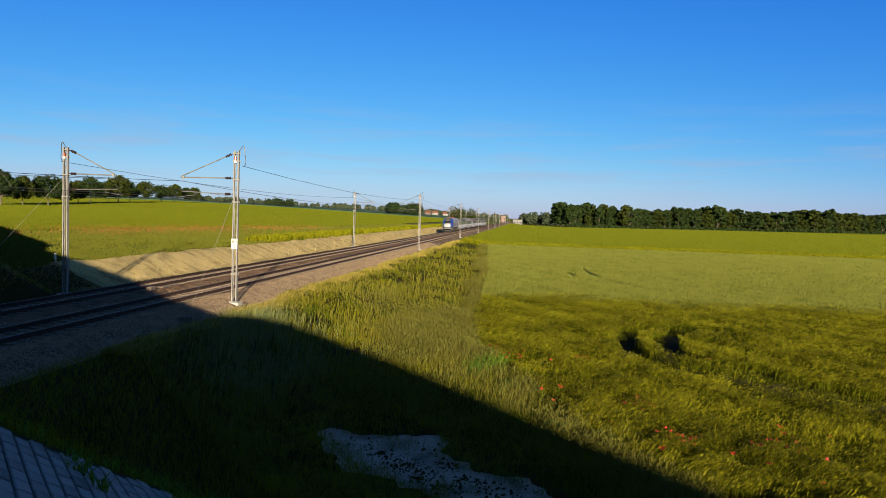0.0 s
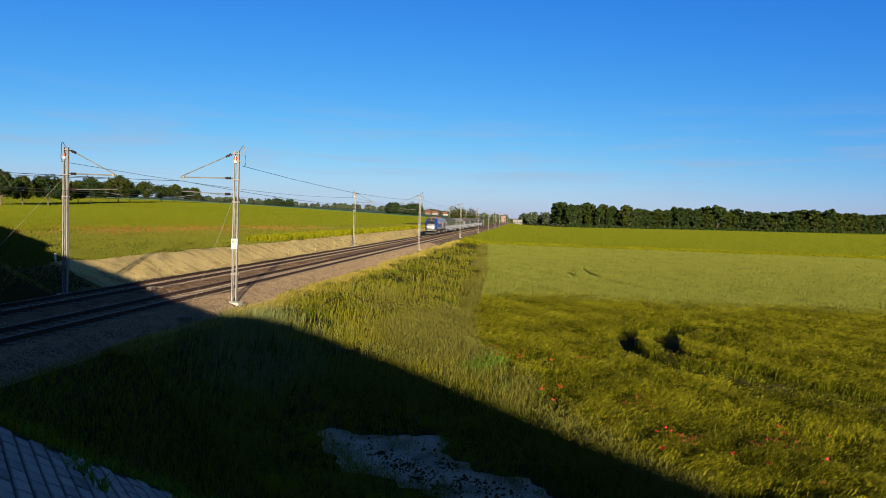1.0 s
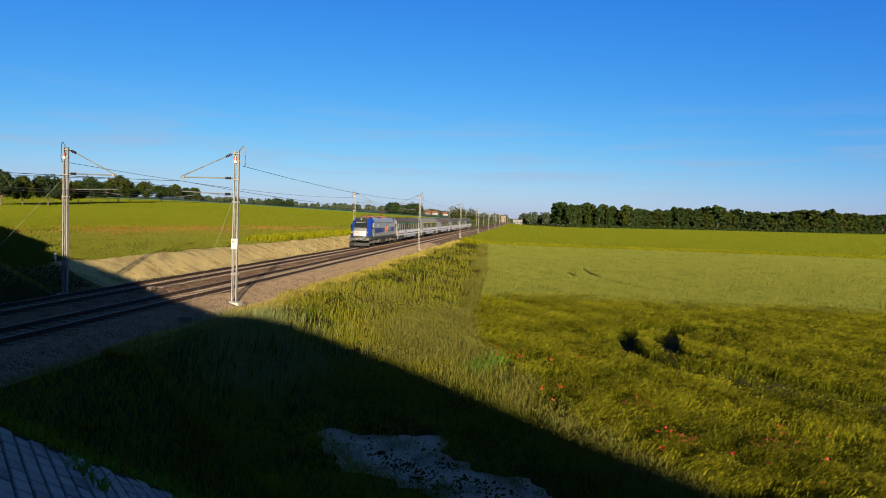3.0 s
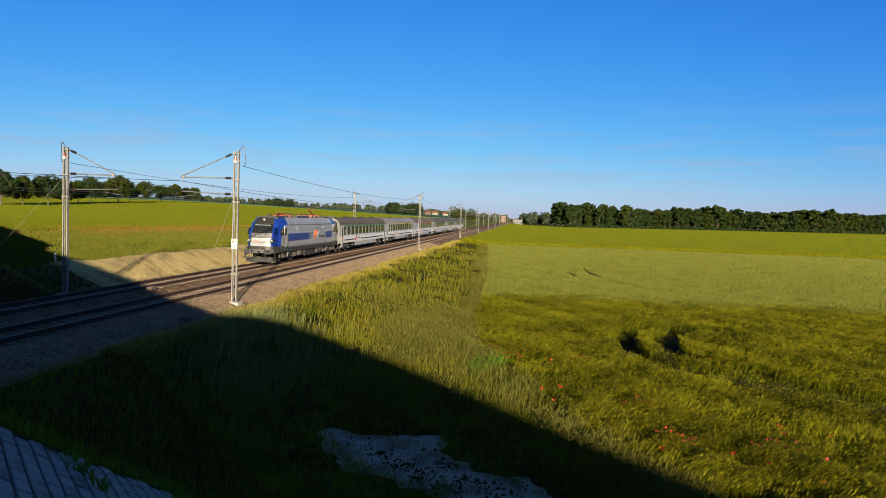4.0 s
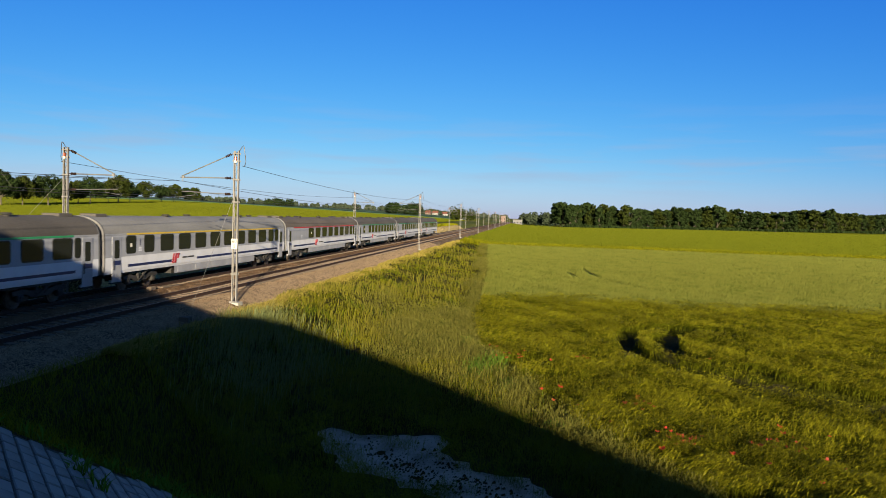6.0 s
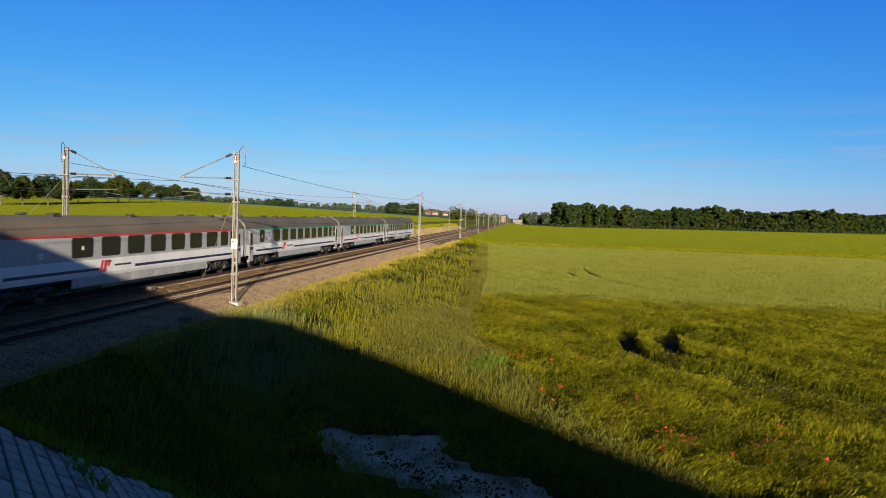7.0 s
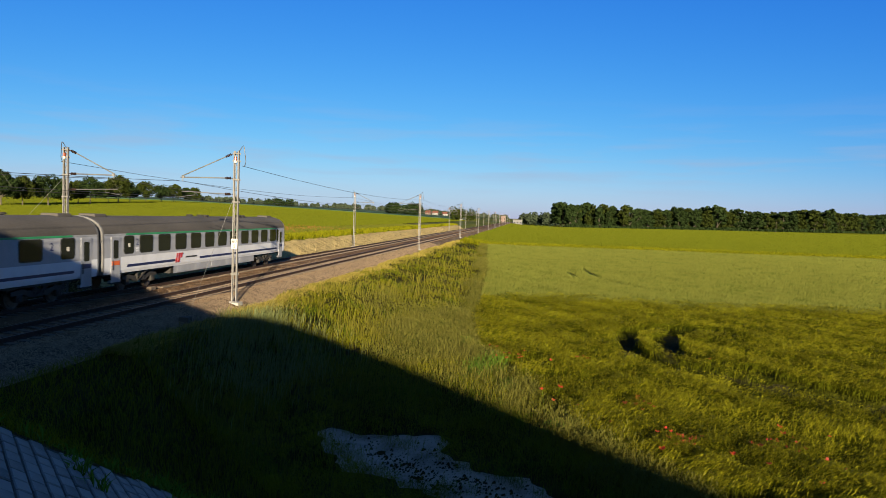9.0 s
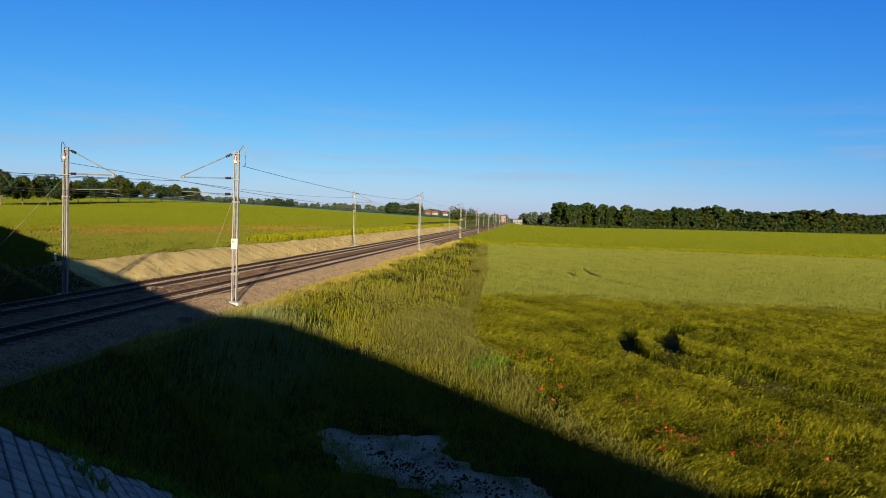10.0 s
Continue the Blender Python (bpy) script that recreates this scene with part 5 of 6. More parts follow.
L_RAPE = leafy("bright_crop_leaves", (0.080, 0.102, 0.006), (0.118, 0.136, 0.010), spread=0.15)
L_WEED = leafy("grey_green_weed_leaves", (0.034, 0.048, 0.007), (0.135, 0.138, 0.022))
L_SEED = leafy("pale_seed_heads", (0.026, 0.040, 0.004), (0.170, 0.166, 0.034), (0.080, 0.094, 0.012), spread=0.8)
L_OATS = leafy("dull_green_oat_leaves", (0.040, 0.056, 0.008), (0.125, 0.135, 0.018), (0.075, 0.092, 0.012), spread=0.5)
L_PALE = leafy("pale_grass_stalks", (0.07, 0.10, 0.030), (0.19, 0.215, 0.085), spread=0.9)
L_LUSH = leafy("fresh_verge_grass_blades", (0.010, 0.026, 0.002), (0.105, 0.150, 0.010), (0.040, 0.072, 0.004), spread=0.8)
L_YELLOWED = leafy("yellowed_trackside_grass", (0.14, 0.15, 0.014), (0.46, 0.37, 0.09), (0.28, 0.26, 0.03), spread=0.7)
L_DOCK = leafy("fresh_green_leaves", (0.040, 0.105, 0.010), (0.11, 0.21, 0.022))

# verge between track bed and fields: tufts of mixed grass, dry seed stalks over them
def on_sand(x, y):
    ac, al = (x - PATH_X) * PATH_U + (y - PATH_Y) * PATH_V, -(x - PATH_X) * PATH_V + (y - PATH_Y) * PATH_U
    tongue = ((al - 1.0) / 1.25) ** 2 + ((ac - 0.78 - 0.12 * (al - 1.0)) / 0.24) ** 2 < 1     # a strip of turf left in the sand
    return (np.abs(ac) < path_half_width(al, np.where(ac > 0, 1, -1)) - 0.05 - 1.1 * patch(x, y, 4.2, 1.0) * patch(x, y, 1.3, 2.0)) & (al < 3.0) & ~tongue


def verge_places(n, r0, r1, tuft, per):
    cx_, cy_, r = wedge(n // per, r0, r1, -46.0, 16.0)
    x = np.repeat(cx_, per) + rng.normal(0, 1, n // per * per) * np.repeat(tuft * (0.6 + r / 60), per)
    y = np.repeat(cy_, per) + rng.normal(0, 1, n // per * per) * np.repeat(tuft * (0.6 + r / 60), per)
    r = np.hypot(x, y)
    on_emb = (NX * x + NY * y < 5.6)
    bare = on_sand(x, y) & (rng.uniform(0, 1, len(x)) > 0.03 + 0.5 * smooth(0.62, 0.8, patch(x, y, 1.1, 6.0)))
    ok = (x > -14.7 + 0.5 * np.sin(y * 0.7)) & (x < edge_r(y) + 0.25) & (y > 4) & (y < 150) & ~on_emb & ~bare
    return x[ok], y[ok], r[ok]


def verge_relief(x, y):
    """How tall the growth stands: uneven tussocks over broad swells, short beside the track bed."""
    return (0.25 + 0.75 * patch(x, y, 0.45, 1.0)) * (0.55 + 0.45 * patch(x, y, 1.9, 4.0)) * (0.3 + 0.7 * smooth(-14.4, -11.0, x + 0.8 * np.sin(y * 0.35)))


x, y, r = verge_places(600000, 10, 150, 0.11, 20)
ok = rng.uniform(0, 1, len(x)) < (0.30 + 0.95 * patch(x, y, 3.4, 2.0)) * (0.22 + 0.78 * smooth(-13.9, -12.9, x + 0.5 * np.sin(y * 0.35)))
x, y, r = x[ok], y[ok], r[ok]
tall = 0.16 + 0.62 * verge_relief(x, y)
up = rng.uniform(0, 0.6, len(x)) * tall
lush = rng.uniform(0, 1, len(x)) < 0.75 * smooth(0.50, 0.75, patch(x, y, 0.75, 2.6))
for pick, m_, nm, lb in ((~lush, L_GRASS, "verge_grass", "tall uncut olive green grass on the railway verge"), (lush, L_LUSH, "lush_verge_grass", "patches of fresher dark green grass on the railway verge")):
    q = [v[pick] for v in (x, y, r, tall, up)]
    n = len(q[0])
    blades(nm, q[0], q[1], land(q[0], q[1]) + q[4] - 0.02, q[3] * rng.uniform(0.22, 0.6, n), np.maximum(0.007, q[2] * 0.00072), rng.uniform(0.25, 1.7, n), rng.uniform(-3.14, 3.14, n), m_, lb, "grass")
# upright seed stalks that stand over it
x, y, r = verge_places(170000, 10, 120, 0.30, 6)
ok = rng.uniform(0, 1, len(x)) < np.clip(0.06 + 0.75 * patch(x, y, 0.33, 4.0) ** 2.4, 0, 1)
x, y, r = x[ok], y[ok], r[ok]
tall = 0.30 + 0.75 * verge_relief(x, y)
blades("seeding_grass", x, y, land(x, y) - 0.02, tall * rng.uniform(0.8, 1.25, len(x)), np.maximum(0.006, r * 0.00052), rng.uniform(0.05, 0.40, len(x)), rng.normal(0.2, 0.9, len(x)), L_STRAW, "pale dry seeding grass stalks on the railway verge", "grass", ear=0.6)
# short yellowed growth lying along the edge of the track bed
n = 60000
yy = 22 + 125 * rng.uniform(0, 1, n) ** 1.7
xx = -14.5 + np.abs(rng.normal(0, 0.75, n)) + 0.25 * np.sin(yy * 0.9) + 0.35 * np.sin(yy * 0.23)
ok = rng.uniform(0, 1, n) < 0.25 + 0.9 * patch(xx, yy, 0.9, 5.0)
xx, yy = xx[ok], yy[ok]
blades("trackside_straw", xx, yy, land(xx, yy) + rng.uniform(0.0, 0.12, len(xx)), rng.uniform(0.12, 0.34, len(xx)), np.maximum(0.010, yy * 0.00060), rng.uniform(0.7, 1.5, len(xx)), rng.normal(0.3, 0.9, len(xx)), L_YELLOWED, "short yellowed grass lying along the track bed", "grass", bend=0.2)
# a pale brownish stand of feathery seeding grass near the field's edge
n = 44000
pick = rng.choice(5, n, p=(0.50, 0.30, 0.08, 0.08, 0.04))
xx = np.array((-4.7, -4.0, -8.4, -1.6, -6.5))[pick] + rng.normal(0, 1, n) * np.array((1.05, 0.9, 1.0, 0.9, 1.1))[pick]
yy = np.array((35.0, 29.0, 42.0, 23.5, 58.0))[pick] + rng.normal(0, 1, n) * np.array((3.0, 2.0, 3.0, 2.0, 6.0))[pick]
ok = (xx < edge_r(yy) - 0.35) & (rng.uniform(0, 1, n) < 0.3 + 1.1 * patch(xx, yy, 2.1, 1.5))
xx, yy = xx[ok], yy[ok]
blades("seeding_stand", xx, yy, land(xx, yy) + 0.15 + rng.uniform(0.0, 0.78, len(xx)) * (0.6 + 0.5 * patch(xx, yy, 1.2, 3.5)), rng.uniform(0.06, 0.2, len(xx)), rng.uniform(0.010, 0.024, len(xx)), rng.uniform(0.1, 1.2, len(xx)), rng.uniform(-3.1, 3.1, len(xx)), L_SEED, "pale brownish stand of seeding grass beside the field", "grass", ear=0.5)


# tall pale stalks on the knoll beside the first mast
n = 5200
pick = rng.choice(3, n, p=(0.5, 0.3, 0.2))
xx = np.array((-10.8, -8.6, -12.2))[pick] + rng.normal(0, 1, n) * np.array((1.3, 1.1, 0.8))[pick]
yy = np.array((26.5, 22.5, 30.0))[pick] + rng.normal(0, 1, n) * np.array((2.3, 2.0, 1.5))[pick]
ok = (rng.uniform(0, 1, n) < 0.15 + 1.1 * patch(xx, yy, 1.7, 2.2)) & (xx > -14.3)
xx, yy = xx[ok], yy[ok]
blades("tall_seeding_grass", xx, yy, land(xx, yy), rng.uniform(0.45, 0.95, len(xx)), rng.uniform(0.010, 0.018, len(xx)), rng.uniform(0.05, 0.35, len(xx)), rng.normal(0.3, 0.8, len(xx)), L_PALE, "tall pale seeding grass on the knoll by the mast", "grass", ear=0.7)


# weeds that crowd the field's edge in bushy clumps, with dark gaps between them
def weed_clumps(name, cy, offset, per, size, material, label):
    cx = edge_r(cy) + offset
    tall = size * rng.uniform(0.6, 1.25, len(cy))
    x = np.repeat(cx, per) + rng.normal(0, 0.30, len(cy) * per) * np.repeat(tall, per)
    y = np.repeat(cy, per) + rng.normal(0, 0.36, len(cy) * per) * np.repeat(tall, per)
    h = np.repeat(tall, per)
    keep = ~on_sand(x, y)
    x, y, h = x[keep], y[keep], h[keep]
    v = rng.uniform(0.05, 0.95, len(x))
    blades(name, x, y, land(x, y) + h * v, rng.uniform(0.05, 0.15, len(x)), rng.uniform(0.005, 0.012, len(x)) + y * 0.0004, rng.uniform(0.3, 1.2, len(x)), rng.uniform(-3.1, 3.1, len(x)), material, label, "weeds", ear=0.5)


cy = 13 + 120 * rng.uniform(0, 1, 230) ** 1.8
weed_clumps("field_edge_weeds", cy, -np.abs(rng.normal(0.25, 0.55, len(cy))), 330, 0.80, L_SEED, "grey-green flowering weeds along the field's edge")
cy = 14 + 70 * rng.uniform(0, 1, 60) ** 1.6
weed_clumps("field_edge_weeds", cy, -np.abs(rng.normal(0.1, 0.5, len(cy))), 120, 0.65, L_WEED, "dull green bushy weeds along the field's edge")
cy = np.array((24.6, 25.1, 25.6, 25.9, 24.2, 22.9, 18.6, 31.0))
weed_clumps("nettle_clump", cy, np.array((-1.0, -0.6, -0.9, -0.2, -1.3, -0.5, -0.4, -0.3)), 700, 0.80, L_DOCK, "fresh bright green nettles at the field's edge")

# barley: leaves below, drooping bearded ears above, combed by the wind in swirls, uneven clumps, thinned in the wheel tracks
def barley_places(n, far):
    x, y, r = wedge(n, 13, far, -8.0, 44.0)
    x = x + rng.normal(0, 0.05, n); y = y + rng.normal(0, 0.05, n)
    clump = patch(x, y, 2.6, 3.0) * 0.55 + patch(x + y * 0.4, y, 5.3, 1.0) * 0.45
    inside = x - edge_r(y)
    hole = smooth(0.66, 0.80, patch(x, y, 1.5, 6.3)) * smooth(3.2, 0.8, inside) * smooth(34, 24, y)       # lodged gaps by the edge
    ok = (inside > 0.15 + 0.10 * np.sin(y * 2.3)) & (y < CROP_LINE + 0.8 + 0.6 * np.sin(x * 0.4)) & (ruts(x, y) + hole < rng.uniform(0.1, 0.6, n)) & (rng.uniform(0, 1, n) < 0.10 + 1.25 * clump)
    return x[ok], y[ok], r[ok], clump[ok]


def barley_wind(x, y):
    return -0.5 + 2.6 * (patch(x, y, 0.8, 8.0) - 0.5) + rng.normal(0, 0.55, len(x))


x, y, r, clump = barley_places(330000, 66)
h = 0.30 + 0.30 * clump + rng.normal(0, 0.05, len(x))
blades("barley_leaves", x, y, land(x, y) + 0.12 + rng.uniform(0, 0.14, len(x)), np.maximum(0.12, h), np.maximum(0.010, r * 0.00070), rng.uniform(0.1, 0.9, len(x)), barley_wind(x, y), L_BARLEY, "olive green barley stalks and leaves", "barley", bend=0.6)
x, y, r, clump = barley_places(330000, 66)
top = 0.44 + 0.26 * clump + 0.08 * patch(x, y, 1.3, 5.0) + rng.normal(0, 0.06, len(x))
blades("barley_ears", x, y, land(x, y) + top, rng.uniform(0.07, 0.15, len(x)), np.maximum(0.017, r * 0.00095), rng.uniform(0.8, 2.0, len(x)), barley_wind(x, y), L_EAR, "bearded yellow-green barley ears drooping in the wind", "barley", bend=0.3, ear=0.5)
# wheat: drilled rows, upright
x, y, r = wedge(250000, 46, 165, -8.0, 42.0)
x = np.where(x < 3 + 0.02 * y, np.round(x / 0.5) * 0.5 * 0.15 + x * 0.85, x)
y = np.where(x >= 3, np.round(y / 1.3) * 1.3 * 0.45 + y * 0.55, y)
ok = (x > edge_r(y)) & (y >= CROP_LINE - 0.6 + 0.6 * np.sin(x * 0.4)) & (y < 140.5) & (near_path(x, y, RUTS_FAR) > 0.30)
x, y, r = x[ok], y[ok], r[ok]
blades("wheat_stalks", x, y, land(x, y) + 0.22, 0.46 + 0.08 * patch(x, y, 0.2, 3.0) + rng.normal(0, 0.035, len(x)), r * 0.0011, rng.uniform(0.05, 0.5, len(x)), rng.normal(0.0, 1.0, len(x)), L_WHEAT, "pale green wheat ears in drilled rows", "wheat", ear=0.4, combed=True)
# rough strip between the two far crops, and the far crop's near edge
n = 26000
xx = rng.uniform(-13, 130, n); yy = rng.uniform(138, 150, n)
blades("boundary_grass", xx, yy, land(xx, yy), rng.uniform(0.5, 1.15, n), np.full(n, 0.14), rng.uniform(0.1, 0.6, n), rng.uniform(-3, 3, n), L_GRASS, "strip of dark rough grass between two crops", "grass")
x, y, r = wedge(110000, 146, 640, -6.0, 40.0)
ok = (x > -13) & (y > 147)
x, y, r = x[ok], y[ok], r[ok]
blades("oilseed_plants", x, y, land(x, y) + 0.42, rng.uniform(0.36, 0.52, len(x)), r * 0.0014, rng.uniform(0.1, 0.6, len(x)), rng.uniform(-3, 3, len(x)), L_RAPE, "yellow-green crop plants", "crop plants", combed=True)
# the far bank: long dry grass combed downhill, green grass and the crop strip above it
x, y, r = wedge(210000, 30, 240, -50.0, -3.0)
ok = (x < -26.4) & (x > -30.6)
x, y, r = x[ok], y[ok], r[ok]
bank = field("bank_thatch", (40.5, 300, lambda y: -30.3, lambda y: -26.5), 0.14, 0.4, M_THATCH, "matted straw-coloured dead grass covering the railway bank", rough=0.03)
bank["category"] = "dead grass"
dry = rng.uniform(0, 1, len(x)) < np.clip(0.30 + smooth(36, 41, y) * 0.70 - 0.6 * smooth(-29.6, -30.6, x), 0, 1)
for pick, m_, nm, lb in ((dry, L_HAY, "dry_bank_grass", "straw-coloured dry grass lying down the railway bank"), (~dry, L_GRASS, "bank_grass", "short green grass on the railway bank")):
    q = [v[pick] for v in (x, y, r)]
    blades(nm, q[0], q[1], land(q[0], q[1]), rng.uniform(0.12, 0.36, len(q[0])), np.maximum(0.012, q[2] * 0.0008), rng.uniform(0.8, 1.7, len(q[0])), rng.normal(-0.2, 0.5, len(q[0])), m_, lb, "grass", bend=0.2, combed=True)
x, y, r = wedge(190000, 40, 260, -52.0, -4.0)
ok = (x < -30.2) & (x > -61 + 0.08 * np.minimum(y, 180))
x, y, r = x[ok], y[ok], r[ok]
blades("oats_stalks", x, y, land(x, y), 0.22 + 0.16 * patch(x, y, 0.25, 2.0) + rng.normal(0, 0.03, len(x)), r * 0.0013, rng.uniform(0.1, 0.7, len(x)), rng.normal(0, 1.2, len(x)), L_OATS, "mixed dull green crop and meadow grass beyond the bank", "crop plants", ear=0.4, combed=True)

x, y, r = wedge(210000, 70, 620, -46.0, -5.0)
ok = (x < -60.5 + 0.08 * np.minimum(y, 180)) & (x > -335)
x, y, r = x[ok], y[ok], r[ok]
blades("green_crop_plants", x, y, land(x, y) + 0.14, rng.uniform(0.28, 0.40, len(x)), r * 0.0013, rng.uniform(0.1, 0.6, len(x)), rng.uniform(-3, 3, len(x)), L_RAPE, "bright yellow-green crop plants on the rising ground", "crop plants", combed=True)

# unmown dark grass along the brow of the bank
n = 24000
yy = 80 + 230 * rng.uniform(0, 1, n) ** 1.3
xx = rng.uniform(-34.0, -30.4, n)
blades("brow_grass", xx, yy, land(xx, yy), rng.uniform(0.4, 1.0, n), yy * 0.0016, rng.uniform(0.1, 0.6, n), rng.uniform(-3, 3, n), L_GRASS, "tall dark green grass along the brow of the bank", "grass")

# poppies
M_POPPYFAR = mat("faded_poppy_petal", (0.19, 0.060, 0.010), (0.33, 0.085, 0.018), 0.3, 6, 0.7, bump=0)
M_POPPY = mat("poppy_petal", (0.30, 0.020, 0.006), (0.45, 0.042, 0.010), 8, 60, 0.6, bump=0.1, per_object=0.4)
poppy = tagged(empty("poppy"), "scarlet poppy flower on a thin stem in the barley", "poppy", "poppies in the barley")
part("stem", rod(BM(), (0, 0, 0), (0.03, 0.01, 0.80), 0.006, 5), L_DOCK, poppy)
bm = BM()
for k in range(4):
    a = k * math.pi / 2
    c, s = math.cos(a), math.sin(a)
    ring = [(0.0, 0.0, 0.78), (0.045, -0.045, 0.80), (0.085, -0.03, 0.845), (0.09, 0.03, 0.85), (0.045, 0.045, 0.80)]
    bm.faces.new([bm.verts.new((0.03 + u * c - v * s, 0.01 + u * s + v * c, w)) for u, v, w in ring])
petals = part("petals", bm, M_POPPY, poppy, "four scarlet petals")
sites = [(0.9, 21.4), (2.3, 27.1), (-0.7, 26.7), (0.0, 26.7), (3.8, 17.7), (4.5, 18.0), (3.4, 16.3), (4.0, 17.7), (3.5, 21.2), (3.7, 20.2), (1.1, 19.6), (2.0, 19.0), (0.8, 26.0), (-0.9, 28.5), (5.0, 16.3), (5.9, 16.9), (6.1, 17.9), (6.9, 17.0), (7.4, 15.9), (5.4, 15.5), (7.1, 18.5), (7.1, 14.7), (8.1, 16.2), (7.3, 27.6)]
count = 0
for sx, sy in sites:
    for k in range(random.choice((1, 2, 3, 4, 5))):
        px_, py_ = sx + random.gauss(0, 0.28), sy + random.gauss(0, 0.35)
        m = Matrix.Translation((px_, py_, float(land(px_, py_)))) @ pose(0, 0, 0, random.uniform(-12, 12), random.uniform(-12, 12), random.uniform(0, 360))
        size = random.uniform(0.55, 0.95)
        m = m @ Matrix.Translation((0, 0, 0.80 * (0.86 - size)))
        if count == 0:
            poppy.matrix_basis = m
        else:
            copy_thing(poppy, m).scale = (size, size, size)
        count += 1
# the red haze of poppies across the track
n = 8000
yy = rng.uniform(40, 150, n)
xx = -58.5 + 0.08 * yy + rng.normal(0, 4.5, n)
ok = rng.uniform(0, 1, n) < patch(xx, yy, 0.12, 3.0) + 0.2
xx, yy = xx[ok], yy[ok]
blades("distant_poppies", xx, yy, land(xx, yy) + 0.30, rng.uniform(0.12, 0.25, len(xx)), np.full(len(xx), 0.035), rng.uniform(0, 0.3, len(xx)), rng.uniform(-3, 3, len(xx)), M_POPPYFAR, "rusty red band of poppies along the crop's edge", "poppies", ear=0.5)

# ---------------------------------------------------------------- trees
# the dark leaves carry a touch of blue for haze in the air
L_TREE = leafy("dark_tree_leaves", (0.008, 0.018, 0.007), (0.030, 0.050, 0.015), spread=0.7)
L_TREE2 = leafy("lighter_tree_leaves", (0.011, 0.022, 0.004), (0.042, 0.056, 0.011), spread=0.7)
M_BARK = mat("grey_brown_bark", (0.05, 0.04, 0.03), (0.13, 0.11, 0.085), 1.5, 12, 0.95, bump=0.6, depth=0.05, stretch=(1, 1, 0.3))


def crown_mesh(name, seed, height, spread, base, clumps, leaves, size, material):
    """A crown of many leaf sprays gathered in uneven clumps."""
    g = np.random.default_rng(seed)
    ctr, rad = [], []
    for k in range(clumps):
        v = g.uniform(0, 1)
        zc = base + (height - base) * (0.12 + 0.80 * v)
        prof = math.sin(math.pi * min(1, 0.22 + 0.70 * v)) ** 0.7
        rr = spread * prof * math.sqrt(g.uniform(0.15, 1)) * 0.85
        a = g.uniform(0, 2 * math.pi)
        ctr.append((rr * math.cos(a), rr * math.sin(a), zc)); rad.append(spread * g.uniform(0.22, 0.42))
    ctr, rad = np.array(ctr), np.array(rad)
    k = g.integers(0, clumps, leaves)
    d = g.normal(0, 1, (leaves, 3)); d /= np.linalg.norm(d, axis=1)[:, None]
    p = ctr[k] + d * (rad[k] * g.uniform(0.55, 1.05, leaves))[:, None] * np.array([1, 1, 0.8])
    nrm = d + g.normal(0, 0.55, (leaves, 3)); nrm /= np.linalg.norm(nrm, axis=1)[:, None]
    u = np.cross(nrm, g.normal(0, 1, (leaves, 3))); u /= np.linalg.norm(u, axis=1)[:, None]
    w = np.cross(nrm, u)
    s = size * g.uniform(0.6, 1.4, leaves)[:, None]
    co = np.stack([p - u * s, p + w * s * 0.6, p + u * s, p - w * s * 0.6], 1).reshape(-1, 3)
    i = np.arange(leaves)[:, None] * 4
    tris = np.concatenate([i + [0, 1, 2], i + [0, 2, 3]], 1).reshape(-1, 3)
    return fast_mesh(name, co, tris, material), ctr


def tree(seed, height, spread, base, label, leaves=1500, size=0.42, material=None, bark=None, clumps=34):
    ob = tagged(empty("tree"), label, "tree")
    me, ctr = crown_mesh("crown", seed, height, spread, base, clumps, leaves, size, material or L_TREE)
    bm = BM()
    pts = [Vector((0, 0, -0.4)), Vector((0.1, 0, base * 0.6)), Vector((0.0, 0.15, base * 1.1)), Vector((0.2, 0.1, height * 0.75))]
    rs = [0.028 * height, 0.020 * height, 0.016 * height, 0.004 * height]
    for a, b, ra, rb in zip(pts, pts[1:], rs, rs[1:]):
        rod(bm, a, b, ra, 7, rb)
    part("trunk", bm, bark or M_BARK, ob, smooth=True)
    for k in range(6):
        part("limb", rod(BM(), pts[2] * (0.8 + 0.06 * k), Vector(ctr[k]), 0.008 * height, 5, 0.002 * height), bark or M_BARK, ob)
    put("crown", me, ob)
    return ob


def way(px_, d):
    """A direction by its bearing in degrees clockwise from the track, at distance d."""
    return d * math.sin(radians(px_)), d * math.cos(radians(px_))


# the avenue of field trees on the rise: bearing, distance, height
AVENUE_LABEL = "broad dark green roadside tree with a short bare trunk"
kinds = [tree(20 + k, 13.2, 6.9, 3.4, AVENUE_LABEL, leaves=3800, clumps=46, size=0.46, material=(L_TREE, L_TREE2)[k % 2]) for k in range(4)]
avenue = [(-39.8, 322, 1.02), (-38.5, 330, 0.88), (-36.9, 338, 0.98), (-35.9, 345, 0.86), (-34.2, 362, 0.95), (-35.0, 366, 0.8), (-33.0, 400, 0.82), (-32.3, 392, 1.05), (-31.5, 430, 0.85), (-30.4, 470, 0.95), (-29.3, 510, 0.9), (-28.4, 540, 0.98), (-27.5, 560, 0.85), (-26.9, 600, 0.9)]
for k, (b, d, s) in enumerate(avenue):
    X, Y = way(b, d)
    m = Matrix.Translation((X, Y, float(land(X, Y)))) @ pose(0, 0, 0, 0, 0, 77 * k)
    if k < 4:
        kinds[k].matrix_basis = m; kinds[k].scale = (s, s, s); kinds[k]["group"] = "avenue of field trees"
    else:
        c = copy_thing(kinds[k % 4], m); c.scale = (s, s, s)

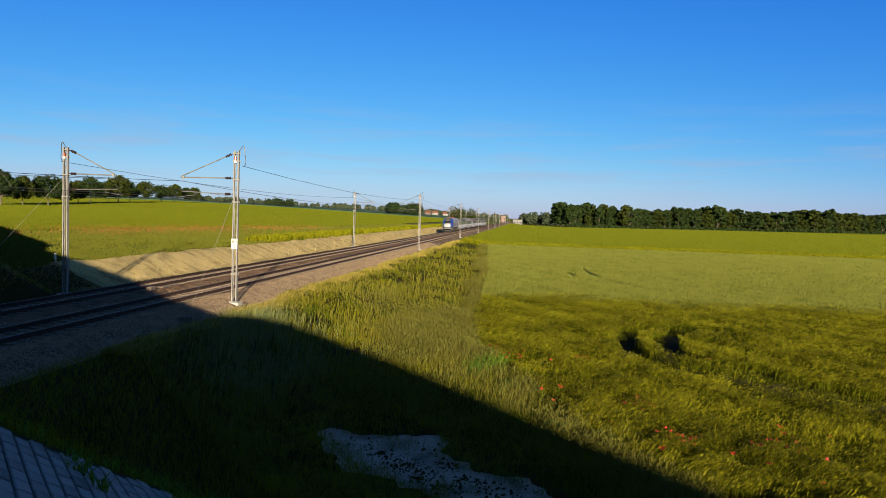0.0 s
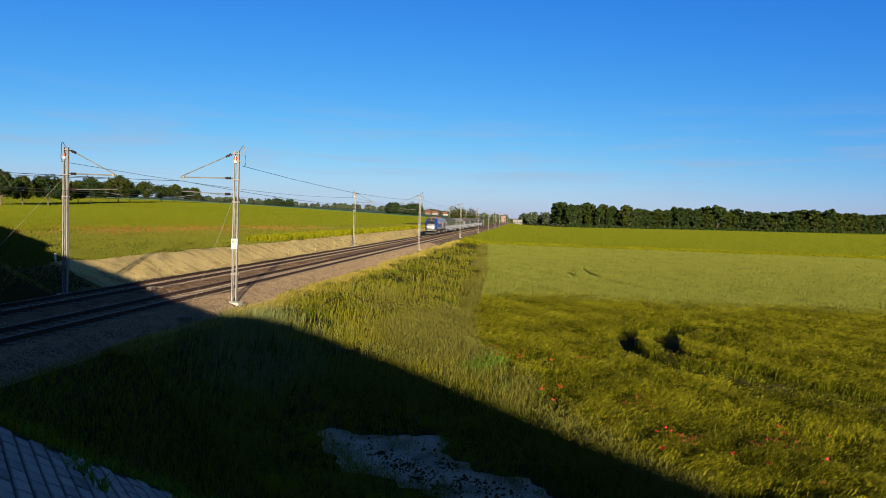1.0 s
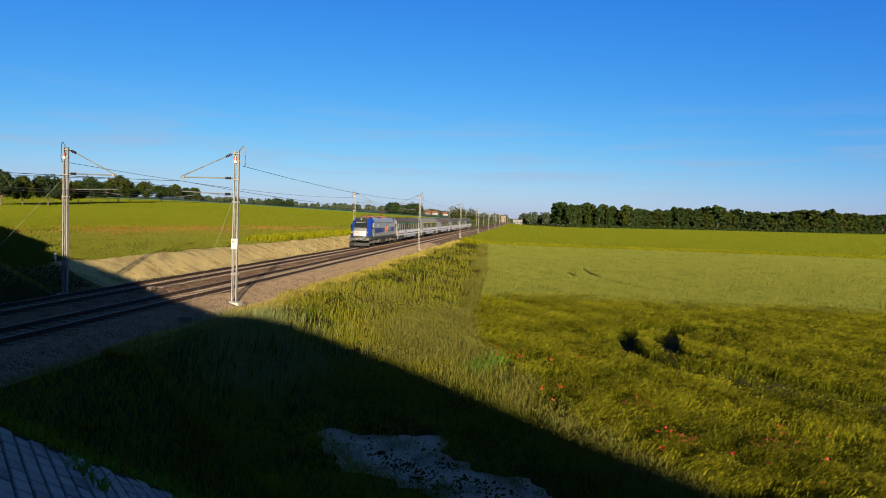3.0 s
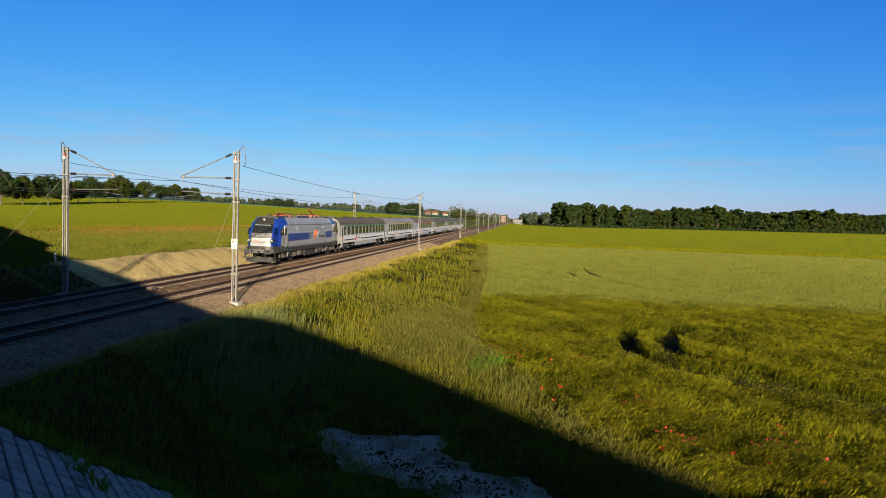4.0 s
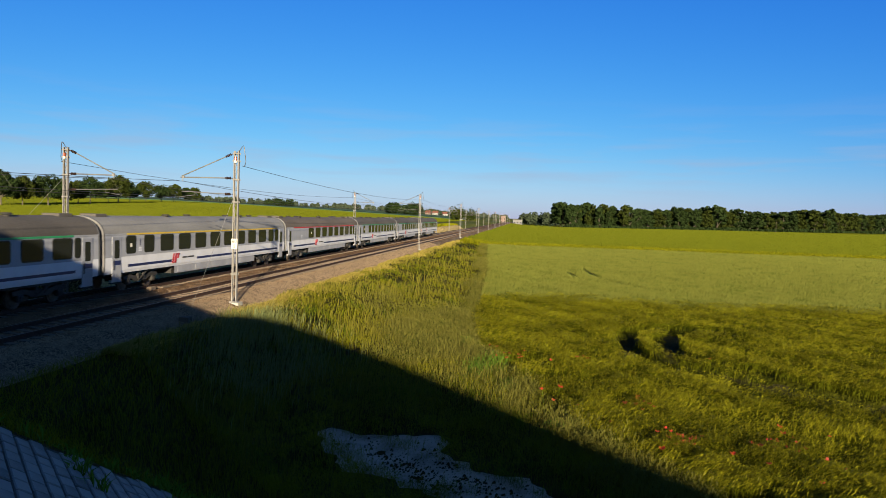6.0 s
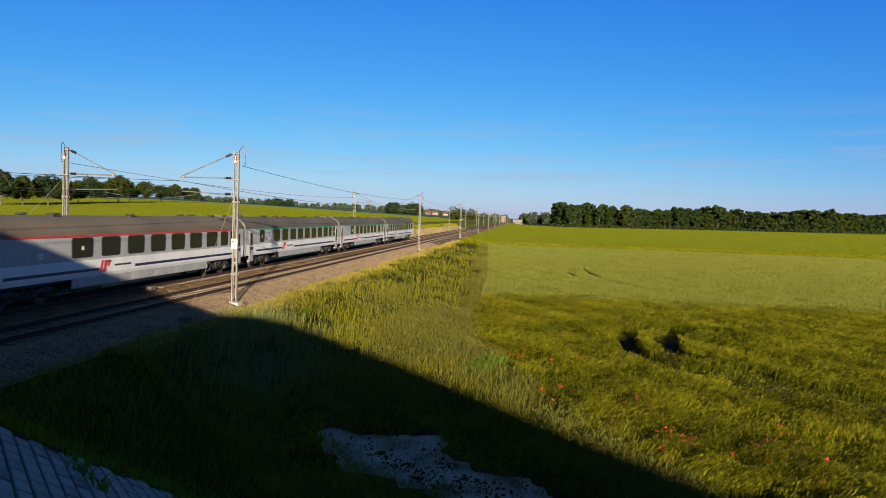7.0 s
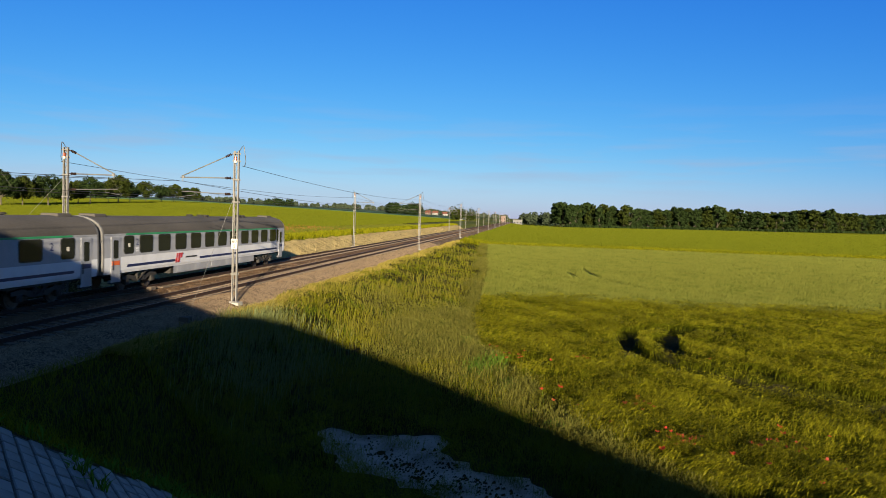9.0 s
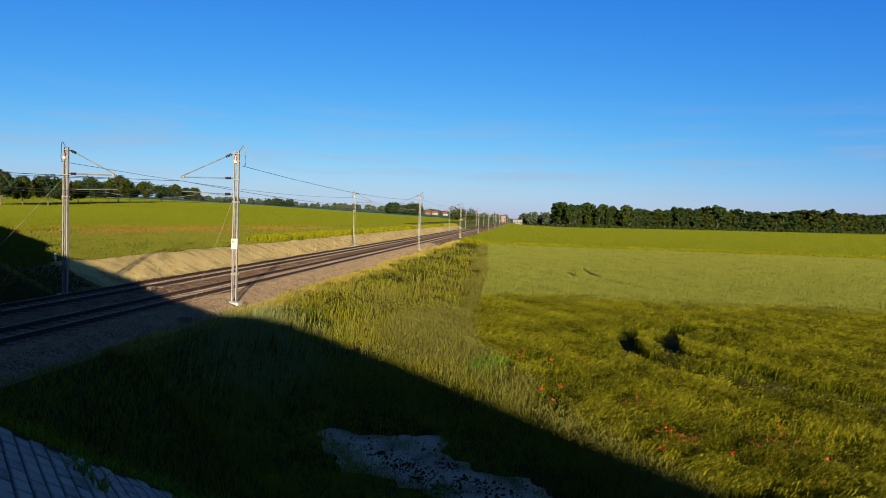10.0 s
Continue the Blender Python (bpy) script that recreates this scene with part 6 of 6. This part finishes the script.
# the wood beyond the right-hand fields
WOOD_LABEL = "tall dark green broadleaf tree at the edge of the wood"
wood = [tree(50 + k, 21.0, 5.2, 2.0, WOOD_LABEL, leaves=1200, size=1.0, clumps=40, material=(L_TREE, L_TREE, L_TREE2)[k % 3], bark=M_BARK) for k in range(6)]
for w_ in wood:
    w_["group"] = "trees of the wood"
first = True
rnd = random.Random(5)
k = 0
for row in range(4):
    n = 44 if row < 2 else 40
    for j in range(n):
        t = (j + rnd.uniform(-0.3, 0.3)) / (n - 1) * 1.18
        X, Y = 35 + 318 * t, 563 + 155 * t
        X += row * -3.2 + rnd.uniform(-1.5, 1.5); Y += row * 9.0 + rnd.uniform(-2.5, 2.5)
        s = (0.92 + 0.10 * math.sin(t * 17 + 1) + rnd.uniform(-0.13, 0.10)) * (0.86 + 0.14 * min(1, t * 9 + row * 0.3))
        if row == 0 and rnd.random() < 0.25:
            s *= 0.72
        m = Matrix.Translation((X, Y, float(land(X, Y)))) @ pose(0, 0, 0, 0, 0, rnd.uniform(0, 360))
        if k < 6:
            wood[k].matrix_basis = m; wood[k].scale = (s, s, s)
        else:
            c = copy_thing(wood[rnd.choice((0, 1, 2, 3, 4, 0, 1, 2, 3, 5))], m); c.scale = (s * rnd.uniform(1.1, 1.6), s * rnd.uniform(1.1, 1.6), s)
        k += 1
# undergrowth along its foot
n = 26000
t = rng.uniform(0, 1.18, n)
co_x, co_y = 35 + 318 * t + rng.normal(0, 2.2, n), 560 + 155 * t + rng.normal(0, 2.2, n)
blades("wood_undergrowth", co_x, co_y, land(co_x, co_y), rng.uniform(1.0, 4.5, n) * (0.5 + 0.5 * patch(co_x, co_y, 0.2, 1.0)), rng.uniform(0.5, 1.1, n), rng.uniform(0, 0.5, n), rng.uniform(-3, 3, n), L_TREE, "dark undergrowth at the foot of the wood", "undergrowth", ear=0.6)


# distant woods on the skyline
def far_wood(name, b0, b1, d0, d1, h0, h1, n, size, lift, label, material):
    """A band of far trees between two bearings: leaf sprays heaped in many uneven crowns."""
    m = int(abs(b1 - b0) * 9)
    bb = np.sort(rng.uniform(b0, b1, m)); dd = d0 + (d1 - d0) * (bb - b0) / (b1 - b0) + rng.uniform(-20, 20, m)
    hh = rng.uniform(h0, h1, m) * (0.75 + 0.35 * patch(bb * 8, bb * 3, 1.0, 2.0))
    cx_, cy_ = dd * np.sin(np.radians(bb)), dd * np.cos(np.radians(bb))
    g = land(cx_, cy_) + lift
    k = rng.integers(0, m, n)
    d = rng.normal(0, 1, (n, 3)); d /= np.linalg.norm(d, axis=1)[:, None]
    p = np.stack([cx_[k], cy_[k], g[k] + hh[k] * 0.52], 1) + d * np.stack([hh[k] * 0.45, hh[k] * 0.45, hh[k] * 0.5], 1) * rng.uniform(0.6, 1, n)[:, None]
    u = rng.normal(0, 1, (n, 3)); u /= np.linalg.norm(u, axis=1)[:, None]
    w = np.cross(u, d); w /= np.linalg.norm(w, axis=1)[:, None]
    s = size * rng.uniform(0.6, 1.4, n)[:, None]
    co = np.stack([p - u * s, p + w * s * 0.7, p + u * s, p - w * s * 0.7], 1).reshape(-1, 3)
    i = np.arange(n)[:, None] * 4
    ob = new(name, fast_mesh(name, co, np.concatenate([i + [0, 1, 2], i + [0, 2, 3]], 1).reshape(-1, 3), material))
    return tagged(ob, label, "woodland", kind="stuff")


# haze of the distance is painted in: paler, greyer leaves
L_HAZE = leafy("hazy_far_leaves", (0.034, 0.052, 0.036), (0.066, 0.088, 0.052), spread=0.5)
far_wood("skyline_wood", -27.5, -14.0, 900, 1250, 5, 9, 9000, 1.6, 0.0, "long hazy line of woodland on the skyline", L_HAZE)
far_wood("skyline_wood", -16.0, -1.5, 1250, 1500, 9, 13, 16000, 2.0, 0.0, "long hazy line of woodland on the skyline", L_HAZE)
far_wood("copse", -11.4, -8.9, 780, 800, 11, 15, 5000, 1.0, 0.0, "dark green copse standing in the far fields", L_TREE)
far_wood("copse", -21.6, -19.4, 820, 840, 8, 11, 1800, 0.9, 0.0, "few dark trees standing in the far fields", L_TREE)
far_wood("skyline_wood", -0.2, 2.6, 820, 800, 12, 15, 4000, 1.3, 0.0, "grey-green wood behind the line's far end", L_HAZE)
far_wood("trackside_trees", -6.2, -4.4, 560, 600, 8, 13, 1500, 0.7, 0.0, "sparse trees beside the distant railway", L_TREE2)

# ---------------------------------------------------------------- far village
M_PLASTER = mat("pale_house_plaster", (0.24, 0.235, 0.225), (0.32, 0.315, 0.30), 0.5, 6, 0.9)
M_BRICKRED = mat("faded_red_brick", (0.17, 0.12, 0.10), (0.25, 0.18, 0.155), 0.5, 6, 0.9)
M_TILE = mat("red_roof_tile", (0.12, 0.045, 0.03), (0.19, 0.07, 0.045), 0.6, 6, 0.85)


def house(b, d, w, l, h, roof_h, wall_m, roof_m, label, turn=0.0, flat=False):
    X, Y = way(b, d)
    ob = tagged(empty("house", Matrix.Translation((X, Y, float(land(X, Y)))) @ pose(0, 0, 0, 0, 0, turn)), label, "house")
    part("wall", box(BM(), -w / 2, w / 2, -l / 2, l / 2, -0.5, h), wall_m, ob)
    bm = BM()
    if flat:
        box(bm, -w / 2 - 0.3, w / 2 + 0.3, -l / 2 - 0.3, l / 2 + 0.3, h, h + roof_h)
    else:
        v = [bm.verts.new(p) for p in ((-w / 2 - .4, -l / 2 - .4, h), (w / 2 + .4, -l / 2 - .4, h), (w / 2 + .4, l / 2 + .4, h), (-w / 2 - .4, l / 2 + .4, h), (-w / 2 - .4, 0, h + roof_h), (w / 2 + .4, 0, h + roof_h))]
        for q in ((0, 1, 5, 4), (2, 3, 4, 5), (0, 4, 3), (1, 2, 5), (3, 2, 1, 0)):
            bm.faces.new([v[i] for i in q])
    roof = part("roof", bm, roof_m, ob)
    if not flat:
        part("chimney", box(BM(), w * 0.2, w * 0.2 + 0.6, -0.3, 0.3, h + roof_h * 0.6, h + roof_h + 0.8), M_BRICKRED, roof)
    for fl in range(max(1, int(h // 2.8))):
        for i in range(max(2, int(w // 3))):
            x0 = -w / 2 + (i + 0.5) * w / max(2, int(w // 3))
            part("window", box(BM(), x0 - 0.5, x0 + 0.5, -l / 2 - 0.06, -l / 2 + 0.05, 0.9 + fl * 2.8, 2.2 + fl * 2.8), M_GLASS, ob)
    return ob


house(-7.5, 1150, 9, 8, 4.5, 3.5, M_PLASTER, M_TILE, "small white house with a red tiled roof in the far village")
house(-6.7, 1180, 9, 8, 4.0, 3.5, M_PLASTER, M_TILE, "small white house with a red tiled roof in the far village", 20)
house(-8.1, 1200, 8, 9, 4.0, 4.0, M_BRICKRED, M_TILE, "small brick house with a red tiled roof in the far village", -15)
house(-5.0, 640, 10, 6, 4.0, 0.4, M_PLASTER, M_PLASTER, "low white lineside building with a flat roof", 5, True)
house(-1.8, 800, 5.5, 6, 7.6, 0.5, M_BRICKRED, M_BRICKRED, "tall faded red signal building beside the line", 0, True)
house(-0.62, 760, 10, 8, 4.6, 0.4, M_END, M_END, "long grey hall beside the line", 4, True)

X, Y = way(19.2, 590)
pole = tagged(empty("utility_pole", Matrix.Translation((X, Y, float(land(X, Y))))), "thin dark wooden utility pole before the wood", "utility pole")
part("shaft", rod(BM(), (0, 0, -0.5), (0, 0, 9.0), 0.17, 10, 0.11), M_BARK, pole)
part("crossarm", box(BM(), -0.7, 0.7, -0.06, 0.06, 8.4, 8.52), M_BARK, pole)

# ---------------------------------------------------------------- small things by the line
# loose stones on the shoulder of the track bed
def stones(n, x0, x1, y0, y1, size, label):
    x, y = rng.uniform(x0, x1, n), y0 + (y1 - y0) * rng.uniform(0, 1, n) ** 2.0
    prof_x = [-26.6, -25.9, -24.5, -23.9, -20.6, -20.3, -20.0, -16.8, -16.3, -15.5, -14.9, -14.3]
    prof_z = [-0.80, -0.70, -0.24, -0.20, -0.24, -0.30, -0.24, -0.20, -0.24, -0.50, -0.70, -0.78]
    z = np.interp(x, prof_x, prof_z)
    tet = np.array([(1, 0, -0.5), (-0.6, 0.8, -0.5), (-0.6, -0.8, -0.5), (0.1, 0.1, 0.8), (0.7, 0.7, 0.2)])
    s = size * rng.uniform(0.5, 1.3, n) * (0.8 + y / 90)
    a = rng.uniform(0, 6.3, n)
    c, q = np.cos(a)[:, None], np.sin(a)[:, None]
    co = np.stack([(tet[:, 0] * c - tet[:, 1] * q) * s[:, None] + x[:, None], (tet[:, 0] * q + tet[:, 1] * c) * s[:, None] + y[:, None], tet[:, 2] * s[:, None] * 0.8 + z[:, None]], 2).reshape(-1, 3)
    i = np.arange(n)[:, None] * 5
    tris = np.concatenate([i + [0, 4, 3], i + [4, 1, 3], i + [1, 2, 3], i + [2, 0, 3], i + [0, 1, 4]], 1).reshape(-1, 3)
    ob = new("ballast_stones", fast_mesh("ballast_stones", co, tris, M_STONE))
    return tagged(ob, label, "gravel", kind="stuff")


stones(52000, -16.9, -14.4, 14, 120, 0.040, "grey crushed stones on the track bed's shoulder")
stones(11000, -24.0, -16.9, 18, 70, 0.04, "grey crushed stones between the rails")

# clods and pebbles on the sandy path
n = 900
al, ac = rng.normal(-1.2, 1.6, n), rng.normal(0.15, 0.6, n)
qx, qy = PATH_X + ac * PATH_U - al * PATH_V, PATH_Y + ac * PATH_V + al * PATH_U
ok = on_sand(qx, qy)
qx, qy = qx[ok], qy[ok]
tet = np.array([(1, 0, -0.4), (-0.5, 0.9, -0.4), (-0.5, -0.9, -0.4), (0.1, 0.1, 0.6), (0.6, 0.5, 0.35)])
s_ = rng.uniform(0.015, 0.075, len(qx)) * rng.uniform(0.5, 1, len(qx))
co = (tet[None] * s_[:, None, None] + np.stack([qx, qy, land(qx, qy) + 0.04], 1)[:, None]).reshape(-1, 3)
i = np.arange(len(qx))[:, None] * 5
clods = new("soil_clods", fast_mesh("soil_clods", co, np.concatenate([i + [0, 4, 3], i + [4, 1, 3], i + [1, 2, 3], i + [2, 0, 3], i + [0, 1, 4]], 1).reshape(-1, 3), M_SOIL))
tagged(clods, "dark soil clods scattered on the sandy path", "soil clods", kind="stuff")

# point-motor boxes and cable covers between the tracks
for name, label, X, Y, sx, sy, sz, m_ in (("track_cabinet", "small grey trackside casing beside the far rail", -21.25, 36.9, 0.3, 0.5, 0.3, M_SLEEPER),
                                          ("cable_duct", "low pale concrete cable cover beside the far rail", -21.2, 39.0, 0.25, 2.2, 0.16, M_SLEEPER),
                                          ("rail_joint_box", "rusty brown casing fixed beside the near rail", -16.95, 37.6, 0.25, 1.6, 0.14, M_RAIL),
                                          ("marker_stone", "small white marker post in the grass", -30.5, 41.3, 0.12, 0.12, 0.7, M_SIGN),
                                          ("anchor_block", "grey concrete anchor block of the guy wire", -15.2, 29.3, 0.45, 0.4, 0.26, M_SLEEPER)):
    z0 = float(land(X, Y)) if X < -26.5 else (-0.62 if X > -15.5 else -0.3)
    ob = part(name, box(BM(), -sx / 2, sx / 2, -sy / 2, sy / 2, -0.15, sz, 0.02), m_)
    ob.location = (X, Y, z0)
    tagged(ob, label, name.replace("_", " "))

# ---------------------------------------------------------------- paved embankment slope below the camera
def slope_z(n_):
    return 3.0 - n_ / 1.5


paving = tagged(empty("paved_slope"), "bank of grey paving blocks with mossy joints and weeds", "paving", kind="structure")
m_slope = Matrix(((-NY, NX, 0, 0), (NX, NY, 0, 0), (0, 0, 1, 0), (0, 0, 0, 1)))      # local x along the bridge, y downhill
bed_bm = BM()
v = [bed_bm.verts.new(m_slope @ Vector((t, n_, slope_z(n_) + 0.012))) for t, n_ in ((2.0, -2.5), (6.2, -2.5), (6.60, 0.0), (6.93, 2.0), (7.05, 4.6), (2.0, 4.6))]
bed_bm.faces.new(v)
part("bedding", bed_bm, M_JOINT, paving)
BL, BW = 0.22, 0.135


def paver():
    bm = box(BM(), -BL / 2 + 0.009, BL / 2 - 0.009, -BW / 2 + 0.009, BW / 2 - 0.009, -0.03, 0.045)
    bmesh.ops.bevel(bm, geom=[e for e in bm.edges if all(q.co.z > 0.04 for q in e.verts)], offset=0.008, segments=1, affect="EDGES")
    return bm


PAVER = shared(("paving_block",), paver, M_PAVER)
tiltm = pose(0, 0, 0, math.degrees(math.atan(-1 / 1.5)), 0, 0)
slope_step = BW * math.cos(math.atan(1 / 1.5))
rows_ = 0
n_ = 0.0
while n_ < 2.6:
    t = 4.3 + (BL / 2 if rows_ % 2 else 0)
    while t < 6.58 + 0.165 * n_ - BL / 2:
        ob = new("paving_block", PAVER)
        ob.parent = paving
        ob.matrix_basis = m_slope @ Matrix.Translation((t, n_, slope_z(n_) + random.uniform(-0.004, 0.008))) @ tiltm @ pose(0, 0, 0, random.uniform(-1.5, 1.5), random.uniform(-1.2, 1.2), random.uniform(-1, 1))
        t += BL
    n_ += slope_step; rows_ += 1

# weeds along its edge and in its joints
n = 900
cl = np.concatenate([np.repeat(rng.uniform(-0.2, 3.0, 31), 20), np.repeat(rng.uniform(0.6, 2.6, 14), 20)])
tt = np.concatenate([6.60 + 0.165 * cl[:620] + rng.normal(0, 0.06, 620), np.repeat(rng.uniform(5.6, 6.6, 14), 20) + rng.normal(0, 0.03, 280)])
cl = cl + rng.normal(0, 0.05, n)
wx, wy = -NY * tt + NX * cl, NX * tt + NY * cl
hs = np.repeat(rng.uniform(0.06, 0.19, 45), 20) * rng.uniform(0.6, 1.2, n)
blades("paving_weeds", wx, wy, slope_z(cl) + 0.02, hs, rng.uniform(0.008, 0.020, n), rng.uniform(0.2, 1.1, n), rng.uniform(-3.1, 3.1, n), L_DOCK, "fresh green weeds growing from the paving joints", "weeds", ear=0.6)
# grass at the foot of the embankment
x, y, r = wedge(110000, 5.0, 26, -50, 10)
nn, t_ = NX * x + NY * y, -NY * x + NX * y
ok = ((nn > 3.3) | (t_ > 6.66 + 0.165 * nn)) & (nn < 6.0) & (y > 2) & (x > -14.5)
x, y, r = x[ok], y[ok], r[ok]
blades("embankment_grass", x, y, land(x, y) - 0.02, rng.uniform(0.15, 0.5, len(x)) * (0.45 + 0.55 * smooth(8, 13, r)), np.maximum(0.006, r * 0.0008), rng.uniform(0.2, 0.9, len(x)), rng.uniform(-3, 3, len(x)), L_GRASS, "dark green grass on the embankment slope", "grass")

# a swallow that rises from the far bank and crosses the sky
M_BIRD = mat("dark_bird_feathers", (0.012, 0.014, 0.022), (0.03, 0.032, 0.045), 8, 60, 0.6, bump=0.05)
swallow = tagged(empty("swallow"), "small dark swallow in flight above the railway", "bird")
bm = BM()
bmesh.ops.create_uvsphere(bm, u_segments=10, v_segments=8, radius=1.0, matrix=Matrix.Diagonal((0.022, 0.075, 0.02, 1)))
part("body", bm, M_BIRD, swallow, smooth=True)
for sgn in (-1, 1):
    bm = BM()
    v = [bm.verts.new(p) for p in ((0.015 * sgn, 0.03, 0.005), (0.08 * sgn, 0.035, 0.03), (0.165 * sgn, -0.05, 0.02), (0.07 * sgn, -0.015, 0.025), (0.015 * sgn, -0.02, 0.005))]
    bm.faces.new(v if sgn > 0 else v[::-1])
    w_ = part("wing", bm, M_BIRD, swallow)
    md = w_.modifiers.new("thickness", "SOLIDIFY"); md.thickness = 0.004
    bm = BM()
    v = [bm.verts.new(p) for p in ((0.0, -0.06, 0), (0.02 * sgn, -0.065, 0), (0.03 * sgn, -0.14, 0))]
    bm.faces.new(v if sgn > 0 else v[::-1])
    w_ = part("tail_feather", bm, M_BIRD, swallow)
    md = w_.modifiers.new("thickness", "SOLIDIFY"); md.thickness = 0.003

sleepers(near_track)
sleepers(far_track)


def motions():
    for ob, offset in TRAIN:
        walk(ob, [(t, Matrix.Translation((X_FAR, front + offset, 0))) for t, front in ((0.0, 198.0), (4.5, 38.0), (9.0, -121.2), (10.0, -156.6))])
    rest = (-32.5, 53.0, float(land(-32.5, 53.0)) + 0.06)
    flight = [(0.0, *rest), (7.1, *rest), (7.22, -26.0, 43.0, 5.4), (7.3, -16.84, 29.45, 6.82), (7.4, -16.99, 24.31, 9.15), (7.5, -14.79, 20.44, 10.92), (7.6, -12.31, 16.65, 12.05), (8.2, -4.0, -8.0, 14.0), (10.0, 12.0, -70.0, 16.0)]
    walk(swallow, [(t, Matrix.Translation((x, y, z)) @ pose(0, 0, 0, 12, 0, 160)) for t, x, y, z in flight])


motions()
